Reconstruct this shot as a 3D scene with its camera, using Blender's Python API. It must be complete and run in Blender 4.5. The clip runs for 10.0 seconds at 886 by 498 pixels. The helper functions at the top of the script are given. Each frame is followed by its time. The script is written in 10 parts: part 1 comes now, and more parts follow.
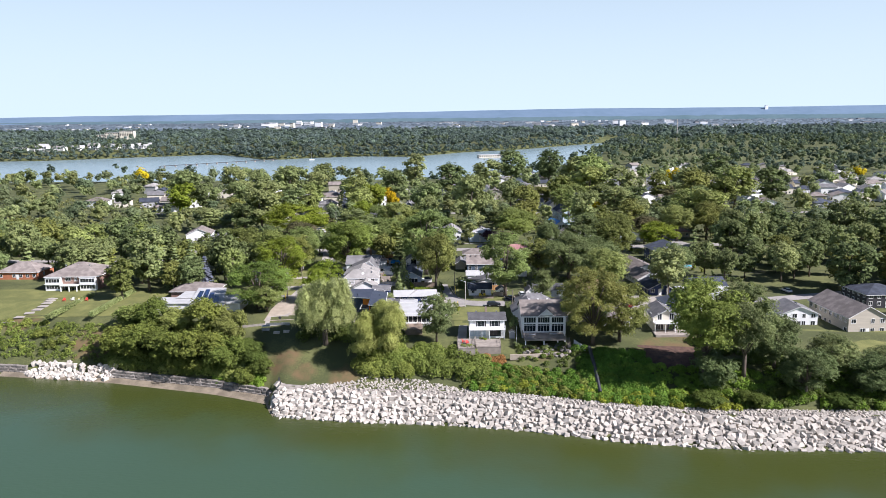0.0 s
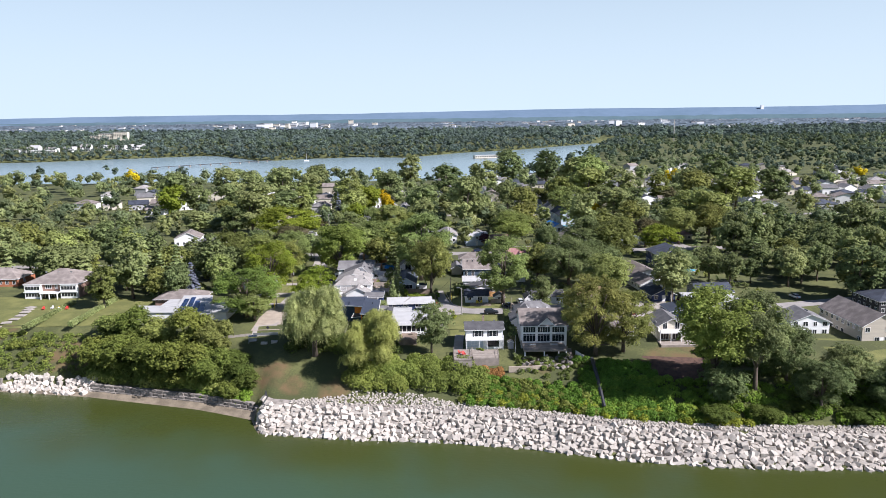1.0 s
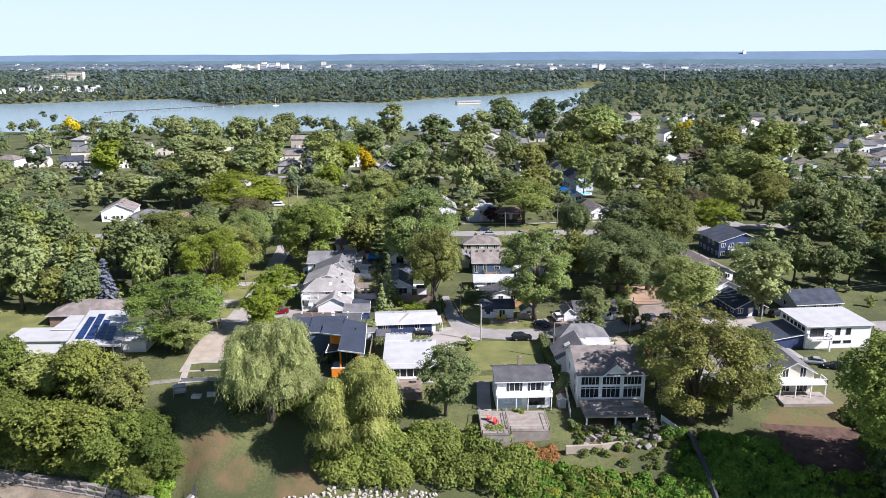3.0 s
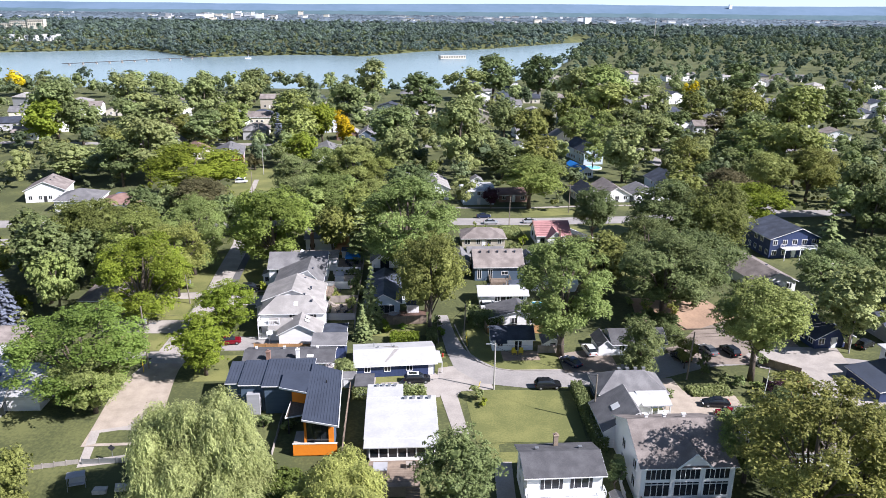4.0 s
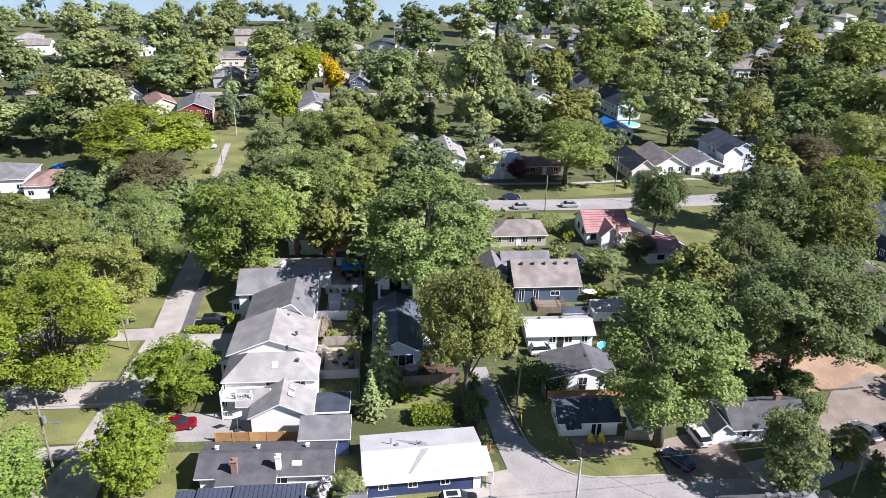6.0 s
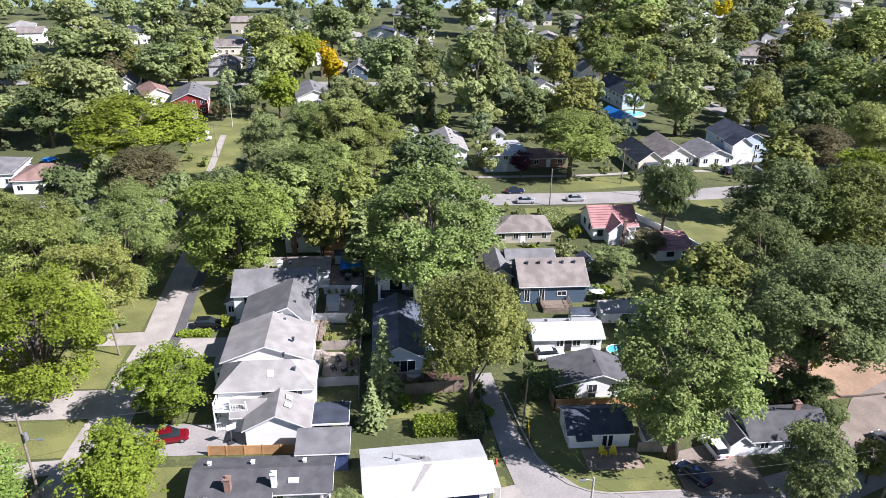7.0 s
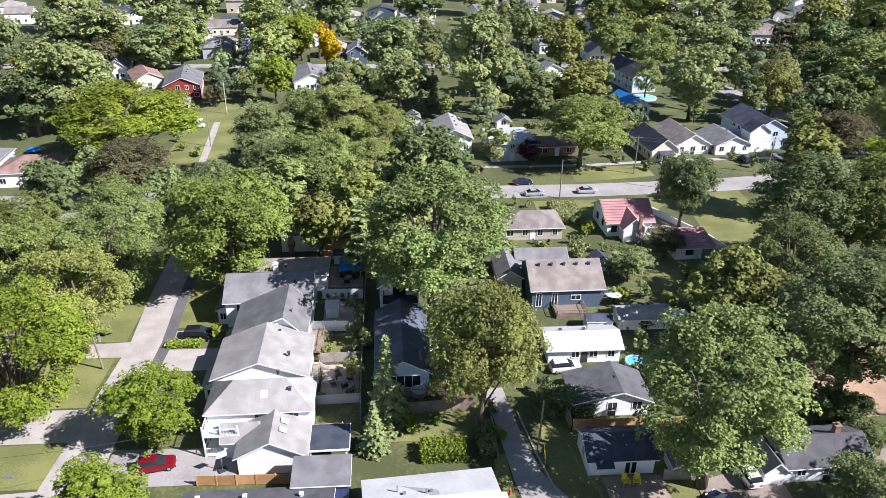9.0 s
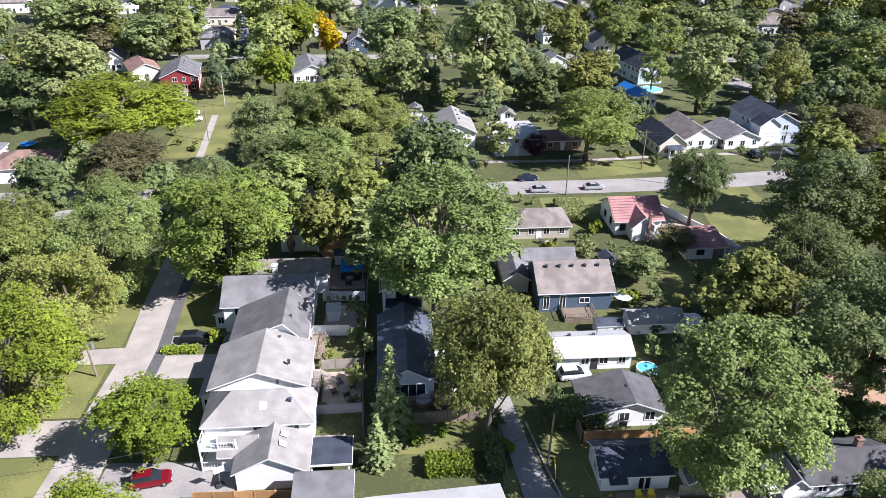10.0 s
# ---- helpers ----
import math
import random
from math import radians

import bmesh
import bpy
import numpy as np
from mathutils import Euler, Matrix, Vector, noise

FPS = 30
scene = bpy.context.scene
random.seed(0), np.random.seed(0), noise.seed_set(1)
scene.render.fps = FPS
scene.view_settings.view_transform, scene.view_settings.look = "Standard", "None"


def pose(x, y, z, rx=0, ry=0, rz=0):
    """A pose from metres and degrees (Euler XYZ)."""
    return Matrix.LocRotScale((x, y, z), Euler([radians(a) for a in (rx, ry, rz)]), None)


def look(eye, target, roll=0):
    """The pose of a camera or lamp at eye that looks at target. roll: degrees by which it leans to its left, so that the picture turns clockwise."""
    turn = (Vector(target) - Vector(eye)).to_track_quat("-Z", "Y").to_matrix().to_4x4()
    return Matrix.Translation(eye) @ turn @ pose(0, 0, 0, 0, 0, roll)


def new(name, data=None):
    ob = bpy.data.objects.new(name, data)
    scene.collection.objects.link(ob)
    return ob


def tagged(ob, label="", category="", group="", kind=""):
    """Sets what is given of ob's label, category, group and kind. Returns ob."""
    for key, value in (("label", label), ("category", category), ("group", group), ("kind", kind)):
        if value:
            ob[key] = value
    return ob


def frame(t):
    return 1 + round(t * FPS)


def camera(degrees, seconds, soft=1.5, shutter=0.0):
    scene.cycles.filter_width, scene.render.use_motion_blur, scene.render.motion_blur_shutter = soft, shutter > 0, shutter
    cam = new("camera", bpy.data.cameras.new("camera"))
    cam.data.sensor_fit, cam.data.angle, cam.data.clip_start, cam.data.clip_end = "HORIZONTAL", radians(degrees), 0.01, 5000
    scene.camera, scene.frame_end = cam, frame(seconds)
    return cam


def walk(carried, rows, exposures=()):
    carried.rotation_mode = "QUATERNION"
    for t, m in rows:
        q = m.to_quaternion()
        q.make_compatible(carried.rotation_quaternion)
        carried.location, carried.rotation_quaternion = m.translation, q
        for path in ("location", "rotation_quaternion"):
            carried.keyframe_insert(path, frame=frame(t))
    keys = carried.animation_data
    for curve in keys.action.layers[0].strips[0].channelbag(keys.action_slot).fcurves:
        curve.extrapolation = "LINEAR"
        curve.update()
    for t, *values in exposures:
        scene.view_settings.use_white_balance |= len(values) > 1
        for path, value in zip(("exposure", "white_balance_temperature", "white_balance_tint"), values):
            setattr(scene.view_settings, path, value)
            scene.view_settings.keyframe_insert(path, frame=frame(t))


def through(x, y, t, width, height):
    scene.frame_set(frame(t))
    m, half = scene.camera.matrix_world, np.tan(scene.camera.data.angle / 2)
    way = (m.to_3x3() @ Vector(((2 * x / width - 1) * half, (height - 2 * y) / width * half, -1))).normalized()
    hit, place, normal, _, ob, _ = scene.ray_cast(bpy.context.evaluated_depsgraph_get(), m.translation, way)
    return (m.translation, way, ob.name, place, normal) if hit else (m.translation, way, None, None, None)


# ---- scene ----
SCALE = 0.885       # metres to one unit of the plan below
cam = camera(62.2, 10.0, 0.8)
PATH = [
    (0.0, (0.880, -16.431, 57.619), (0.846, -14.464, 57.256), -0.50),
    (0.5, (1.058, -12.687, 57.590), (1.029, -10.721, 57.228), -0.60),
    (1.0, (1.049, -7.630, 57.503), (1.025, -5.663, 57.141), -0.60),
    (1.5, (0.535, 1.699, 57.508), (0.524, 3.664, 57.137), -0.40),
    (1.6, (0.294, 4.088, 57.515), (0.287, 6.052, 57.140), -0.33),
    (1.7, (-0.074, 6.735, 57.531), (-0.077, 8.698, 57.149), -0.23),
    (1.8, (-0.524, 9.594, 57.549), (-0.522, 11.555, 57.158), -0.12),
    (1.9, (-1.012, 12.614, 57.565), (-1.006, 14.574, 57.164), -0.01),
    (2.0, (-1.494, 15.749, 57.571), (-1.485, 17.707, 57.161), 0.10),
    (2.1, (-2.001, 19.143, 57.565), (-1.990, 21.099, 57.146), 0.23),
    (2.2, (-2.534, 23.023, 57.554), (-2.522, 24.976, 57.126), 0.30),
    (2.3, (-3.070, 26.953, 57.541), (-3.056, 28.904, 57.102), 0.29),
    (2.4, (-3.637, 30.883, 57.523), (-3.620, 32.832, 57.074), 0.27),
    (2.5, (-4.222, 34.813, 57.501), (-4.202, 36.759, 57.043), 0.23),
    (2.6, (-4.815, 38.743, 57.477), (-4.791, 40.687, 57.008), 0.18),
    (2.7, (-5.403, 42.673, 57.450), (-5.374, 44.614, 56.971), 0.13),
    (2.8, (-5.974, 46.603, 57.421), (-5.941, 48.542, 56.932), 0.07),
    (2.9, (-6.517, 50.533, 57.391), (-6.479, 52.469, 56.892), 0.02),
    (3.0, (-7.020, 54.463, 57.360), (-6.976, 56.396, 56.851), -0.03),
    (3.1, (-7.471, 58.393, 57.330), (-7.422, 60.323, 56.810), -0.07),
    (3.2, (-7.858, 62.323, 57.300), (-7.803, 64.250, 56.770), -0.09),
    (3.3, (-8.169, 66.253, 57.272), (-8.108, 68.177, 56.731), -0.10),
    (3.4, (-8.397, 70.183, 57.245), (-8.328, 72.104, 56.693), -0.03),
    (3.5, (-8.586, 74.113, 57.216), (-8.508, 76.030, 56.652), 0.10),
    (3.6, (-8.758, 78.043, 57.180), (-8.675, 79.956, 56.604), 0.23),
    (3.7, (-8.907, 81.973, 57.138), (-8.819, 83.882, 56.549), 0.37),
    (3.8, (-9.056, 85.903, 57.095), (-8.964, 87.808, 56.494), 0.52),
    (3.9, (-9.230, 89.833, 57.058), (-9.135, 91.734, 56.444), 0.63),
    (4.0, (-9.454, 93.763, 57.030), (-9.355, 95.660, 56.404), 0.70),
    (4.1, (-9.815, 97.693, 57.012), (-9.712, 99.585, 56.374), 0.73),
    (4.2, (-10.327, 101.623, 56.998), (-10.221, 103.511, 56.347), 0.76),
    (4.3, (-10.907, 105.553, 56.986), (-10.797, 107.436, 56.322), 0.78),
    (4.4, (-11.472, 109.410, 56.973), (-11.359, 111.289, 56.298), 0.80),
    (4.5, (-11.940, 112.665, 56.960), (-11.824, 114.540, 56.273), 0.80),
    (4.6, (-12.334, 115.620, 56.944), (-12.215, 117.490, 56.246), 0.80),
    (4.7, (-12.718, 118.413, 56.929), (-12.596, 120.279, 56.220), 0.80),
    (4.8, (-13.066, 121.001, 56.913), (-12.941, 122.862, 56.193), 0.80),
    (4.9, (-13.352, 123.339, 56.896), (-13.224, 125.197, 56.165), 0.80),
    (5.0, (-13.549, 125.386, 56.877), (-13.419, 127.239, 56.137), 0.80),
    (5.5, (-14.015, 132.877, 56.756), (-13.882, 134.715, 55.977), 0.90),
    (6.0, (-14.119, 136.519, 56.706), (-13.987, 138.346, 55.904), 0.85),
    (6.5, (-14.181, 139.086, 56.673), (-14.049, 140.906, 55.853), 0.75),
    (7.0, (-14.202, 141.308, 56.650), (-14.070, 143.120, 55.815), 0.70),
    (7.5, (-14.203, 143.334, 56.635), (-14.072, 145.140, 55.785), 0.70),
    (8.0, (-14.252, 145.350, 56.658), (-14.121, 147.150, 55.796), 0.60),
    (8.5, (-14.318, 147.314, 56.664), (-14.189, 149.108, 55.787), 0.50),
    (9.0, (-14.433, 149.351, 56.668), (-14.304, 151.138, 55.779), 0.50),
    (9.5, (-14.583, 151.294, 56.720), (-14.455, 153.074, 55.817), 0.50),
    (10.0, (-14.805, 153.154, 56.821), (-14.677, 154.926, 55.904), 0.50),
]
walk(cam, [(t, look(eye, target, roll)) for t, eye, target, roll in PATH],
     exposures=((0.0, 0.83, 6200, 15), (2.0, 0.70, 6180, 15), (3.5, 0.99, 6100, 15), (5.0, 1.04, 6130, 15), (7.0, 1.06, 6080, 15), (10.0, 1.09, 6060, 15)))

# ---- sky, sun and exposure ----
SUN_EL = radians(40.5)
SUN_DIR = Vector((0.910 * math.cos(SUN_EL), -0.415 * math.cos(SUN_EL), math.sin(SUN_EL))).normalized()
world = bpy.data.worlds.new("sky")
scene.world = world
world.use_nodes = True
wn, wl = world.node_tree.nodes, world.node_tree.links
sky = wn.new("ShaderNodeTexSky")
sky.sky_type = "NISHITA"
sky.sun_disc = False
sky.sun_elevation = SUN_EL
sky.sun_rotation = math.atan2(0.910, -0.415)
sky.altitude = 100
sky.air_density, sky.dust_density, sky.ozone_density = 1.0, 0.3, 3.0
# summer haze: pale near the horizon, thinner overhead
tint = wn.new("ShaderNodeValToRGB")
tint.color_ramp.elements[0].position, tint.color_ramp.elements[0].color = 0.0, (1.0, 1.0, 1.0, 1)
tint.color_ramp.elements[1].position, tint.color_ramp.elements[1].color = 0.32, (0.02, 0.02, 0.02, 1)
band = tint.color_ramp.elements.new(0.15)
band.color = (0.72, 0.72, 0.72, 1)
wtc, wsep = wn.new("ShaderNodeTexCoord"), wn.new("ShaderNodeSeparateXYZ")
wl.new(wtc.outputs["Generated"], wsep.inputs[0])
wl.new(wsep.outputs[2], tint.inputs[0])
veil = wn.new("ShaderNodeMix")
veil.data_type = "RGBA"
wl.new(tint.outputs[0], veil.inputs[0])
wl.new(sky.outputs[0], veil.inputs[6])
veil.inputs[7].default_value = (9.0, 11.0, 12.4, 1)
wl.new(veil.outputs[2], wn["Background"].inputs[0])
wn["Background"].inputs[1].default_value = 0.048
sun = new("sun", bpy.data.lights.new("sun", "SUN"))
sun.data.energy = 5.0
sun.data.angle = radians(0.53)
sun.data.color = (1.0, 0.952, 0.935)
sun.matrix_world = look(SUN_DIR * 300, (0, 0, 0))

# ---- levels ----
GROUND = 2.0       # flat land on the bluff
WATER = -11.0      # lake and bay


# ---- materials ----
def material(name, base, alt=None, rough=0.8, scale=1.0, fine=None, mix=0.5, metal=0.0, bump=0.0, per_object=0.0,
             spec=0.3, stretch=(1, 1, 1)):
    """Two colours mixed by noise at two scales, with bump and an object-wise shift in value."""
    m = bpy.data.materials.new(name)
    m.use_nodes = True
    n, l = m.node_tree.nodes, m.node_tree.links
    b = n["Principled BSDF"]
    alt = alt or tuple(c * 0.7 for c in base)
    tc = n.new("ShaderNodeTexCoord")
    mp = n.new("ShaderNodeMapping")
    mp.inputs["Scale"].default_value = stretch
    l.new(tc.outputs["Object"], mp.inputs[0])
    big = n.new("ShaderNodeTexNoise")
    big.inputs["Scale"].default_value = scale
    big.inputs["Detail"].default_value = 5
    l.new(mp.outputs[0], big.inputs["Vector"])
    sm = n.new("ShaderNodeTexNoise")
    sm.inputs["Scale"].default_value = fine or scale * 9
    sm.inputs["Detail"].default_value = 3
    l.new(mp.outputs[0], sm.inputs["Vector"])
    add = n.new("ShaderNodeMath")
    add.operation = "MULTIPLY_ADD"
    l.new(sm.outputs[0], add.inputs[0])
    add.inputs[1].default_value = 0.6
    l.new(big.outputs[0], add.inputs[2])
    mr = n.new("ShaderNodeMapRange")
    mr.inputs[1].default_value, mr.inputs[2].default_value = 0.62, 1.0
    mr.inputs[3].default_value, mr.inputs[4].default_value = 0.0, mix * 2
    mr.clamp = True
    l.new(add.outputs[0], mr.inputs[0])
    mx = n.new("ShaderNodeMix")
    mx.data_type = "RGBA"
    mx.inputs[6].default_value, mx.inputs[7].default_value = (*base, 1), (*alt, 1)
    l.new(mr.outputs[0], mx.inputs[0])
    out = mx.outputs[2]
    if per_object:
        oi = n.new("ShaderNodeObjectInfo")
        hv = n.new("ShaderNodeHueSaturation")
        vr = n.new("ShaderNodeMapRange")
        vr.inputs[3].default_value, vr.inputs[4].default_value = 1 - per_object, 1 + per_object
        l.new(oi.outputs["Random"], vr.inputs[0])
        l.new(vr.outputs[0], hv.inputs["Value"])
        l.new(out, hv.inputs["Color"])
        out = hv.outputs[0]
    l.new(out, b.inputs["Base Color"])
    b.inputs["Roughness"].default_value = rough
    b.inputs["Metallic"].default_value = metal
    b.inputs["Specular IOR Level"].default_value = spec
    if bump:
        bp = n.new("ShaderNodeBump")
        bp.inputs["Strength"].default_value = bump
        bp.inputs["Distance"].default_value = 0.1
        l.new(add.outputs[0], bp.inputs["Height"])
        l.new(bp.outputs[0], b.inputs["Normal"])
    return m


def leaf_material(name, base, alt, through=0.32, cell=5.6, tilt=0.5):
    """Leaves: cells of leaf size, each turned its own way, with per-spray and per-tree variation and some light passing through."""
    m = bpy.data.materials.new(name)
    m.use_nodes = True
    n, l = m.node_tree.nodes, m.node_tree.links
    b, out = n["Principled BSDF"], n["Material Output"]
    geo = n.new("ShaderNodeNewGeometry")
    oi = n.new("ShaderNodeObjectInfo")
    mx = n.new("ShaderNodeMix")
    mx.data_type = "RGBA"
    mx.inputs[6].default_value, mx.inputs[7].default_value = (base[0] * 1.13, base[1] * 1.05, base[2] * 1.17, 1), (alt[0] * 1.13, alt[1] * 1.05, alt[2] * 1.17, 1)
    tc = n.new("ShaderNodeTexCoord")
    nz = n.new("ShaderNodeTexNoise")
    nz.inputs["Scale"].default_value = 0.35 * cell / 5.6
    nz.inputs["Detail"].default_value = 2
    l.new(tc.outputs["Object"], nz.inputs["Vector"])
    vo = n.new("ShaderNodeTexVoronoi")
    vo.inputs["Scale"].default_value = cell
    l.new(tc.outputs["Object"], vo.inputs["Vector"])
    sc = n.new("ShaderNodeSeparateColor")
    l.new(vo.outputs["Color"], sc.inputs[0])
    # blend: leaf cell + spray + broad patches
    pick = n.new("ShaderNodeMath")
    pick.operation = "MULTIPLY_ADD"
    l.new(geo.outputs["Random Per Island"], pick.inputs[0])
    pick.inputs[1].default_value = 0.22
    pick.inputs[2].default_value = -0.28
    cellv = n.new("ShaderNodeMath")
    cellv.operation = "MULTIPLY_ADD"
    l.new(sc.outputs[0], cellv.inputs[0])
    cellv.inputs[1].default_value = 0.36
    l.new(pick.outputs[0], cellv.inputs[2])
    av = n.new("ShaderNodeMath")
    av.operation = "ADD"
    l.new(cellv.outputs[0], av.inputs[0])
    l.new(nz.outputs[0], av.inputs[1])
    av.use_clamp = True
    l.new(av.outputs[0], mx.inputs[0])
    hv = n.new("ShaderNodeHueSaturation")
    hv.inputs["Saturation"].default_value = 1.10
    vr = n.new("ShaderNodeMapRange")
    vr.inputs[3].default_value, vr.inputs[4].default_value = 0.92, 1.14
    hr = n.new("ShaderNodeMapRange")
    hr.inputs[3].default_value, hr.inputs[4].default_value = 0.515, 0.485
    # value per cell: leaf variation, the dark cells painting shadow gaps between leaves
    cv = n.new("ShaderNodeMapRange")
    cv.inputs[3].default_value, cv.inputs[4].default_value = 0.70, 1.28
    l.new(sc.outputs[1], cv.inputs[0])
    vm = n.new("ShaderNodeMath")
    vm.operation = "MULTIPLY"
    l.new(oi.outputs["Random"], vr.inputs[0])
    l.new(oi.outputs["Random"], hr.inputs[0])
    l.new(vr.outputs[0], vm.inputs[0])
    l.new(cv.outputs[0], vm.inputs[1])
    wide = n.new("ShaderNodeTexNoise")
    wide.inputs["Scale"].default_value = 0.075 * cell / 5.6
    wide.inputs["Detail"].default_value = 1
    l.new(tc.outputs["Object"], wide.inputs["Vector"])
    wr = n.new("ShaderNodeMapRange")
    wr.inputs[1].default_value, wr.inputs[2].default_value = 0.3, 0.7
    wr.inputs[3].default_value, wr.inputs[4].default_value = 0.72, 1.28
    l.new(wide.outputs[0], wr.inputs[0])
    vw = n.new("ShaderNodeMath")
    vw.operation = "MULTIPLY"
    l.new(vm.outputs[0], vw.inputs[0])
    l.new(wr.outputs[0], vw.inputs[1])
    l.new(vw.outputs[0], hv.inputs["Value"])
    l.new(hr.outputs[0], hv.inputs["Hue"])
    l.new(mx.outputs[2], hv.inputs["Color"])
    l.new(hv.outputs[0], b.inputs["Base Color"])
    # every leaf cell leans its own way
    lean = n.new("ShaderNodeVectorMath")
    lean.operation = "SUBTRACT"
    l.new(vo.outputs["Color"], lean.inputs[0])
    lean.inputs[1].default_value = (0.5, 0.5, 0.5)
    turn = n.new("ShaderNodeVectorMath")
    turn.operation = "MULTIPLY_ADD"
    l.new(lean.outputs[0], turn.inputs[0])
    turn.inputs[1].default_value = (tilt, tilt, tilt)
    l.new(geo.outputs["Normal"], turn.inputs[2])
    nrm = n.new("ShaderNodeVectorMath")
    nrm.operation = "NORMALIZE"
    l.new(turn.outputs[0], nrm.inputs[0])
    l.new(nrm.outputs[0], b.inputs["Normal"])
    b.inputs["Roughness"].default_value = 0.55
    b.inputs["Specular IOR Level"].default_value = 0.12
    tr = n.new("ShaderNodeBsdfTranslucent")
    l.new(hv.outputs[0], tr.inputs[0])
    l.new(nrm.outputs[0], tr.inputs["Normal"])
    ms = n.new("ShaderNodeMixShader")
    ms.inputs[0].default_value = through
    l.new(b.outputs[0], ms.inputs[1])
    l.new(tr.outputs[0], ms.inputs[2])
    l.new(ms.outputs[0], out.inputs[0])
    return m


def glass_material(name, tint=(0.02, 0.025, 0.03)):
    m = bpy.data.materials.new(name)
    m.use_nodes = True
    b = m.node_tree.nodes["Principled BSDF"]
    b.inputs["Base Color"].default_value = (*tint, 1)
    b.inputs["Roughness"].default_value = 0.06
    b.inputs["Specular IOR Level"].default_value = 0.6
    return m


LEAF = {
    "dark": leaf_material("leaf_dark", (0.135, 0.187, 0.074), (0.185, 0.232, 0.093)),
    "mid": leaf_material("leaf_mid", (0.198, 0.265, 0.103), (0.281, 0.333, 0.138)),
    "light": leaf_material("leaf_light", (0.220, 0.279, 0.080), (0.311, 0.359, 0.115)),
    "grey": leaf_material("leaf_grey_green", (0.225, 0.292, 0.096), (0.31, 0.375, 0.132)),
    "willow": leaf_material("leaf_willow", (0.228, 0.292, 0.112), (0.292, 0.352, 0.145)),
    "willow_yellow": leaf_material("leaf_willow_yellow", (0.240, 0.285, 0.088), (0.345, 0.385, 0.128)),
    "vine": leaf_material("leaf_vine", (0.093, 0.170, 0.032), (0.168, 0.274, 0.054)),
    "thicket": leaf_material("leaf_thicket", (0.082, 0.122, 0.032), (0.131, 0.172, 0.046)),
    "bank": leaf_material("leaf_bank", (0.119, 0.166, 0.043), (0.196, 0.242, 0.063)),
    "maple": leaf_material("leaf_maple", (0.154, 0.230, 0.058), (0.232, 0.311, 0.083)),
    "lime": leaf_material("leaf_lime", (0.181, 0.252, 0.043), (0.254, 0.305, 0.059)),
    "olive": leaf_material("leaf_olive", (0.172, 0.205, 0.062), (0.232, 0.262, 0.084)),
    "silver": leaf_material("leaf_silver_green", (0.212, 0.280, 0.090), (0.290, 0.362, 0.130)),
    "yellow": leaf_material("leaf_yellow", (0.36, 0.32, 0.05), (0.62, 0.48, 0.06)),
    "purple": leaf_material("leaf_purple", (0.046, 0.027, 0.037), (0.088, 0.046, 0.059)),
    # next four: distance haze put into the leaf colour, bluer and flatter
    "far": leaf_material("leaf_far_haze_tint", (0.108, 0.155, 0.125), (0.140, 0.190, 0.152), 0.45, 0.9, 0.5),
    "far_green": leaf_material("leaf_far_green_haze_tint", (0.120, 0.172, 0.118), (0.148, 0.205, 0.142), 0.45, 0.9, 0.5),
    "farther": leaf_material("leaf_distant_haze_tint", (0.090, 0.122, 0.128), (0.132, 0.172, 0.180), 0.1, 0.10, 1.0),
    "deep_woods": leaf_material("leaf_deep_haze_tint", (0.088, 0.130, 0.082), (0.122, 0.168, 0.108), 0.45, 2.0),
    "spruce": leaf_material("needles", (0.138, 0.195, 0.080), (0.245, 0.298, 0.118), 0.15, 6.0),
    "blue": leaf_material("needles_blue", (0.118, 0.149, 0.167), (0.193, 0.224, 0.245), 0.12),
    "bronze": leaf_material("leaf_bronze", (0.113, 0.116, 0.055), (0.175, 0.175, 0.085)),
    "rust": leaf_material("leaf_rust", (0.217, 0.131, 0.054), (0.331, 0.196, 0.085)),
    "blossom": leaf_material("white_blossom", (0.62, 0.62, 0.52), (0.80, 0.79, 0.74), 0.3, 5.0),
    # copies of the near leaves for farther trees, haze painted in as blue
    "dark_woods": leaf_material("leaf_dark_haze_tint", (0.103, 0.145, 0.073), (0.142, 0.186, 0.093), 0.4, 3.4),
    "mid_woods": leaf_material("leaf_mid_haze_tint", (0.133, 0.180, 0.083), (0.185, 0.229, 0.113), 0.4, 3.4),
    "light_woods": leaf_material("leaf_light_haze_tint", (0.165, 0.233, 0.091), (0.240, 0.301, 0.129), 0.4, 3.4),
    "grey_woods": leaf_material("leaf_grey_green_haze_tint", (0.191, 0.245, 0.100), (0.263, 0.319, 0.140), 0.4, 3.4),
    "olive_woods": leaf_material("leaf_olive_haze_tint", (0.165, 0.208, 0.074), (0.226, 0.254, 0.106), 0.4, 3.4),
}
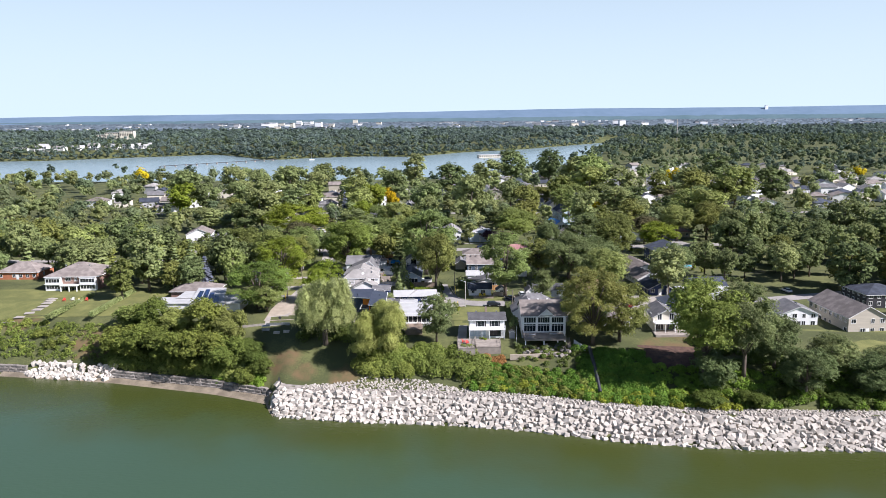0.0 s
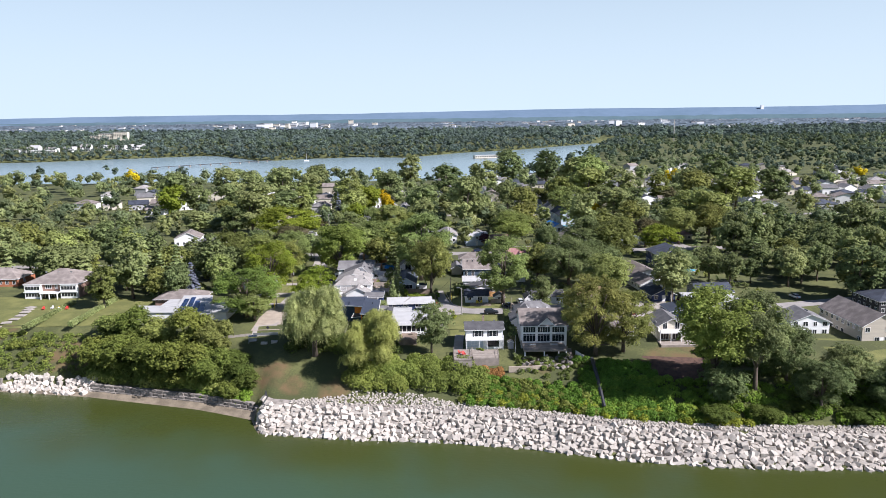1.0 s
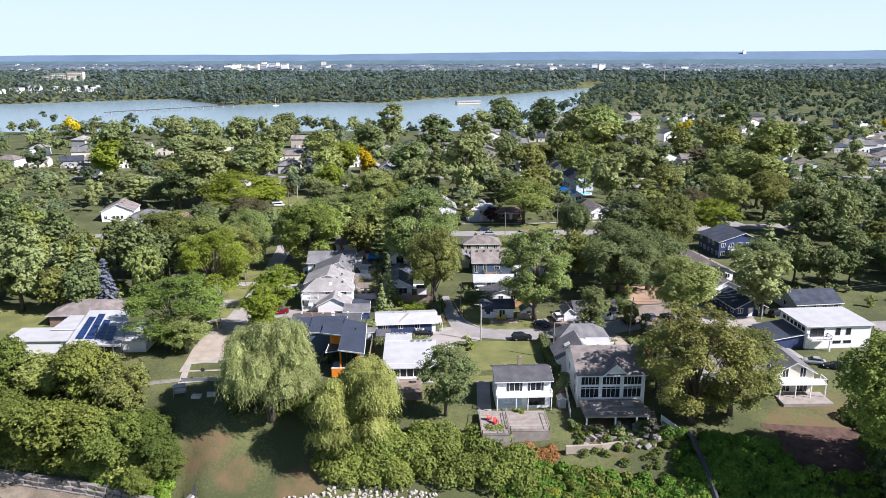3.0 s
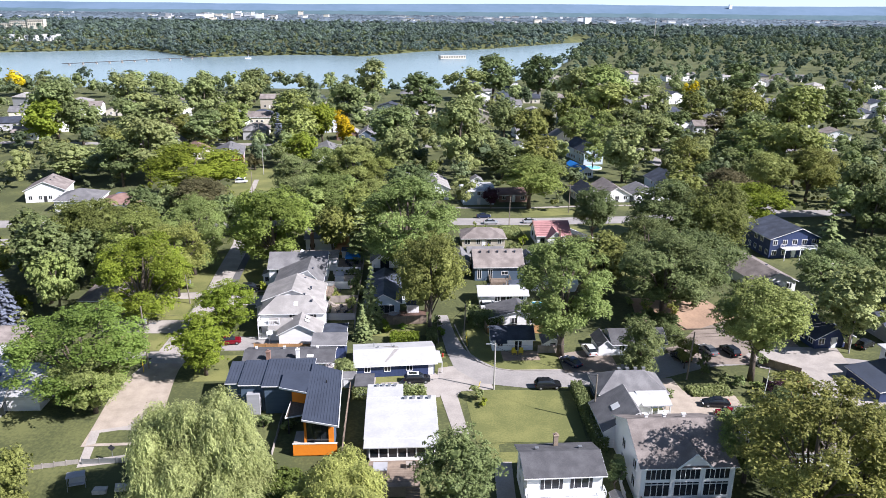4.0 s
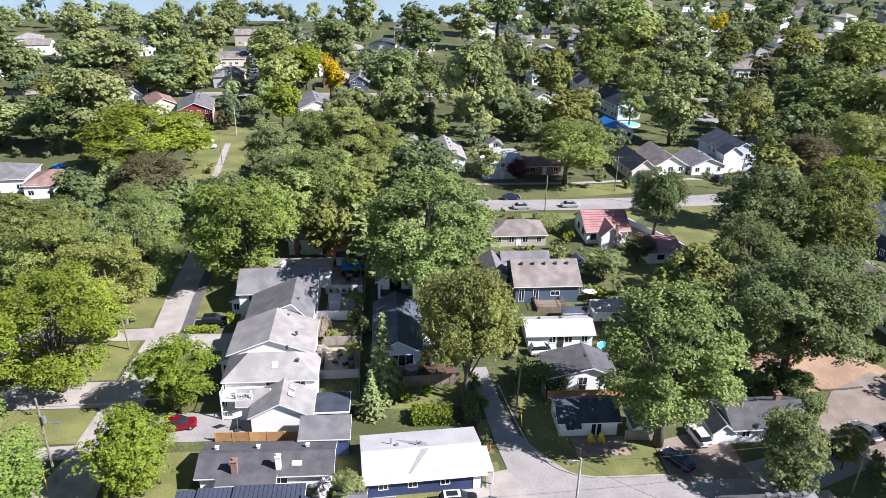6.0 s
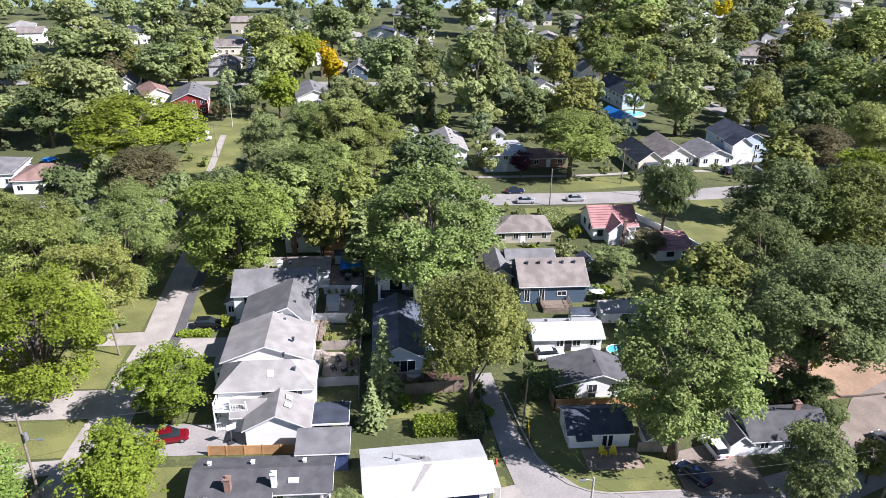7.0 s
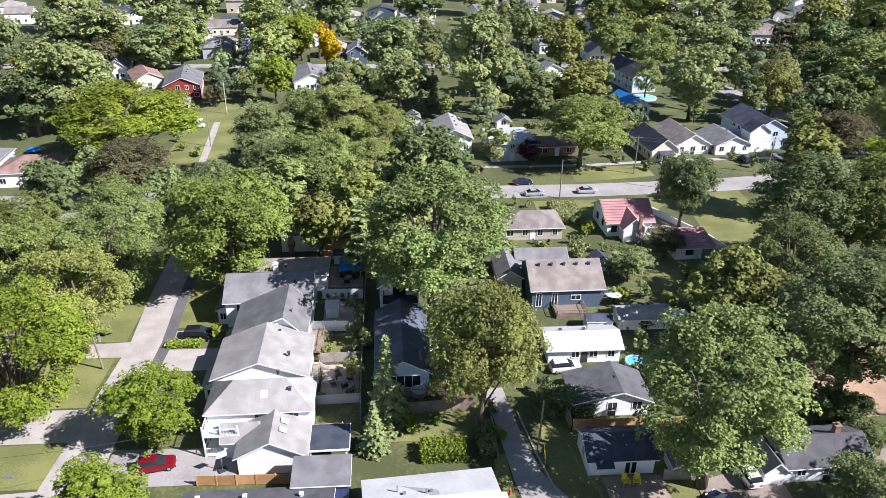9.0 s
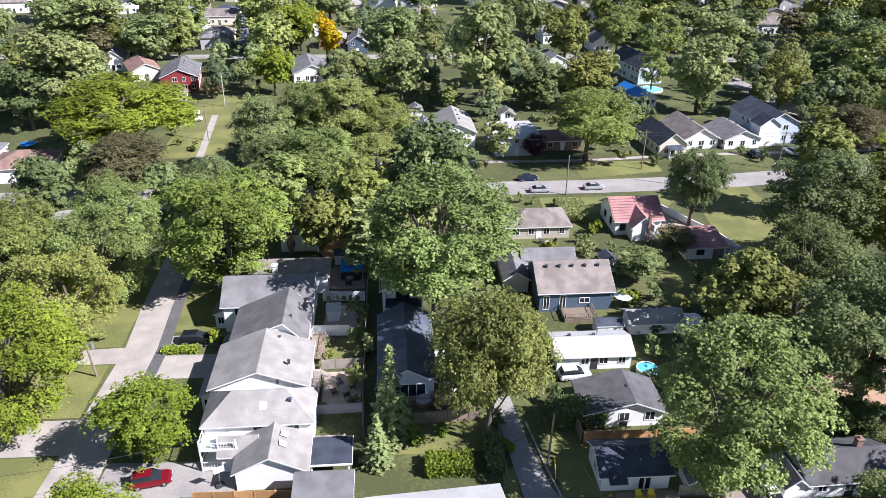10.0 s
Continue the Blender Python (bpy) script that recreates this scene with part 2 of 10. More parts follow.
M = {
    "bark": material("bark", (0.16, 0.13, 0.10), (0.07, 0.055, 0.045), 0.9, 1.5, bump=0.6, stretch=(3, 3, 0.6)),
    "grass": material("grass", (0.128, 0.136, 0.050), (0.070, 0.080, 0.031), 0.9, 0.09, 2.2, 0.8, bump=0.6),
    "lawn": material("lawn_grass", (0.200, 0.200, 0.068), (0.128, 0.138, 0.046), 0.9, 0.2, 3.5, 0.7, bump=0.4, per_object=0.04),
    "asphalt": material("old_asphalt", (0.330, 0.308, 0.288), (0.245, 0.230, 0.217), 0.9, 0.25, 3.0, 0.5, bump=0.15),
    "asphalt_new": material("dark_asphalt", (0.13, 0.125, 0.125), (0.085, 0.083, 0.085), 0.9, 0.3, 4.0, 0.5, bump=0.15),
    "concrete": material("concrete", (0.400, 0.362, 0.322), (0.300, 0.272, 0.245), 0.85, 0.4, 4.0, 0.5, bump=0.1),
    "gravel": material("gravel", (0.42, 0.355, 0.285), (0.31, 0.262, 0.21), 0.95, 0.5, 6.0, 0.5, bump=0.4),
    "gravel_tan": material("tan_gravel", (0.27, 0.225, 0.185), (0.185, 0.15, 0.125), 0.95, 0.4, 5.0, 0.5, bump=0.4),
    "dirt": material("bare_soil", (0.40, 0.27, 0.18), (0.28, 0.19, 0.13), 0.95, 0.2, 2.0, 0.5, bump=0.4),
    "sand": material("wet_sand", (0.27, 0.225, 0.165), (0.15, 0.125, 0.09), 0.8, 0.3, 3.0, 0.6, bump=0.2),
    "rock": material("pale_limestone", (0.56, 0.515, 0.455), (0.395, 0.358, 0.312), 0.9, 0.9, 7.0, 0.5, bump=0.5, per_object=0.16),
    "rock_dark": material("weathered_stone", (0.30, 0.27, 0.24), (0.16, 0.145, 0.13), 0.9, 0.9, 7.0, 0.5, bump=0.5, per_object=0.25),
    "shingle_grey": material("grey_shingle", (0.205, 0.201, 0.202), (0.137, 0.134, 0.137), 0.9, 0.5, 9.0, 0.65, bump=0.5, per_object=0.12),
    "shingle_pale": material("pale_grey_shingle", (0.338, 0.320, 0.302), (0.243, 0.230, 0.217), 0.9, 0.5, 9.0, 0.65, bump=0.5, per_object=0.08),
    "shingle_brown": material("brown_shingle", (0.283, 0.246, 0.224), (0.177, 0.152, 0.138), 0.9, 0.5, 9.0, 0.65, bump=0.5, per_object=0.15),
    "shingle_dark": material("charcoal_shingle", (0.066, 0.078, 0.105), (0.040, 0.046, 0.062), 0.9, 0.5, 9.0, 0.65, bump=0.5, per_object=0.15),
    # grey roof in tree shade: the skylight's blue put into its colour
    "shingle_sky_tint": material("sky_tinted_grey_shingle", (0.120, 0.140, 0.180), (0.078, 0.092, 0.122), 0.9, 0.5, 9.0, 0.65, bump=0.5, per_object=0.1),
    "shingle_rust": material("rust_shingle", (0.30, 0.19, 0.155), (0.20, 0.125, 0.105), 0.9, 0.5, 9.0, 0.65, bump=0.5, per_object=0.12),
    "shingle_slate": material("slate_grey_shingle", (0.118, 0.117, 0.122), (0.076, 0.075, 0.080), 0.9, 0.6, 9.0, 0.6, bump=0.4, per_object=0.08),
    "roof_white": material("white_roof_membrane", (0.47, 0.47, 0.465), (0.37, 0.368, 0.36), 0.7, 0.35, 3.0, 0.4, bump=0.1),
    "roof_metal": material("dark_standing_seam_metal", (0.085, 0.10, 0.135), (0.065, 0.075, 0.10), 0.45, 0.3, 3.0, 0.4, metal=0.3),
    "roof_tile": material("pink_red_roof_tile", (0.42, 0.225, 0.215), (0.31, 0.160, 0.158), 0.8, 0.6, 5.0, 0.5, bump=0.3),
    "white": material("white_siding", (0.86, 0.86, 0.85), (0.77, 0.77, 0.76), 0.6, 0.5, 4.0, 0.4, bump=0.08, stretch=(0.3, 0.3, 6)),
    "cream": material("cream_siding", (0.70, 0.65, 0.54), (0.60, 0.55, 0.46), 0.7, 0.5, 4.0, 0.4, bump=0.08, stretch=(0.3, 0.3, 6)),
    "grey_wall": material("grey_siding", (0.40, 0.40, 0.41), (0.32, 0.32, 0.33), 0.7, 0.5, 4.0, 0.4, bump=0.08, stretch=(0.3, 0.3, 6)),
    "blue_wall": material("slate_blue_siding", (0.095, 0.135, 0.185), (0.07, 0.105, 0.15), 0.7, 0.5, 4.0, 0.4, bump=0.08, stretch=(0.3, 0.3, 6)),
    "navy_wall": material("navy_board_siding", (0.045, 0.065, 0.145), (0.03, 0.045, 0.105), 0.7, 0.5, 4.0, 0.4, bump=0.1, stretch=(6, 6, 0.3)),
    "paleblue_wall": material("pale_blue_siding", (0.52, 0.60, 0.68), (0.45, 0.53, 0.61), 0.7, 0.5, 4.0, 0.4, bump=0.08, stretch=(0.3, 0.3, 6)),
    "red_wall": material("barn_red_siding", (0.28, 0.045, 0.045), (0.20, 0.03, 0.03), 0.7, 0.5, 4.0, 0.4, bump=0.08, stretch=(0.3, 0.3, 6)),
    "brick": material("brown_brick", (0.30, 0.19, 0.15), (0.20, 0.13, 0.105), 0.9, 0.8, 8.0, 0.5, bump=0.25),
    "brick_orange": material("orange_brick", (0.48, 0.19, 0.10), (0.36, 0.14, 0.08), 0.9, 0.8, 8.0, 0.5, bump=0.25),
    "beige": material("beige_siding", (0.50, 0.45, 0.37), (0.41, 0.37, 0.31), 0.8, 0.5, 4.0, 0.4, bump=0.08, stretch=(0.3, 0.3, 6)),
    "trim": material("white_trim_paint", (0.82, 0.82, 0.81), (0.74, 0.74, 0.73), 0.5, 0.6, 5.0, 0.3),
    "trim_dark": material("dark_trim_paint", (0.05, 0.05, 0.055), (0.035, 0.035, 0.04), 0.5, 0.6, 5.0, 0.3),
    "glass": glass_material("window_glass"),
    "wood": material("weathered_wood", (0.30, 0.235, 0.18), (0.20, 0.155, 0.12), 0.85, 0.8, 8.0, 0.5, bump=0.3, per_object=0.2),
    "wood_grey": material("grey_deck_wood", (0.345, 0.302, 0.262), (0.245, 0.212, 0.184), 0.85, 0.8, 8.0, 0.5, bump=0.3, per_object=0.12),
    "wood_orange": material("new_cedar_wood", (0.52, 0.30, 0.14), (0.40, 0.22, 0.10), 0.8, 0.8, 8.0, 0.5, bump=0.3, per_object=0.15),
    "orange": material("orange_panel", (0.80, 0.25, 0.02), (0.68, 0.20, 0.02), 0.6, 0.5, 4.0, 0.3),
    "metal": material("galvanised_steel", (0.45, 0.46, 0.47), (0.34, 0.35, 0.36), 0.45, 1.5, 8.0, 0.4, metal=0.7),
    "pole_wood": material("utility_pole_wood", (0.26, 0.225, 0.18), (0.17, 0.145, 0.12), 0.9, 1.0, 8.0, 0.5, bump=0.3),
    "pole_pale": material("pale_pole_concrete", (0.48, 0.46, 0.42), (0.38, 0.36, 0.33), 0.9, 1.0, 8.0, 0.5, bump=0.2),
    "wire": material("black_cable", (0.03, 0.03, 0.03), None, 0.6),
    "rubber": material("black_rubber", (0.02, 0.02, 0.02), None, 0.8),
    "plastic_blue": material("blue_plastic", (0.03, 0.22, 0.60), (0.02, 0.17, 0.50), 0.45),
    "plastic_red": material("red_plastic", (0.62, 0.06, 0.05), (0.5, 0.05, 0.04), 0.45),
    "plastic_yellow": material("yellow_plastic", (0.78, 0.58, 0.05), (0.66, 0.48, 0.04), 0.45),
    "fabric_white": material("white_fabric", (0.80, 0.80, 0.78), (0.7, 0.7, 0.68), 0.8, 0.8, 5.0, 0.3),
    "pool": material("pool_water", (0.10, 0.45, 0.62), (0.16, 0.55, 0.70), 0.08, 1.0, 6.0, 0.5, spec=0.5),
    "solar": material("solar_panel_cells", (0.020, 0.045, 0.14), (0.012, 0.028, 0.09), 0.15, 1.2, 8.0, 0.5, spec=0.6),
    "mulch": material("dark_mulch", (0.135, 0.080, 0.058), (0.070, 0.044, 0.036), 0.95, 0.8, 6.0, 0.5, bump=0.5),
}
PAINT = {c: material(c + "_car_paint", v, tuple(k * 0.85 for k in v), 0.22, 0.6, 3.0, 0.3, metal=0.2, spec=0.6) for c, v in {
    "black": (0.015, 0.016, 0.02), "red": (0.20, 0.008, 0.018), "white": (0.78, 0.78, 0.78), "silver": (0.42, 0.43, 0.45),
    "grey": (0.14, 0.15, 0.16), "blue": (0.04, 0.09, 0.22), "navy": (0.02, 0.03, 0.07)}.items()}


def dry_patches(m, spots):
    """Scorched turf: brown, with ragged edges, round each (x, y, radius)."""
    n, l = m.node_tree.nodes, m.node_tree.links
    b = n["Principled BSDF"]
    src = b.inputs["Base Color"].links[0].from_socket
    tc = n.new("ShaderNodeTexCoord")
    nz = n.new("ShaderNodeTexNoise")
    nz.inputs["Scale"].default_value = 0.28
    nz.inputs["Detail"].default_value = 5
    l.new(tc.outputs["Object"], nz.inputs["Vector"])
    total = None
    for x, y, r in spots:
        at = n.new("ShaderNodeVectorMath")
        at.operation = "MULTIPLY"
        at.inputs[1].default_value = (1, 1, 0)
        l.new(tc.outputs["Object"], at.inputs[0])
        d = n.new("ShaderNodeVectorMath")
        d.operation = "DISTANCE"
        l.new(at.outputs[0], d.inputs[0])
        d.inputs[1].default_value = (x, y, 0)
        near = n.new("ShaderNodeMapRange")
        near.inputs[1].default_value, near.inputs[2].default_value = r, r * 0.35
        l.new(d.outputs["Value"], near.inputs[0])
        if total is None:
            total = near.outputs[0]
        else:
            mxm = n.new("ShaderNodeMath")
            mxm.operation = "MAXIMUM"
            l.new(total, mxm.inputs[0])
            l.new(near.outputs[0], mxm.inputs[1])
            total = mxm.outputs[0]
    mul = n.new("ShaderNodeMath")
    mul.operation = "MULTIPLY"
    l.new(total, mul.inputs[0])
    l.new(nz.outputs[0], mul.inputs[1])
    cut = n.new("ShaderNodeMapRange")
    cut.inputs[1].default_value, cut.inputs[2].default_value = 0.26, 0.58
    l.new(mul.outputs[0], cut.inputs[0])
    mx = n.new("ShaderNodeMix")
    mx.data_type = "RGBA"
    l.new(cut.outputs[0], mx.inputs[0])
    l.new(src, mx.inputs[6])
    mx.inputs[7].default_value = (0.150, 0.105, 0.052, 1)
    l.new(mx.outputs[2], b.inputs["Base Color"])


dry_patches(M["grass"], ((-48, 180, 9), (-41, 175, 6), (-113, 199, 11), (-105, 196, 8), (-30, 172, 7), (8, 181, 5), (-140, 210, 9), (60, 178, 13), (54, 174, 8), (68, 184, 10), (74, 177, 9), (24, 178, 8)))


# ---- mesh helpers ----
class Builder:
    """Collects vertices and faces for one mesh."""

    def __init__(self):
        self.v, self.f = [], []

    def add(self, verts, faces):
        k = len(self.v)
        self.v.extend(tuple(p) for p in verts)
        self.f.extend(tuple(i + k for i in f) for f in faces)
        return self

    def box(self, x0, y0, z0, x1, y1, z1):
        return self.add([(x0, y0, z0), (x1, y0, z0), (x1, y1, z0), (x0, y1, z0), (x0, y0, z1), (x1, y0, z1), (x1, y1, z1), (x0, y1, z1)],
                        [(3, 2, 1, 0), (4, 5, 6, 7), (0, 1, 5, 4), (1, 2, 6, 5), (2, 3, 7, 6), (3, 0, 4, 7)])

    def prism(self, poly, z0, z1):
        """A flat polygon (x, y), counter-clockwise, raised from z0 to z1."""
        n = len(poly)
        return self.add([(x, y, z0) for x, y in poly] + [(x, y, z1) for x, y in poly],
                        [tuple(range(n))[::-1], tuple(range(n, 2 * n))] + [(i, (i + 1) % n, (i + 1) % n + n, i + n) for i in range(n)])

    def slab(self, top, thick):
        """A sloping plate under the polygon top."""
        n = len(top)
        return self.add(list(top) + [(x, y, z - thick) for x, y, z in top],
                        [tuple(range(n)), tuple(range(n, 2 * n))[::-1]] + [(i, i + n, (i + 1) % n + n, (i + 1) % n) for i in range(n)])

    def beam(self, a, b, w, h=None):
        """A square bar from a to b."""
        a, b, h = Vector(a), Vector(b), h or w
        d = (b - a).normalized()
        s = d.cross(Vector((0, 0, 1)))
        s = s.normalized() if s.length > 1e-3 else Vector((1, 0, 0))
        u = s.cross(d).normalized()
        ring = [s * w / 2 + u * h / 2, -s * w / 2 + u * h / 2, -s * w / 2 - u * h / 2, s * w / 2 - u * h / 2]
        return self.add([a + r for r in ring] + [b + r for r in ring],
                        [(3, 2, 1, 0), (4, 5, 6, 7), (0, 1, 5, 4), (1, 2, 6, 5), (2, 3, 7, 6), (3, 0, 4, 7)])

    def tube(self, path, radii, sides=8):
        """A tapered round bar along a path."""
        k, n = len(self.v), len(path)
        path = [Vector(p) for p in path]
        for i, p in enumerate(path):
            d = (path[min(i + 1, n - 1)] - path[max(i - 1, 0)]).normalized()
            s = d.cross(Vector((0.31, 0.95, 0.05))).normalized()
            u = d.cross(s)
            for j in range(sides):
                a = 2 * math.pi * j / sides
                self.v.append(tuple(p + (s * math.cos(a) + u * math.sin(a)) * radii[i]))
        for i in range(n - 1):
            for j in range(sides):
                a, b = k + i * sides + j, k + i * sides + (j + 1) % sides
                self.f.append((a, b, b + sides, a + sides))
        self.f.append(tuple(k + j for j in range(sides))[::-1])
        self.f.append(tuple(k + (n - 1) * sides + j for j in range(sides)))
        return self

    def lathe(self, profile, sides=16, at=(0, 0, 0)):
        """A turned form from (radius, z) pairs."""
        k, n = len(self.v), len(profile)
        for r, z in profile:
            for j in range(sides):
                a = 2 * math.pi * j / sides
                self.v.append((at[0] + r * math.cos(a), at[1] + r * math.sin(a), at[2] + z))
        for i in range(n - 1):
            for j in range(sides):
                a, b = k + i * sides + j, k + i * sides + (j + 1) % sides
                self.f.append((a, b, b + sides, a + sides))
        self.f.append(tuple(k + j for j in range(sides))[::-1])
        self.f.append(tuple(k + (n - 1) * sides + j for j in range(sides)))
        return self

    def mesh(self, name, mat=None, smooth=False):
        me = bpy.data.meshes.new(name)
        me.from_pydata(self.v, [], self.f)
        if mat:
            me.materials.append(mat)
        if smooth:
            me.polygons.foreach_set("use_smooth", [True] * len(me.polygons))
        me.update()
        return me


def part(name, bm, mat, parent=None, label="", smooth=False):
    """One mesh object, under a thing or a part."""
    ob = new(name, bm.mesh(name, mat, smooth) if isinstance(bm, Builder) else bm)
    if parent:
        ob.parent = parent
    return tagged(ob, label)


def thing(name, label, category, at=(0, 0, 0), yaw=0.0, group="", kind=""):
    """An Empty at the base of a thing."""
    ob = new(name)
    ob.empty_display_size = 0.3
    ob.matrix_world = pose(*at, 0, 0, yaw)
    return tagged(ob, label, category, group, kind)


def solid(name, bm, mat, label, category="", group="", kind="", smooth=False):
    """A thing that is one mesh."""
    return tagged(part(name, bm, mat, None, "", smooth), label, category, group, kind)


def lerp_table(table, x):
    """Piecewise linear value from (x, y) pairs."""
    if x <= table[0][0]:
        return table[0][1]
    for (a, p), (b, q) in zip(table, table[1:]):
        if x <= b:
            return p + (q - p) * (x - a) / (b - a)
    return table[-1][1]


# ---- land and water ----
SHORE = [(-420, 215), (-250, 202), (-136, 188.5), (-100, 183), (-67, 174.5), (-50, 168), (-46.5, 158.5), (-28, 155), (-2, 153), (14, 150),
         (27, 147), (40, 143.2), (52, 141), (67, 139), (99, 138), (160, 134), (420, 120)]
BAY_FAR = [(-1500, 1180), (-720, 1270), (-590, 1360), (-470, 1430), (-430, 1400), (-315, 1240), (-250, 1300), (-160, 1335), (-78, 1305), (22, 1453), (140, 1545), (343, 1820),
           (420, 1900), (600, 1905)]
BAY_NEAR = [(-1500, 570), (-557, 590), (-401, 600), (-292, 640), (-209, 640), (-165, 655), (-75, 700), (0, 745), (67, 800), (140, 940), (220, 1180), (343, 1560), (420, 1780), (600, 1904)]


def shore_y(x):
    return lerp_table(SHORE, x)


def ramp(x, pairs):
    return lerp_table(pairs, x)


def land(x, y):
    """Height of the ground."""
    s = y - shore_y(x)
    armoured = min(1.0, max(0.0, (x + 50) / 5.0))
    left = ramp(s, [(-60, -16), (0, -11.3), (2.5, -10.9), (3.4, -10.6), (5.0, -9.0), (10, -6.2), (18, -1.5), (25, 0.6), (36, GROUND)])
    right = ramp(s, [(-60, -18), (-1, -12.5), (0, -11.4), (11, -6.8), (15, -6.3), (24, -2.2), (31, 0.0), (40, 0.8), (50, GROUND)])
    z = left + (right - left) * armoured
    if y > 700 and x < 600:
        n, f = lerp_table(BAY_NEAR, x), lerp_table(BAY_FAR, x)
        d = min(y - n, f - y)
        z = ramp(d, [(-60, z), (0, WATER - 0.3), (20, WATER - 3)])
    return z


def grid_axis(*runs):
    out = []
    for a, b, step in runs:
        out.extend(np.arange(a, b, step).tolist())
    return out + [runs[-1][1]]


gx = grid_axis((-4900, -1000, 300), (-1000, -200, 25), (-200, -110, 6), (-110, 120, 2.5), (120, 200, 6), (200, 1000, 25), (1000, 4900, 300))
gy = grid_axis((60, 130, 10), (130, 215, 1.25), (215, 260, 4), (260, 760, 20), (760, 2000, 15), (2000, 4800, 150))
verts = [(x, y, land(x, y) + (0.06 * noise.noise(Vector((x * 0.2, y * 0.2, 0))) if y < 200 else 0)) for y in gy for x in gx]
nx = len(gx)
faces = [(j * nx + i, j * nx + i + 1, (j + 1) * nx + i + 1, (j + 1) * nx + i) for j in range(len(gy) - 1) for i in range(nx - 1)]
bm = Builder()
bm.v, bm.f = verts, faces
solid("ground", bm, M["grass"], "grassy ground of the shore bluff and the plain beyond", "ground", kind="structure", smooth=True)


# backdrop ridge: aerial haze is put into its blue base colour
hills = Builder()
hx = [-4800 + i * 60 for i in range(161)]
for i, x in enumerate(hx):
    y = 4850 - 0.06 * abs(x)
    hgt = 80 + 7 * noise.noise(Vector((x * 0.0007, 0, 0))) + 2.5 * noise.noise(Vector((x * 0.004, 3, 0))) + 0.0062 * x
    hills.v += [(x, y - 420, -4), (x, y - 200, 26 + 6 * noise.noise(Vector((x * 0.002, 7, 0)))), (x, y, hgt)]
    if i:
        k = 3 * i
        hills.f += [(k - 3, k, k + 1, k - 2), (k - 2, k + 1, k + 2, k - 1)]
solid("distant_hills", hills, material("haze_tinted_hills", (0.140, 0.200, 0.275), (0.118, 0.175, 0.240), 1.0, 0.004, 0.02, 0.5, spec=0.0), "long low ridge on the horizon, coloured haze blue", "hills", kind="structure", smooth=True)
# nearer rise, a little greener, with haze in its colour too
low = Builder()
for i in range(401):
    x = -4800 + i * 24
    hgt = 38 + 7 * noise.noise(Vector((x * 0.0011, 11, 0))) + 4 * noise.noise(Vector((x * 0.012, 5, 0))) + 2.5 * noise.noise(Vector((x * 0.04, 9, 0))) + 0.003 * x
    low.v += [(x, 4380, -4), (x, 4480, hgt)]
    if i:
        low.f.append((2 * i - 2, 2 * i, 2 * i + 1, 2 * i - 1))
solid("distant_rise", low, material("haze_tinted_rise", (0.082, 0.130, 0.150), (0.105, 0.155, 0.175), 1.0, 0.006, 0.05, 0.5, spec=0.0), "low wooded rise under the far ridge", "hills", kind="structure", smooth=True)


def water_material():
    m = bpy.data.materials.new("lake_water")
    m.use_nodes = True
    n, l = m.node_tree.nodes, m.node_tree.links
    b = n["Principled BSDF"]
    tc = n.new("ShaderNodeTexCoord")
    sep = n.new("ShaderNodeSeparateXYZ")
    l.new(tc.outputs["Object"], sep.inputs[0])
    # silt near the bank: distance off a line along the shore
    off = n.new("ShaderNodeMath")
    off.operation = "MULTIPLY_ADD"
    l.new(sep.outputs[0], off.inputs[0])
    off.inputs[1].default_value = 0.26
    l.new(sep.outputs[1], off.inputs[2])
    nz = n.new("ShaderNodeTexNoise")
    nz.inputs["Scale"].default_value = 0.035
    nz.inputs["Detail"].default_value = 4
    l.new(tc.outputs["Object"], nz.inputs["Vector"])
    ad = n.new("ShaderNodeMath")
    ad.operation = "MULTIPLY_ADD"
    l.new(nz.outputs[0], ad.inputs[0])
    ad.inputs[1].default_value = 45
    l.new(off.outputs[0], ad.inputs[2])
    mr = n.new("ShaderNodeMapRange")
    mr.inputs[1].default_value, mr.inputs[2].default_value = 135, 172
    mr.interpolation_type = "SMOOTHSTEP"
    l.new(ad.outputs[0], mr.inputs[0])
    silt = n.new("ShaderNodeMix")
    silt.data_type = "RGBA"
    silt.inputs[6].default_value, silt.inputs[7].default_value = (0.046, 0.084, 0.049, 1), (0.048, 0.060, 0.014, 1)
    l.new(mr.outputs[0], silt.inputs[0])
    # bay beyond the land: the sky's pale reflection put into the base colour
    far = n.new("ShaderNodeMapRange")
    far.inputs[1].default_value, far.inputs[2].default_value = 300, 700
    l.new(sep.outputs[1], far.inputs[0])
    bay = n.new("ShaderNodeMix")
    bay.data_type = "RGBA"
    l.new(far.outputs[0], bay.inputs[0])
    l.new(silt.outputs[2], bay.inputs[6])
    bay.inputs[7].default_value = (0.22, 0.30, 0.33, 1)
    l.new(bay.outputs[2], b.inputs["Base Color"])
    b.inputs["Roughness"].default_value = 0.22
    b.inputs["IOR"].default_value = 1.33
    rp = n.new("ShaderNodeTexNoise")
    rp.inputs["Scale"].default_value = 1.1
    rp.inputs["Detail"].default_value = 4
    mp = n.new("ShaderNodeMapping")
    mp.inputs["Scale"].default_value = (0.5, 1.2, 1)
    l.new(tc.outputs["Object"], mp.inputs[0])
    l.new(mp.outputs[0], rp.inputs["Vector"])
    bp = n.new("ShaderNodeBump")
    bp.inputs["Strength"].default_value = 0.25
    bp.inputs["Distance"].default_value = 0.15
    l.new(rp.outputs[0], bp.inputs["Height"])
    l.new(bp.outputs[0], b.inputs["Normal"])
    return m


bm = Builder()
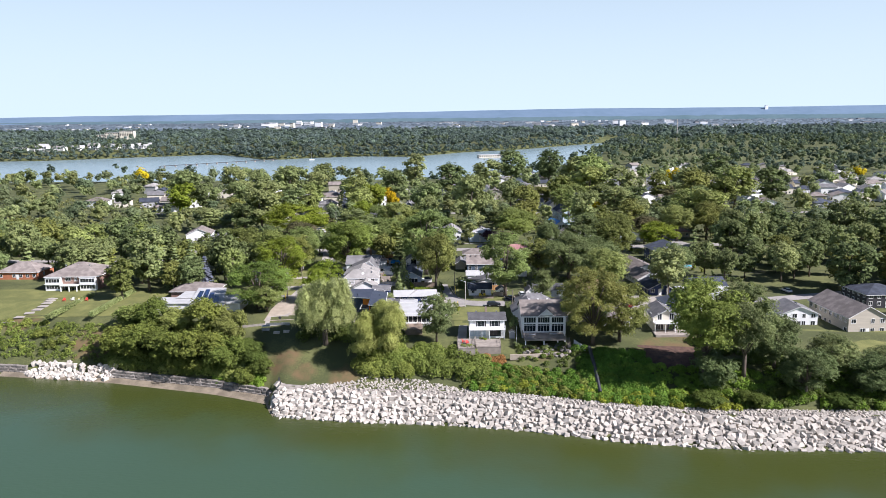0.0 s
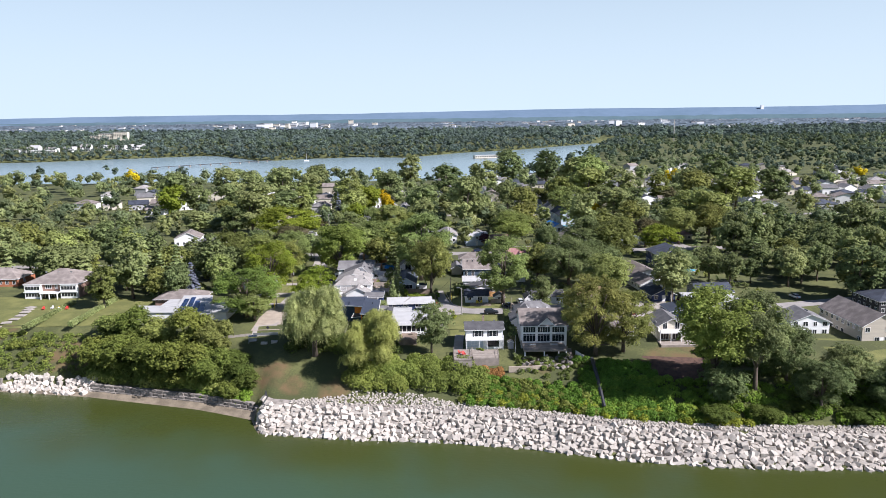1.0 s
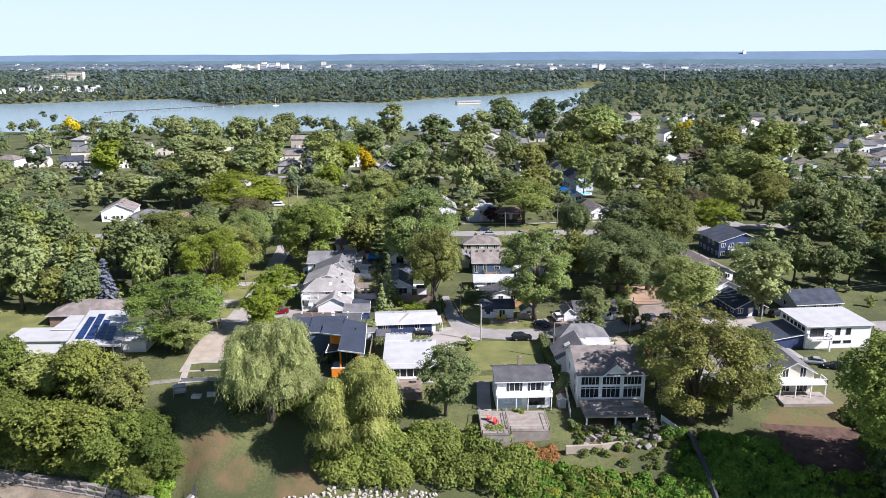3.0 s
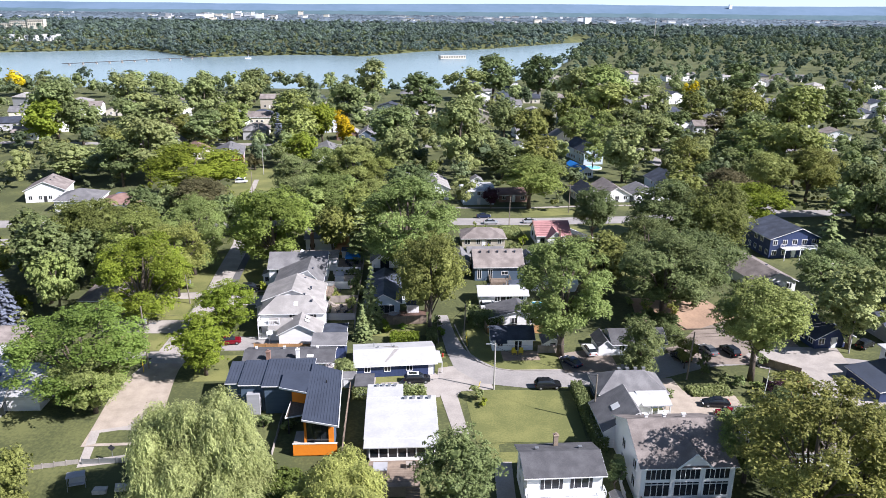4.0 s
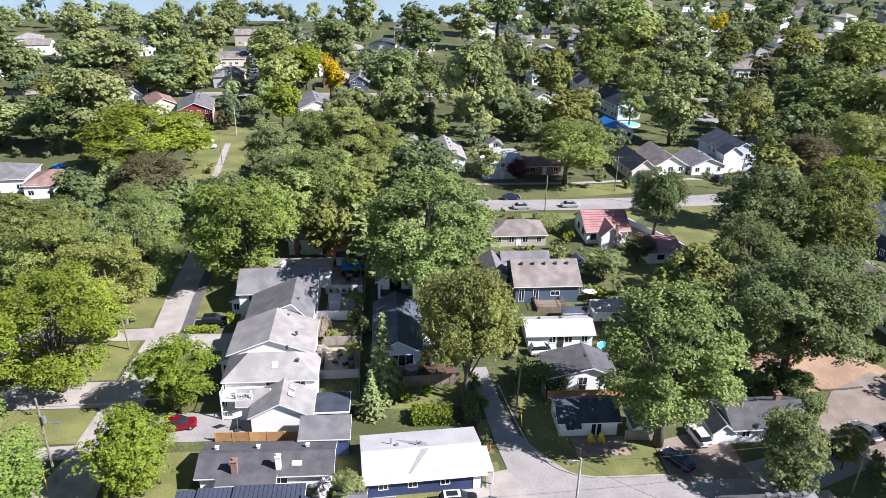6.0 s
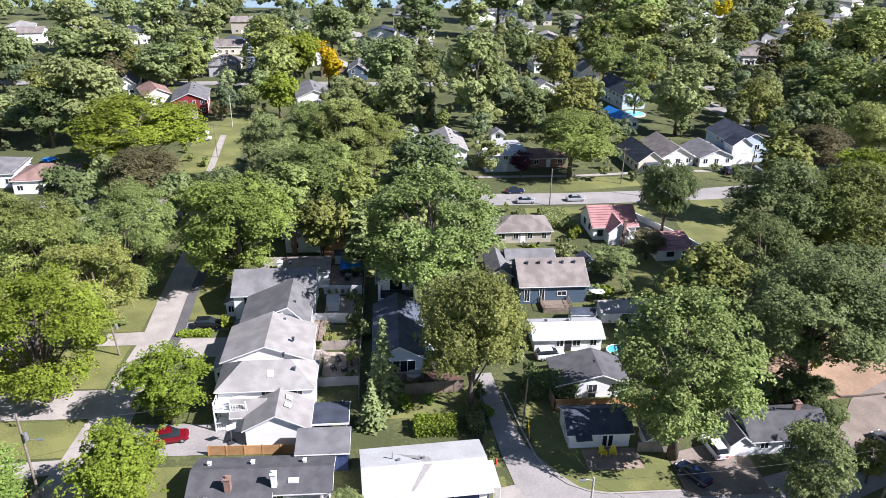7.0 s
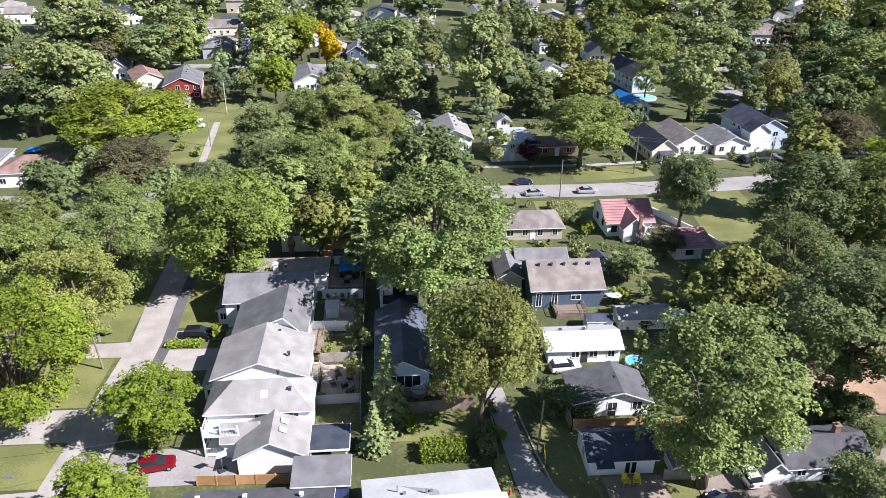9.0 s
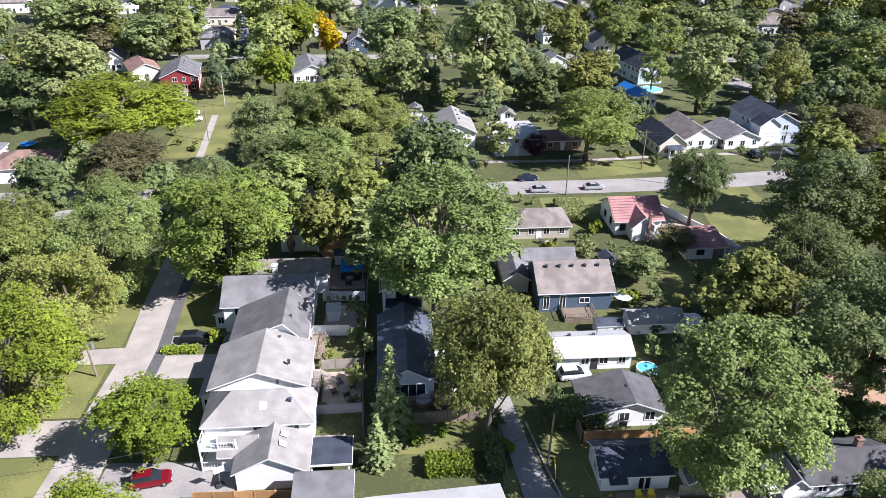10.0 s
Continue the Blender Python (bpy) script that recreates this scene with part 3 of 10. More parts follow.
bm.add([(-4900, -4900, WATER), (4900, -4900, WATER), (4900, 4900, WATER), (-4900, 4900, WATER)], [(0, 1, 2, 3)])
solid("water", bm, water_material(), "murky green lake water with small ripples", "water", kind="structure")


def strip(points, width, z=0.05, follow=True):
    """A ribbon along a polyline; width may change from point to point."""
    w = width if isinstance(width, (list, tuple)) else [width] * len(points)
    b = Builder()
    pts = [Vector((x, y, 0)) for x, y in points]
    rows = []
    for i, p in enumerate(pts):
        d = (pts[min(i + 1, len(pts) - 1)] - pts[max(i - 1, 0)]).normalized()
        s = Vector((-d.y, d.x, 0))
        rows.append([p + s * w[i] / 2, p - s * w[i] / 2])
    for i, (a, c) in enumerate(rows):
        for p in (a, c):
            b.v.append((p.x, p.y, (land(p.x, p.y) if follow else GROUND) + z))
        if i:
            k = 2 * i
            b.f.append((k - 2, k - 1, k + 1, k))
    return b


def patch(poly, z=0.03):
    """A flat area on the ground."""
    b = Builder()
    b.v = [(x, y, GROUND + z) for x, y in poly]
    b.f = [tuple(range(len(poly)))]
    return b
# ---- houses ----
def window_unit(parent, side, blk, u, z, w, h, trim="trim", panes=2, name="window"):
    """A framed window on one face of a block; u runs along the face from its low end, in metres."""
    x0, y0, x1, y1 = blk
    fr, gl = Builder(), Builder()
    t = 0.09

    def at(a, zz, d):
        return {"S": (x0 + a, y0 - d, zz), "N": (x0 + a, y1 + d, zz), "W": (x0 - d, y0 + a, zz), "E": (x1 + d, y0 + a, zz)}[side]
    a0, a1 = u - w / 2, u + w / 2
    us = [a0 - t, a0]
    for i in range(1, panes):
        c = a0 + (a1 - a0) * i / panes
        us += [c - 0.035, c + 0.035]
    us += [a1, a1 + t]
    zs = [z - t, z, z + h, z + h + t]
    n = len(us)
    # one frame: a front and a back sheet joined round every opening
    front = [at(a, q, 0.06) for q in zs for a in us]
    fr.v = front + [at(a, q, -0.05) for q in zs for a in us]
    o = len(front)
    bars = {(i, j) for j in range(3) for i in range(n - 1) if j != 1 or i % 2 == 0}
    for i, j in sorted(bars):
        k = j * n + i
        fr.f.append((k, k + 1, k + n + 1, k + n))
        fr.f.append((k + n + o, k + n + 1 + o, k + 1 + o, k + o))
        for (p, q), c in (((k, k + 1), (i, j - 1)), ((k + 1, k + n + 1), (i + 1, j)), ((k + n + 1, k + n), (i, j + 1)), ((k + n, k), (i - 1, j))):
            if c not in bars:
                fr.f.append((q, p, p + o, q + o))
    gl.add([at(a, q, d) for d in (-0.03, 0.012) for q in (z, z + h) for a in (a0, a1)],
           [(0, 1, 3, 2), (4, 6, 7, 5), (0, 4, 5, 1), (1, 5, 7, 3), (3, 7, 6, 2), (2, 6, 4, 0)])
    f = part(name, fr, M[trim], parent)
    part("pane", gl, M["glass"], f)
    return f


def roof_mesh(kind, x0, y0, x1, y1, ze, zr, over, thick, skew=0.5):
    """Roof plates over a block, and the edges that carry fascia boards."""
    r, edges = Builder(), []
    xa, xb, ya, yb = x0 - over, x1 + over, y0 - over, y1 + over
    if kind == "gable_x":
        yc = y0 + (y1 - y0) * skew
        za, zb = ze - over * (zr - ze) / (yc - y0), ze - over * (zr - ze) / (y1 - yc)
        r.slab([(xa, ya, za), (xb, ya, za), (xb, yc, zr), (xa, yc, zr)], thick)
        r.slab([(xa, yc, zr), (xb, yc, zr), (xb, yb, zb), (xa, yb, zb)], thick)
        edges = [((xa, ya, za), (xb, ya, za)), ((xa, yb, zb), (xb, yb, zb))]
        for x in (xa, xb):
            edges += [((x, ya, za), (x, yc, zr)), ((x, yc, zr), (x, yb, zb))]
    elif kind == "gable_y":
        xc = x0 + (x1 - x0) * skew
        za, zb = ze - over * (zr - ze) / (xc - x0), ze - over * (zr - ze) / (x1 - xc)
        r.slab([(xa, ya, za), (xc, ya, zr), (xc, yb, zr), (xa, yb, za)], thick)
        r.slab([(xc, ya, zr), (xb, ya, zb), (xb, yb, zb), (xc, yb, zr)], thick)
        edges = [((xa, ya, za), (xa, yb, za)), ((xb, ya, zb), (xb, yb, zb))]
        for y in (ya, yb):
            edges += [((xa, y, za), (xc, y, zr)), ((xc, y, zr), (xb, y, zb))]
    elif kind == "hip":
        w, d = xb - xa, yb - ya
        m = min(w, d) / 2
        z0 = ze - over * (zr - ze) / m
        if w >= d:
            p, q = (xa + m, ya + m, zr), (xb - m, ya + m, zr)
            r.slab([(xa, ya, z0), (xb, ya, z0), q, p], thick)
            r.slab([(xb, yb, z0), (xa, yb, z0), p, q], thick)
            r.slab([(xa, yb, z0), (xa, ya, z0), p], thick)
            r.slab([(xb, ya, z0), (xb, yb, z0), q], thick)
        else:
            p, q = (xa + m, ya + m, zr), (xa + m, yb - m, zr)
            r.slab([(xa, ya, z0), (xb, ya, z0), p], thick)
            r.slab([(xb, yb, z0), (xa, yb, z0), q], thick)
            r.slab([(xa, yb, z0), (xa, ya, z0), p, q], thick)
            r.slab([(xb, ya, z0), (xb, yb, z0), q, p], thick)
        c = [(xa, ya, z0), (xb, ya, z0), (xb, yb, z0), (xa, yb, z0)]
        edges = [(c[i], c[(i + 1) % 4]) for i in range(4)]
    elif kind == "shed":
        s = (zr - ze) / (y1 - y0)
        c = [(xa, ya, ze - over * s), (xb, ya, ze - over * s), (xb, yb, zr + over * s), (xa, yb, zr + over * s)]
        r.slab(c, thick)
        edges = [(c[i], c[(i + 1) % 4]) for i in range(4)]
    elif kind == "shed_x":
        s = (zr - ze) / (x1 - x0)
        c = [(xa, ya, ze - over * s), (xb, ya, zr + over * s), (xb, yb, zr + over * s), (xa, yb, ze - over * s)]
        r.slab(c, thick)
        edges = [(c[i], c[(i + 1) % 4]) for i in range(4)]
    else:
        r.box(xa, ya, ze, xb, yb, ze + thick + 0.12)
        c = [(xa, ya, ze + thick + 0.12), (xb, ya, ze + thick + 0.12), (xb, yb, ze + thick + 0.12), (xa, yb, ze + thick + 0.12)]
        edges = [(c[i], c[(i + 1) % 4]) for i in range(4)]
    return r, edges


def block(parent, x0, y0, x1, y1, z0, ze, roof="gable_x", zr=None, wall="white", cover="shingle_grey", trim="trim", over=0.45, skew=0.5, thick=0.16, boards=True):
    """One wing of a house: walls with gables, roof and fascia."""
    zr = zr if zr is not None else ze + 2.0
    w = Builder()
    if roof == "gable_x":
        yc = y0 + (y1 - y0) * skew
        end = [(y0, z0), (y1, z0), (y1, ze), (yc, zr - 0.1), (y0, ze)]
        w.add([(x0, y, z) for y, z in end] + [(x1, y, z) for y, z in end],
              [(4, 3, 2, 1, 0), (5, 6, 7, 8, 9)] + [(i, (i + 1) % 5, (i + 1) % 5 + 5, i + 5) for i in range(5)])
    elif roof == "gable_y":
        xc = x0 + (x1 - x0) * skew
        end = [(x0, z0), (x1, z0), (x1, ze), (xc, zr - 0.1), (x0, ze)]
        w.add([(x, y0, z) for x, z in end] + [(x, y1, z) for x, z in end],
              [(0, 1, 2, 3, 4), (9, 8, 7, 6, 5)] + [((i + 1) % 5, i, i + 5, (i + 1) % 5 + 5) for i in range(5)])
    elif roof == "shed":
        end = [(y0, z0), (y1, z0), (y1, zr - 0.05), (y0, ze - 0.05)]
        w.add([(x0, y, z) for y, z in end] + [(x1, y, z) for y, z in end],
              [(3, 2, 1, 0), (4, 5, 6, 7)] + [(i, (i + 1) % 4, (i + 1) % 4 + 4, i + 4) for i in range(4)])
    elif roof == "shed_x":
        end = [(x0, z0), (x1, z0), (x1, zr - 0.05), (x0, ze - 0.05)]
        w.add([(x, y0, z) for x, z in end] + [(x, y1, z) for x, z in end],
              [(0, 1, 2, 3), (7, 6, 5, 4)] + [((i + 1) % 4, i, i + 4, (i + 1) % 4 + 4) for i in range(4)])
    else:
        w.box(x0, y0, z0, x1, y1, ze + 0.02)
    part("wall", w, M[wall], parent)
    r, edges = roof_mesh(roof, x0, y0, x1, y1, ze, zr, over, thick, skew)
    rf = part("roof", r, M[cover], parent)
    for a, b in edges if boards else ():
        part("fascia", Builder().beam((a[0], a[1], a[2] - thick * 0.7), (b[0], b[1], b[2] - thick * 0.7), 0.05, thick * 0.95), M[trim], rf)
    return (x0, y0, x1, y1)


def row_windows(parent, blk, side, z, h, w=1.1, gap=2.6, trim="trim", panes=2, skip=0.15, seed=0):
    """Windows spread along one face."""
    rnd = random.Random(seed)
    n = blk[2] - blk[0] if side in "SN" else blk[3] - blk[1]
    k = max(1, int(n / gap))
    for i in range(k):
        if rnd.random() > skip:
            window_unit(parent, side, blk, n * (i + 0.5) / k, z, w * rnd.uniform(0.8, 1.25), h, trim, panes)


def chimney(parent, x, y, z0, z1, mat="brick", w=0.7):
    b = Builder().box(x - w / 2, y - w / 2, z0, x + w / 2, y + w / 2, z1).box(x - w / 2 - 0.08, y - w / 2 - 0.08, z1, x + w / 2 + 0.08, y + w / 2 + 0.08, z1 + 0.12)
    b.box(x - w / 5, y - w / 5, z1 + 0.12, x + w / 5, y + w / 5, z1 + 0.4)
    part("chimney", b, M[mat], parent)


def vent(parent, x, y, z, mat="trim", s=0.32):
    part("roof_vent", Builder().box(x - s / 2, y - s / 2, z - 0.3, x + s / 2, y + s / 2, z + 0.16).box(x - s * 0.7, y - s * 0.7, z + 0.16, x + s * 0.7, y + s * 0.7, z + 0.25), M[mat], parent)


def pipe(parent, x, y, z, h=0.6, mat="metal"):
    part("vent_pipe", Builder().tube([(x, y, z - 0.3), (x, y, z + h)], [0.09, 0.09], 8), M[mat], parent)


def rail(parent, pts, z, h=0.95, mat="trim", step=0.35, name="railing"):
    """A balustrade along points."""
    b = Builder()
    for (xa, ya), (xb, yb) in zip(pts, pts[1:]):
        n = max(1, int(math.hypot(xb - xa, yb - ya) / step))
        b.beam((xa, ya, z + h), (xb, yb, z + h), 0.09, 0.06).beam((xa, ya, z + 0.12), (xb, yb, z + 0.12), 0.06, 0.05)
        for i in range(n + 1):
            x, y = xa + (xb - xa) * i / n, ya + (yb - ya) * i / n
            s = 0.1 if i in (0, n) else 0.035
            b.box(x - s / 2, y - s / 2, z, x + s / 2, y + s / 2, z + h)
    return part(name, b, M[mat], parent)


HOUSES = []


def simple_house(label, x0, y0, x1, y1, ze, roof="gable_x", zr=None, wall="white", cover="shingle_grey", yaw=0.0, z0=GROUND, storeys=None, seed=0,
                 porch=False, chim=False, name="house", category="house", group="houses of the neighbourhood", skew=0.5, over=0.45, trim="trim", wins="SWE", far=False):
    """A plain house with one wing."""
    rnd = random.Random(seed + int(abs(x0) * 7 + y0))
    cx, cy = (x0 + x1) / 2, (y0 + y1) / 2
    HOUSES.append((x0, y0, x1, y1))
    h = thing(name, label, category, (cx, cy, z0), yaw, group)
    e, rr = ze - z0, (zr if zr is not None else ze + 2.2) - z0
    b = block(h, x0 - cx, y0 - cy, x1 - cx, y1 - cy, -0.3, e, roof, rr, wall, cover, trim, over, skew, boards=not far)
    n = storeys or max(1, round((e - 0.2) / 2.7))
    for k in range(n):
        zb = 0.95 + k * (e / n)
        if zb + 1.2 < e:
            for s in wins:
                row_windows(h, b, s, zb, 1.2, gap=4.2 if far else 2.6, seed=rnd.randrange(999), trim=trim if trim != "trim_dark" else "trim")
    if porch:
        p = Builder().box(-1.6, y0 - cy - 1.8, 0, 1.6, y0 - cy, 0.3)
        part("porch", p, M["concrete"], h)
        r = Builder().slab([(-1.9, y0 - cy - 2.1, 2.5), (1.9, y0 - cy - 2.1, 2.5), (1.9, y0 - cy - 0.02, 3.0), (-1.9, y0 - cy - 0.02, 3.0)], 0.12)
        part("porch_roof", r, M[cover], h)
        for sx in (-1.5, 1.5):
            part("porch_post", Builder().box(sx - 0.07, y0 - cy - 1.8, 0.3, sx + 0.07, y0 - cy - 1.66, 2.5), M["trim"], h)
    d = Builder().box(-0.5, y0 - cy - 0.05, 0.05, 0.5, y0 - cy + 0.02, 2.1)
    if roof in ("gable_y", "gable_x", "hip") and e > 2.2:
        part("door", d, M["trim_dark" if wall in ("white", "cream") else "trim"], h)
    if chim:
        chimney(h, (x1 - x0) * 0.22, 0.3, e, rr + 0.9)
    if rr - e > 0.4 and not far:
        for i in range(rnd.randrange(2, 4)):
            if roof == "gable_x":
                vent(h, (x1 - x0) * rnd.uniform(-0.35, 0.35), (y1 - y0) * 0.1, e + (rr - e) * 0.8, "shingle_dark")
            elif roof == "gable_y":
                vent(h, (x1 - x0) * 0.1, (y1 - y0) * rnd.uniform(-0.35, 0.35), e + (rr - e) * 0.8, "shingle_dark")
    return h


# ---- trees ----
def leaf_cloud(rng, pos, nrm, size, aspect=1.0):
    """Small leaf sprays at pos, facing nrm, as arrays of vertices."""
    n = len(pos)
    r = rng.normal(size=(n, 3))
    a = np.cross(nrm, r)
    a /= np.linalg.norm(a, axis=1, keepdims=True) + 1e-9
    b = np.cross(nrm, a)
    s = (size * rng.uniform(0.65, 1.35, n))[:, None]
    bend = nrm * s * 0.22
    return np.stack([pos - a * s * aspect - b * s * 0.55 - bend, pos + a * s * aspect * 0.9 - b * s * 0.4, pos + b * s * 1.05 - bend * 0.5], 1)


def leaf_mesh(name, quads, mat=None):
    me = bpy.data.meshes.new(name)
    v = quads.reshape(-1, 3)
    n, k = quads.shape[:2]
    me.vertices.add(len(v))
    me.vertices.foreach_set("co", v.ravel())
    me.loops.add(k * n)
    me.loops.foreach_set("vertex_index", np.arange(k * n, dtype=np.int32))
    me.polygons.add(n)
    me.polygons.foreach_set("loop_start", np.arange(0, k * n, k, dtype=np.int32))
    me.materials.append(mat)
    me.update(calc_edges=True)
    return me


def blob_points(rng, centers, radii, count, flat=0.85):
    """Points on the outside of a bunch of lobes, with outward directions."""
    w = radii ** 2
    k = rng.choice(len(centers), size=int(count * 2.2), p=w / w.sum())
    d = rng.normal(size=(len(k), 3))
    d /= np.linalg.norm(d, axis=1, keepdims=True)
    d[:, 2] = np.where(d[:, 2] < -0.45, -d[:, 2] * 0.7, d[:, 2])
    d /= np.linalg.norm(d, axis=1, keepdims=True)
    p = centers[k] + d * (radii[k] * rng.uniform(0.78, 1.08, len(k)))[:, None] * np.array([1, 1, flat])
    keep = np.ones(len(p), bool)
    for c, r in zip(centers, radii):
        inside = np.linalg.norm((p - c) / np.array([1, 1, flat]), axis=1) < r * 0.72
        keep &= ~inside
    p, d = p[keep][:count], d[keep][:count]
    return p, d


def ball(level):
    """Triangles of a unit ball."""
    b = bmesh.new()
    bmesh.ops.create_icosphere(b, subdivisions=level, radius=1.0)
    v = np.array([p.co for p in b.verts])
    f = np.array([[p.index for p in q.verts] for q in b.faces])
    b.free()
    return v, f


BALL = {k: ball(k) for k in (1, 2, 3)}


def cores(rng, centers, radii, level, flat=0.85, rough=0.22):
    """Uneven closed foliage inside each bough."""
    v, f = BALL[level]
    out = []
    for c, r in zip(centers, radii):
        w = v * (r * rng.uniform(1 - rough, 1 + rough, len(v)))[:, None] * np.array([1, 1, flat]) + c
        out.append(w[f])
    return np.concatenate(out)


def tuft_leaves(rng, tc, tr, tn, per, size, jitter):
    """Leaves over flat, drooping tufts: a tuft at tc of radius tr lies across its axis tn."""
    k = np.repeat(np.arange(len(tc)), per)
    m = len(k)
    axis = tn[k]
    u = np.cross(axis, rng.normal(size=(m, 3)))
    u /= np.linalg.norm(u, axis=1, keepdims=True) + 1e-9
    q = np.sqrt(rng.uniform(0, 1, m)) * rng.uniform(0.75, 1.15, m)
    rise = 0.42 * np.sqrt(np.clip(1 - q * q, 0, 1)) - 0.20 * q * q + rng.normal(size=m) * 0.09
    p = tc[k] + (u * q[:, None] + axis * rise[:, None]) * tr[k][:, None]
    n = axis * 0.75 + u * (q * 0.75)[:, None] + rng.normal(size=(m, 3)) * jitter + np.array([0, 0, 0.22])
    n /= np.linalg.norm(n, axis=1, keepdims=True)
    return leaf_cloud(rng, p, n, size)


def crown_mesh(name, seed, count, size, R=8.0, V=8.0, zc=14.0, lobes=26, lobe=0.36, jitter=0.38, shape="round", loose=0.10, core=2, tuft=1.15):
    """A crown of many leaf sprays: boughs that carry flat tufts of leaves, with gaps and stray twigs."""
    rng = np.random.default_rng(seed)
    c, r = [], []
    while len(c) < lobes:
        p = rng.uniform(-1, 1, 3)
        q = np.linalg.norm(p)
        if q > 1 or q < 0.36:
            continue
        if rng.random() < 0.7:
            p *= rng.uniform(0.72, 1.0) / q
        width = 1.0
        if shape == "vase":
            width = 0.72 + 0.28 * p[2]
        elif shape == "layer":
            p[2] = round(p[2] * 2.5) / 2.5 + rng.uniform(-0.07, 0.07)
        k = 1 - lobe * 0.8
        c.append((p[0] * R * k * width, p[1] * R * k * width, zc + p[2] * V * k))
        r.append(lobe * min(R, V) * rng.uniform(0.6, 1.15))
    big, rb = np.array(c), np.array(r)
    flat = np.array([1, 1, 0.6 if shape == "layer" else 0.9])
    # tufts on the outside of the boughs
    per = 26 if count > 12000 else 11
    want = int(count * (1 - loose) / per)
    k = rng.choice(lobes, size=want * 5, p=rb ** 2 / (rb ** 2).sum())
    d = rng.normal(size=(len(k), 3))
    d /= np.linalg.norm(d, axis=1, keepdims=True)
    d[:, 2] = np.where(d[:, 2] < -0.25, -d[:, 2] * 0.8, d[:, 2])
    p = big[k] + d * (rb[k] * rng.uniform(0.62, 1.26, len(k)))[:, None] * flat + rng.normal(size=(len(k), 3)) * 0.035 * R
    free = np.ones(len(p), bool)
    for b, q in zip(big, rb):
        free &= np.linalg.norm((p - b) / flat, axis=1) > q * 0.64
    sel = np.flatnonzero(free)[:want]
    tc, td = p[sel], d[sel]
    tr = tuft * (0.088 if count > 12000 else 0.080) * min(R, V) * rng.uniform(0.5, 1.5, len(tc))
    away = tc - np.array([0, 0, zc - V * 0.35])
    away /= np.linalg.norm(away, axis=1, keepdims=True) + 1e-9
    tn = td * 0.25 + away * 0.6 + rng.normal(size=tc.shape) * 0.32 + np.array([0, 0, 0.5])
    tn /= np.linalg.norm(tn, axis=1, keepdims=True)
    tris = tuft_leaves(rng, tc, tr, tn, per, size, jitter)
    # stray twigs
    m = max(8, int(count * loose))
    k2 = rng.choice(len(big), size=m)
    d2 = rng.normal(size=(m, 3))
    d2 /= np.linalg.norm(d2, axis=1, keepdims=True)
    d2[:, 2] = np.where(d2[:, 2] < -0.3, -d2[:, 2], d2[:, 2])
    p2 = big[k2] + d2 * (rb[k2] * rng.uniform(0.85, 1.32, m))[:, None]
    n2 = d2 * 0.6 + rng.normal(size=d2.shape) * 0.5 + np.array([0, 0, 0.5])
    n2 /= np.linalg.norm(n2, axis=1, keepdims=True)
    tris = np.concatenate([tris, leaf_cloud(rng, p2, n2, size), cores(rng, big, rb * (0.50 if count > 12000 else 0.54), core, flat[2], 0.3)])
    return leaf_mesh(name, tris), big


def willow_mesh(name, seed, strands, R=9.0, top=17.0, size=0.25, clumps=60, low=0.52):
    """Hanging curtains of narrow leaves from clumps over a dome."""
    rng = np.random.default_rng(seed)
    # several leaders, each with its own dome of clumps
    lead = [(0.0, 0.0, 0.50, 0.96)]
    for k in range(6):
        a = k * math.pi / 3 + rng.uniform(-0.4, 0.4)
        q = rng.uniform(0.46, 0.66)
        lead.append((math.cos(a) * q, math.sin(a) * q, rng.uniform(0.34, 0.46), rng.uniform(0.66, 1.0)))
    lumps = []
    while len(lumps) < clumps:
        lx, ly, lr, lh = lead[rng.integers(len(lead))]
        p = rng.uniform(-1, 1, 2)
        q = np.linalg.norm(p)
        if q < 1:
            lumps.append(((lx + p[0] * lr) * R * 0.86, (ly + p[1] * lr) * R * 0.86, top * lh * (low + (0.94 - low) * math.sqrt(1 - q * q)) * rng.uniform(0.80, 1.0)))
    lumps = np.array(lumps)
    pos, nrm = [], []
    for i in range(strands):
        c = lumps[rng.integers(len(lumps))]
        lr = R * rng.uniform(0.12, 0.20)
        a, e = rng.uniform(0, 2 * math.pi), rng.uniform(0.0, 1.45)
        out = np.array([math.cos(a), math.sin(a), 0.0])
        x, y, z = c + np.array([math.cos(a) * math.cos(e), math.sin(a) * math.cos(e), math.sin(e) * 0.9]) * lr
        ln = lr * rng.uniform(0.5, 1.7) * (1.25 - 0.6 * math.sin(e))
        m = max(3, int(ln / 0.30))
        for j in range(m):
            t = j / m
            if z - t * ln < 0.8:
                break
            pos.append((x + out[0] * t * 0.5 + rng.normal() * 0.10, y + out[1] * t * 0.5 + rng.normal() * 0.10, z - t * ln))
            nrm.append(out * math.cos(e) * 0.7 + np.array([0, 0, 0.75 + math.sin(e) * (1 - t)]) + rng.normal(size=3) * 0.5)
    pos, nrm = np.array(pos), np.array(nrm)
    nrm /= np.linalg.norm(nrm, axis=1, keepdims=True)
    up = np.array([0, 0, 1.0])
    a = up - nrm * (nrm @ up)[:, None]
    a /= np.linalg.norm(a, axis=1, keepdims=True) + 1e-9
    b = np.cross(nrm, a)
    s = (size * rng.uniform(0.7, 1.4, len(pos)))[:, None]
    q = np.stack([pos + a * s * 0.9 - b * s * 0.34, pos + a * s * 0.9 + b * s * 0.34, pos - a * s * 1.5], 1)
    q = np.concatenate([q, cores(rng, lumps - np.array([0, 0, R * 0.05]), np.full(len(lumps), R * 0.11), 2, 1.1)])
    return leaf_mesh(name, q), lumps


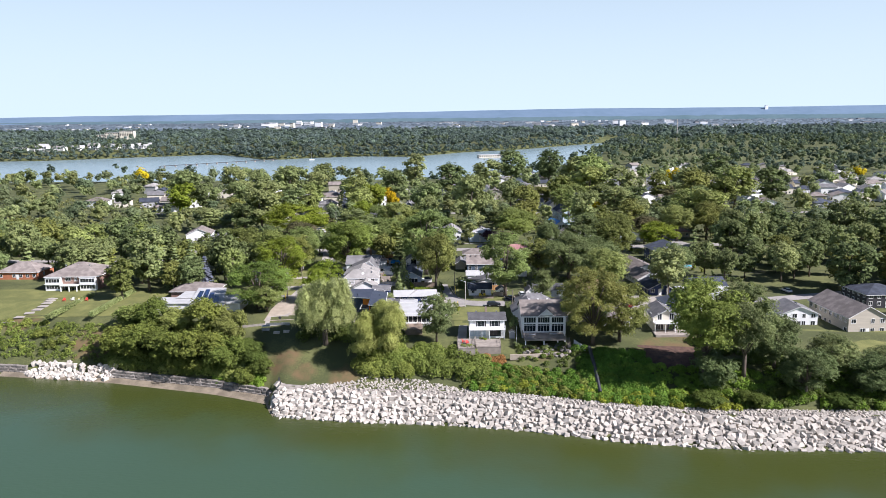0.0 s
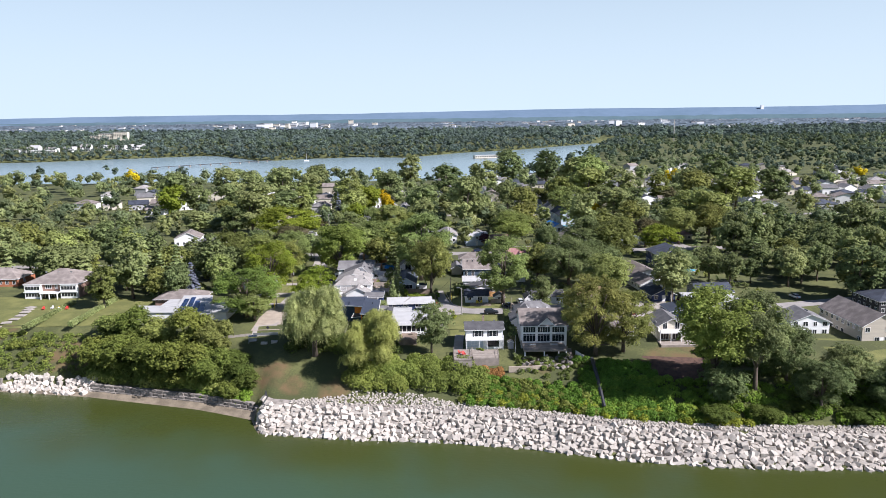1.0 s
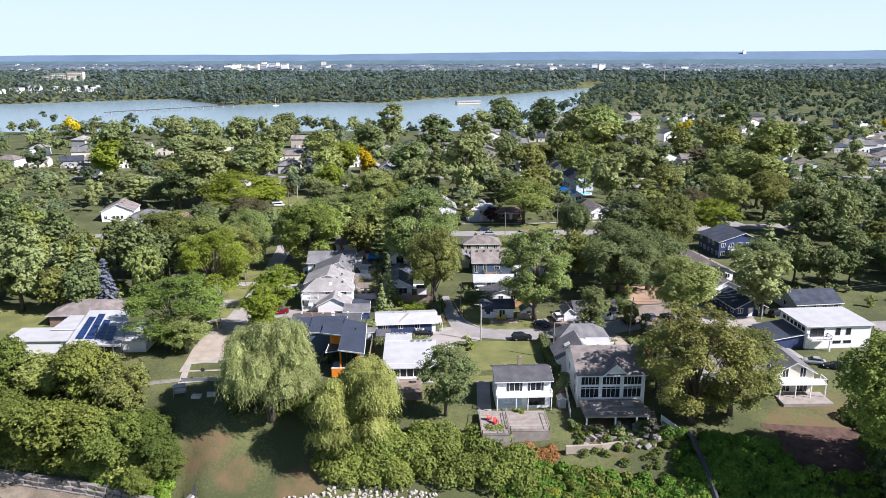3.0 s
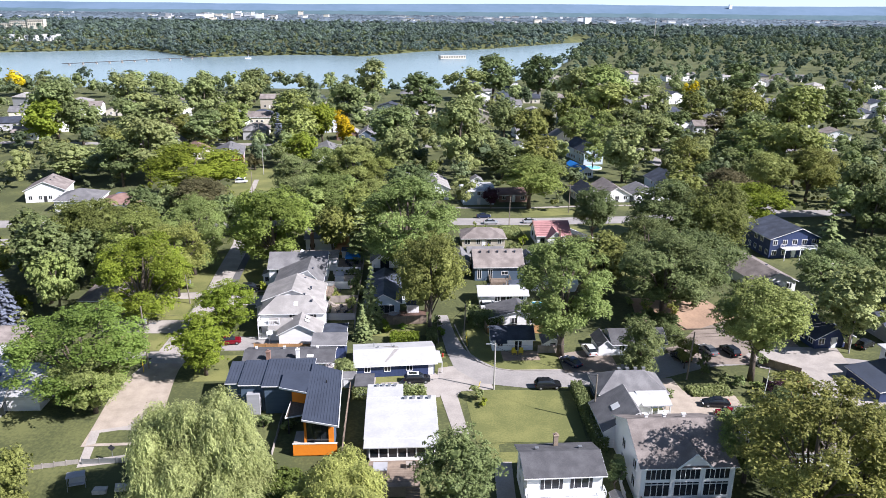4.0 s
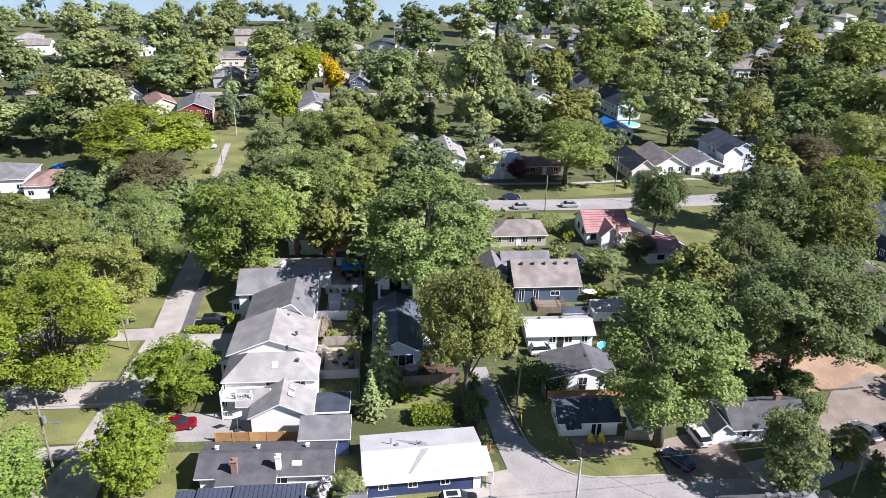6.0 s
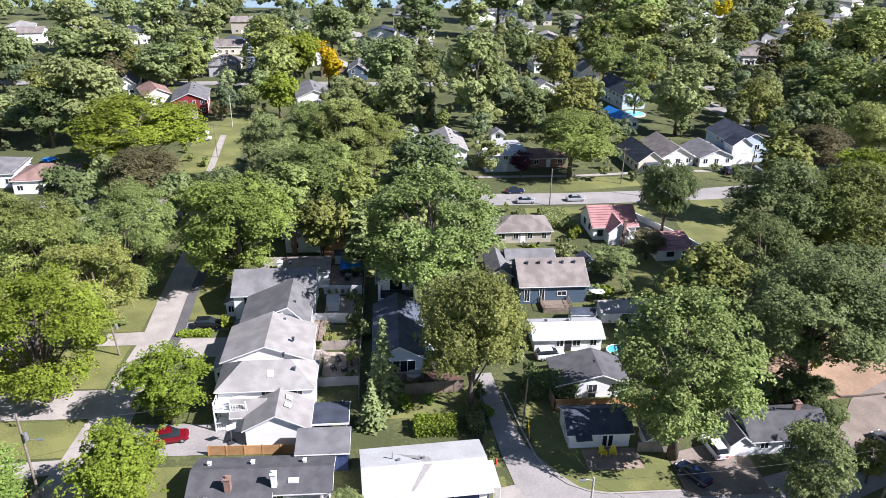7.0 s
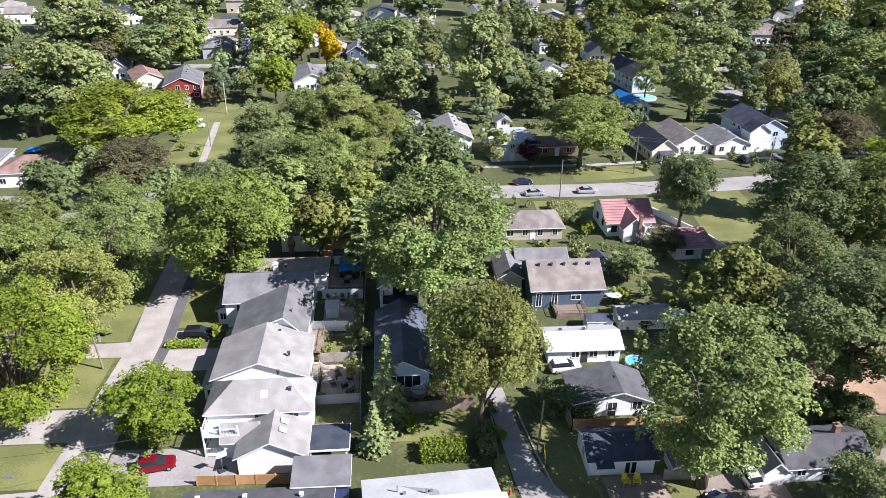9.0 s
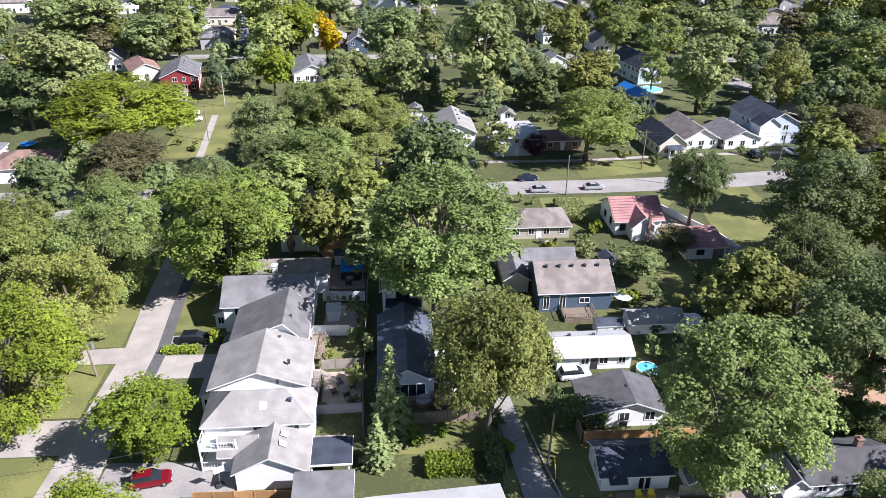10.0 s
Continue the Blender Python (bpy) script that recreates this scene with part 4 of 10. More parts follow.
def spruce_mesh(name, seed, tiers=15, per=26, H=14.0, R=2.9, size=0.5):
    rng = np.random.default_rng(seed)
    pos, nrm = [], []
    for i in range(tiers):
        f = i / (tiers - 1)
        z0, r = 1.2 + f * (H - 1.6), R * (1 - f) ** 0.85 + 0.15
        arms = max(4, int(9 * (1 - f) + 4))
        off = rng.uniform(0, 6.28)
        for k in range(arms):
            a = off + 2 * math.pi * k / arms + rng.normal() * 0.12
            rr = r * rng.uniform(0.8, 1.1)
            for j in range(max(2, int(per * (1 - f) ** 0.7 / 3))):
                q = rng.uniform(0.25, 1.0)
                pos.append((math.cos(a) * rr * q + rng.normal() * 0.13, math.sin(a) * rr * q + rng.normal() * 0.13, z0 - q * rr * 0.28 + rng.normal() * 0.09))
                nrm.append((math.cos(a) * 0.45 + rng.normal() * 0.3, math.sin(a) * 0.45 + rng.normal() * 0.3, 0.9))
    pos, nrm = np.array(pos), np.array(nrm)
    nrm /= np.linalg.norm(nrm, axis=1, keepdims=True)
    return leaf_mesh(name, leaf_cloud(rng, pos, nrm, size)), np.zeros((0, 3))


def trunk_mesh(name, seed, H, r0, limbs, zfork):
    """A tapered trunk with limbs that reach for the lobes of the crown."""
    rng = random.Random(seed)
    t = Builder()
    pts = [(rng.uniform(-0.15, 0.15) * i, rng.uniform(-0.15, 0.15) * i, H * 0.72 * i / 5) for i in range(6)]
    pts[0] = (0, 0, -0.4)
    t.tube(pts, [r0 * 1.35, r0, r0 * 0.86, r0 * 0.7, r0 * 0.5, r0 * 0.22], 8)
    for c in limbs:
        z = min(zfork * rng.uniform(0.85, 1.7), H * 0.62, max(0.5, c[2] - 1))
        mid = (c[0] * 0.45, c[1] * 0.45, z + (c[2] - z) * 0.6)
        t.tube([(0, 0, z), mid, tuple(c)], [r0 * 0.42, r0 * 0.26, r0 * 0.07], 5)
    return t.mesh(name + "_trunk", M["bark"], True)


TREES = {}


def tree_kind(key, crown, H, R, r0=0.38, zfork=5.0, nlimb=9, seed=1):
    me, c = crown
    limbs = [tuple(p) for p in c[:nlimb]]
    TREES[key] = (me, trunk_mesh(key, seed, H, r0, limbs, zfork), H, R)


tree_kind("broad", crown_mesh("crown_broad", 11, 26000, 0.172, 8.0, 9.4, 12.2, 44, 0.30), 21.5, 8.0, 0.42, 4, 12, 1)
tree_kind("broad_b", crown_mesh("crown_broad_b", 12, 26000, 0.172, 8.2, 8.8, 12.0, 40, 0.32), 21.0, 8.2, 0.42, 4, 12, 2)
tree_kind("tall", crown_mesh("crown_tall", 13, 26000, 0.168, 7.2, 11.0, 13.4, 50, 0.26, 0.45, loose=0.16), 24.5, 7.2, 0.45, 5, 14, 3)
tree_kind("open", crown_mesh("crown_open", 14, 22000, 0.168, 8.2, 9.6, 12.6, 54, 0.20, 0.5, loose=0.2), 22.5, 8.2, 0.42, 5, 18, 4)
tree_kind("layered", crown_mesh("crown_layered", 15, 24000, 0.178, 9.0, 8.2, 12.0, 44, 0.27, 0.35, "layer"), 20.5, 9.0, 0.45, 5, 14, 5)
tree_kind("full", crown_mesh("crown_full", 25, 27000, 0.172, 8.0, 10.4, 11.2, 56, 0.27, 0.42, loose=0.13), 21.5, 8.0, 0.42, 3, 12, 18)
tree_kind("poplar", crown_mesh("crown_poplar", 57, 29000, 0.160, 7.2, 11.0, 13.4, 80, 0.19, 0.50, loose=0.22), 24.5, 7.2, 0.45, 5, 16, 23)
tree_kind("high", crown_mesh("crown_high", 26, 25000, 0.170, 7.4, 8.2, 15.0, 46, 0.29, 0.42, loose=0.15), 23.0, 7.4, 0.45, 6, 14, 19)
tree_kind("airy", crown_mesh("crown_airy", 28, 24000, 0.160, 8.2, 10.4, 11.4, 90, 0.155, 0.5, loose=0.3, core=1), 21.8, 8.2, 0.42, 3, 24, 22)
tree_kind("weep", willow_mesh("crown_weep", 33, 16000, 8.0, 22.0, 0.135, 120, 0.40), 22.0, 8.0, 0.6, 4, 14, 20)
tree_kind("street", crown_mesh("crown_street", 27, 14000, 0.105, 4.2, 4.7, 5.6, 36, 0.31, 0.42), 10.5, 4.2, 0.2, 1.6, 8, 21)
tree_kind("small", crown_mesh("crown_small", 16, 9000, 0.13, 4.2, 4.5, 5.8, 28, 0.33), 10.5, 4.2, 0.2, 1.8, 8, 6)
tree_kind("mid_a", crown_mesh("crown_mid_a", 21, 5200, 0.34, 7.0, 8.2, 10.2, 44, 0.30, 0.22), 18.5, 7.0, 0.36, 4, 6, 7)
tree_kind("mid_b", crown_mesh("crown_mid_b", 22, 5200, 0.34, 6.6, 9.2, 10.8, 48, 0.28, 0.22), 20.0, 6.6, 0.36, 4, 6, 8)
tree_kind("mid_c", crown_mesh("crown_mid_c", 23, 5000, 0.34, 7.4, 7.2, 9.6, 42, 0.30, 0.22), 17.0, 7.4, 0.36, 4, 6, 9)
tree_kind("mid_d", crown_mesh("crown_mid_d", 24, 4400, 0.32, 5.0, 9.6, 10.8, 40, 0.30, 0.22, "vase"), 20.5, 5.0, 0.34, 4, 6, 10)
tree_kind("mid_e", crown_mesh("crown_mid_e", 29, 7000, 0.27, 7.2, 9.4, 11.0, 50, 0.22, 0.4, loose=0.2, core=1), 20.5, 7.2, 0.36, 4, 8, 24)
tree_kind("willow", willow_mesh("crown_willow", 31, 17000, 9.0, 17.0, 0.155, 130, 0.40), 17.0, 9.0, 0.6, 3, 12, 11)
tree_kind("willow_b", willow_mesh("crown_willow_b", 32, 16000, 8.0, 17.0, 0.165, 120, 0.26), 17.0, 8.0, 0.6, 3, 12, 12)
tree_kind("spruce", spruce_mesh("crown_spruce", 41), 14.0, 2.9, 0.2, 3, 0, 13)
tree_kind("spruce_far", spruce_mesh("crown_spruce_far", 42, 10, 16, 14.0, 2.9, 0.7), 14.0, 2.9, 0.2, 3, 0, 14)
tree_kind("column", crown_mesh("crown_column", 17, 1100, 0.24, 1.1, 4.2, 4.6, 14, 0.55), 9.0, 1.1, 0.12, 1, 0, 15)
tree_kind("bush", crown_mesh("crown_bush", 18, 500, 0.19, 1.5, 1.2, 1.0, 7, 0.45, core=1), 2.2, 1.5, 0.08, 0.4, 0, 16)
tree_kind("thicket", crown_mesh("crown_thicket", 19, 12000, 0.22, 6.0, 5.6, 5.2, 30, 0.33), 11.0, 6.0, 0.22, 1.5, 4, 17)
PLANTED = []


def tree(kind, x, y, r, top, leaf="mid", label="", name="tree", category="tree", group="neighbourhood trees", z=None, yaw=None):
    """A tree with its foot at x, y, a crown of radius r and its top at that height."""
    crown, trunk, H, R = TREES[kind]
    z = land(x, y) if z is None else z
    rnd = random.Random(int(x * 31 + y * 17))
    t = thing(name, label, category, (x, y, z), rnd.uniform(0, 360) if yaw is None else yaw, group)
    sc = Matrix.Diagonal((r / R, r / R, (top - z) / H, 1))
    for nm, me in (("trunk", trunk), ("crown", crown)):
        o = new(nm, me)
        o.parent = t
        o.matrix_local = sc
        if nm == "crown":
            o.material_slots[0].link = "OBJECT"
            o.material_slots[0].material = LEAF[leaf]
    PLANTED.append((x, y, r))
    return t
# ---- roads, drives and lawns ----
def area(name, bm, mat, label, cat):
    return solid(name, bm, M[mat], label, cat, kind="structure")


area("road_1", strip([(-55, 199), (-55.8, 207), (-56.2, 216), (-55.6, 224), (-54.4, 232), (-54.2, 243), (-54, 254), (-53.6, 264), (-54.6, 275), (-55.6, 300), (-58, 318), (-60, 345)],
                     [6.4, 6.8, 7.4, 7.6, 6.4, 5.8, 5.4, 5.4, 5.2, 5.2, 5.2, 5.2], 0.06), "concrete", "pale worn concrete residential street running inland", "road")
area("driveway_14", strip([(-54.6, 203), (-54.4, 208), (-55.2, 216), (-55.4, 223), (-54.8, 229)], [9.6, 9.8, 9.6, 8.2, 6.2], 0.09), "gravel", "wide pale gravel turning place at the street's end", "driveway")
area("road_7", strip([(-51.2, 246), (-51.0, 254), (-50.8, 264), (-51.6, 275), (-52.6, 300)], [1.0, 1.5, 1.7, 1.7, 1.6], 0.085), "asphalt_new", "dark asphalt strip along the concrete street", "road")
area("road_2", strip([(-3.4, 250), (-2.4, 240), (-1.4, 233), (0.6, 227), (4, 222.8), (10, 221.3), (22, 221.5), (33, 224), (44, 229), (56, 230), (66, 226), (80, 222), (110, 226), (160, 240)],
                     [2.6, 2.8, 3.6, 6, 6.5, 6.2, 6.2, 7, 8, 8, 8, 7, 6, 6], 0.05), "asphalt", "curved worn grey asphalt lane between the houses", "road")
area("road_3", strip([(-140, 320), (-60, 321), (-14, 321.6), (12, 321.6), (27, 321.6), (43, 322.4), (60, 323.6), (81, 326.6), (98.5, 328.6), (120, 330.5), (240, 337)], 7.6, 0.07), "asphalt", "pale grey asphalt cross street", "road")
area("road_4", strip([(-200, 456), (-60, 452), (60, 448), (118, 440), (260, 446)], 7.0, 0.05), "asphalt", "far grey asphalt cross street", "road")
area("road_5", strip([(96, 440), (98, 402), (104, 360), (112, 330)], 7.0, 0.06), "asphalt", "grey asphalt side street", "road")
area("road_6", strip([(-240, 300), (-150, 298), (-105, 305), (-60, 318)], 6.0, 0.05), "asphalt", "grey street between tall trees", "road")
area("sidewalk", strip([(-20, 338), (31, 338), (53, 340.5), (110, 342)], 1.6, 0.06), "concrete", "pale concrete sidewalk", "pavement")
area("sidewalk_2", strip([(-62.8, 337), (-64.6, 356), (-66.8, 379)], 1.8, 0.06), "concrete", "pale concrete footpath through grass", "pavement")
area("driveway_1", patch([(-5.6, 220), (-3.5, 204), (-1.2, 204), (-2.2, 216), (-0.5, 219), (-1.8, 226), (-5, 226)], 0.055), "concrete", "worn concrete driveway", "driveway")
area("driveway_13", patch([(-5, 226), (-4.6, 217), (4.4, 217.9), (3.4, 222.4), (-1.0, 227)], 0.045), "concrete", "pale concrete apron where drive and lane meet", "driveway")
area("driveway_2", patch([(-20, 217.2), (-7.6, 217.4), (-7.0, 215.4), (-5.2, 215.4), (-5, 223.0), (-7, 226), (-8, 226), (-8, 223.4), (-20, 222.6)], 0.05), "concrete", "concrete parking pad beside the bungalow", "driveway")
area("driveway_3", patch([(31.2, 199), (41, 199), (42, 207), (45, 210.5), (45.2, 216.4), (43.8, 216.4), (43.2, 214.2), (37.6, 214.3), (36.8, 216.8), (36.4, 221), (33.2, 220.8), (32.4, 217.4), (31.2, 210)], 0.065), "gravel", "pale gravel forecourt with parked cars", "driveway")
area("driveway_4", patch([(-51, 234), (-35.5, 234), (-35.5, 240), (-51, 240.5)], 0.065), "asphalt", "grey asphalt forecourt", "driveway")
area("driveway_5", patch([(-51, 256.5), (-41, 256.5), (-41, 262), (-51, 262)], 0.065), "concrete", "pale concrete driveway", "driveway")
area("driveway_6", patch([(-51.5, 264.2), (-43, 264.2), (-43, 267), (-51.5, 267)], 0.065), "asphalt", "asphalt parking place", "driveway")
area("driveway_7", patch([(17.8, 223.5), (28, 223.5), (28, 230), (25, 233), (17.8, 231)], 0.065), "gravel_tan", "tan gravel forecourt under trees", "driveway")
area("driveway_8", patch([(37, 240.6), (46.2, 241.2), (53.4, 241.8), (60, 246), (57, 257), (40, 259)], 0.06), "dirt", "bare tan soil building plot", "ground")
area("driveway_9", patch([(39.2, 227.5), (44, 226), (50, 226), (56, 225.4), (62.5, 222.8), (66, 228), (66, 237), (57, 246), (48, 241), (42, 234), (39.5, 233)], 0.085), "gravel_tan", "tan gravel parking area", "driveway")
area("driveway_15", patch([(54, 224.6), (61.4, 221.2), (63, 217), (64, 206), (73, 206), (71, 222), (73, 232), (60, 233.4), (54, 230)], 0.095), "concrete", "pale worn concrete lane end beside the gardens", "driveway")
area("driveway_16", patch([(53.8, 214.4), (62.9, 213.2), (62.9, 218.6), (53.8, 219.4)], 0.07), "concrete", "pale concrete parking pad", "driveway")
area("driveway_10", patch([(-72, 242.2), (-57, 242.2), (-56.6, 248.6), (-72, 248.6)], 0.045), "concrete", "worn pale concrete driveway", "driveway")
area("driveway_11", patch([(-68, 230.2), (-54, 231.8), (-55, 234.2), (-68, 233.4)], 0.045), "concrete", "narrow pale concrete footway", "pavement")
area("driveway_12", patch([(-70, 260.4), (-56, 260.4), (-56, 264.4), (-70, 263.6)], 0.045), "concrete", "worn pale concrete driveway", "driveway")
for n, (poly, lab) in enumerate([
        ([(-0.2, 201.6), (16.6, 201.6), (17.5, 217), (3, 217.8), (-0.8, 214)], "mown grass lawn beside the lane"),
        ([(1.2, 229), (3.6, 226), (8, 224.9), (17.6, 224.9), (17.6, 231), (14, 238), (1.5, 246)], "mown grass corner of the lane"),
        ([(-5.4, 229.6), (-3.4, 229.8), (-3.5, 237), (-5.0, 237)], "narrow strip of mown grass"),
        ([(-5.5, 228.0), (-3.3, 228.2), (-3.0, 223.6), (-5.6, 224.6)], "narrow strip of mown grass"),
        ([(-72, 249), (-57.3, 249), (-57.3, 260.2), (-72, 260.2)], "mown grass verge beside the street"),
        ([(-72, 264.6), (-57, 264.6), (-57.4, 292), (-72, 292)], "mown grass verge beside the street"),
        ([(-70, 234.4), (-56.6, 234.4), (-57.2, 242), (-70, 242)], "mown grass verge beside the street"),
        ([(-48, 222), (-41, 222), (-41, 232), (-49.5, 232)], "front lawn beside the street"),
        ([(-50.8, 268), (-44, 268), (-44, 290), (-52, 290)], "front lawn beside the street"),
        ([(-20, 240), (-5, 240), (-5, 247), (-20, 247)], "back garden lawn"),
        ([(44.9, 211.6), (49.6, 211.4), (50.4, 214.6), (45.2, 214.2)], "small mown lawn beside the drive"),
        ([(22, 304), (38, 308), (46, 316), (14, 316), (14, 308)], "front lawn along the cross street"),
        ([(44, 286), (62, 290), (62, 322), (48, 320)], "lawn beside the cross street"),
        ([(26, 326.5), (46, 330), (46, 337), (26, 337)], "grass verge along the sidewalk"),
        ([(28, 272), (46, 270), (48, 290), (28, 290)], "shaded back garden lawn"),
        ([(-74, 344), (-58, 344), (-58, 400), (-74, 400)], "grass strip beside the footpath"),
        ([(-28, 257.5), (-22, 257.5), (-22, 265), (-28, 265)], "small back garden lawn"),
        ([(102, 174), (150, 174), (150, 188), (102, 190)], "mown lawn above the bluff"),
]):
    b = Builder()
    b.v = [(x, y, max(GROUND, land(x, y)) + 0.03) for x, y in poly] if poly[0][0] != 102 else [(x, y, land(x, y) + 0.12) for x, y in poly]
    b.f = [tuple(range(len(poly)))]
    solid("lawn", b, M["lawn"], lab, "lawn", kind="structure")
solid("lawn", strip([(8.2, 201.8), (8.3, 199.4), (8.4, 197.2)], 15.6, 0.05), M["lawn"], "mown grass lawn behind the white house", "lawn", kind="structure")
area("driveway_17", strip([(3.2, 197.4), (2.9, 192), (2.7, 187), (2.6, 184.8)], 2.6, 0.1), "concrete", "narrow concrete path beside the white house", "pavement")
tl = Builder()
lx, ly = [-190 + 5 * i for i in range(19)], [212 + 3 * i for i in range(12)]
tl.v = [(x, y, land(x, y) + 0.07) for y in ly for x in lx]
tl.f = [(j * 19 + i, j * 19 + i + 1, j * 19 + i + 20, j * 19 + i + 19) for j in range(11) for i in range(18)]
solid("lawn", tl, M["lawn"], "terraced mown lawn in front of the brick house", "lawn", kind="structure")
gp = Builder().prism([(-16.2, 222.9), (-10.8, 223.2), (-12.0, 221.0), (-15.2, 220.7), (-16.2, 219.4)], GROUND - 0.05, GROUND + 0.062)
solid("lawn", gp, M["lawn"], "rough grass patch between the parking tracks", "lawn", kind="structure")
# kerb along the inside of the lane's bend
kb = Builder()
kp = [(-0.9, 245), (0.2, 237), (1.3, 231), (2.4, 228.4), (4.2, 226.4), (6.2, 225.2), (8.4, 224.6), (17.6, 224.6)]
for a, c in zip(kp, kp[1:]):
    kb.beam((*a, GROUND + 0.07), (*c, GROUND + 0.07), 0.22, 0.16)
solid("kerb", kb, M["concrete"], "low pale concrete kerb along the lane", "kerb", kind="structure")
tb = Builder()
for a, c in zip([(45.4, 245), (46.6, 241.4), (50, 241.5)], [(46.6, 241.4), (50, 241.5), (53.4, 241.9)]):
    tb.beam((*a, GROUND + 0.12), (*c, GROUND + 0.12), 0.25, 0.3)
solid("edging", tb, M["bark"], "low dark timber edging of the bare plot", "edging", kind="structure")
# ---- houses near the shore and the lane ----
def open_house(name, label, x0, y0, x1, y1, z0, yaw=0.0, category="house"):
    cx, cy = (x0 + x1) / 2, (y0 + y1) / 2
    return thing(name, label, category, (cx, cy, z0), yaw, "houses of the neighbourhood"), (lambda x: x - cx), (lambda y: y - cy)


def blue_bungalow():
    h, X, Y = open_house("bungalow", "low bungalow with navy board walls and white roof", -20, 222.9, -6, 231.2, GROUND, 4.5)
    b = block(h, X(-19.9), Y(223), X(-6.1), Y(231.2), -0.3, 2.6, "gable_x", 3.6, "navy_wall", "roof_white", over=0.5)
    for u in (1.9, 5.4, 9.3):
        window_unit(h, "S", b, u, 1.15, 1.0, 0.95)
    part("door", Builder().box(X(-7.2), Y(223) - 0.06, 0.1, X(-6.3), Y(223) + 0.02, 2.15), M["trim"], h)
    # two grey strips laid in a bend across the white roof
    for q in ([(-14.9, 223.5), (-14.6, 223.5), (-12.1, 226.8), (-13.0, 226.8)], [(-13.0, 227.3), (-12.1, 227.3), (-12.3, 228.3), (-16.2, 229.7)]):
        part("bare_shingle_strip", Builder().slab([(X(x), Y(y), 3.63 - 0.244 * abs(y - 227.05)) for x, y in q], 0.04), M["shingle_pale"], h)
    for x, y in ((-16.6, 228.6), (-13.5, 227.8)):
        pipe(h, X(x), Y(y), 3.4, 0.7)
    for x in (-15.9, -13):
        vent(h, X(x), Y(228), 3.4, "metal", 0.26)
    # low awning roof and white porch at the driveway end
    part("porch_roof", Builder().slab([(X(-6), Y(223.2), 2.4), (X(-4.6), Y(223.2), 2.2), (X(-4.6), Y(228), 2.2), (X(-6), Y(228), 2.4)], 0.1), M["roof_white"], h)
    for y in (223.4, 227.8):
        part("porch_post", Builder().box(X(-4.75), Y(y) - 0.06, 0, X(-4.63), Y(y) + 0.06, 2.15), M["trim"], h)


def bungalow_shed():
    h = thing("shed", "small garden shed with grey felt roof", "shed", (-17.9, 218.1, GROUND), 0)
    part("wall", Builder().box(-1.4, -1.7, -0.2, 1.4, 1.7, 1.95), M["white"], h)
    part("roof", Builder().slab([(-1.65, -1.95, 1.95), (1.65, -1.95, 1.95), (1.65, 1.95, 2.25), (-1.65, 1.95, 2.25)], 0.12), M["shingle_slate"], h)
    part("door", Builder().box(1.4, -0.5, 0.05, 1.45, 0.5, 1.85), M["trim"], h)


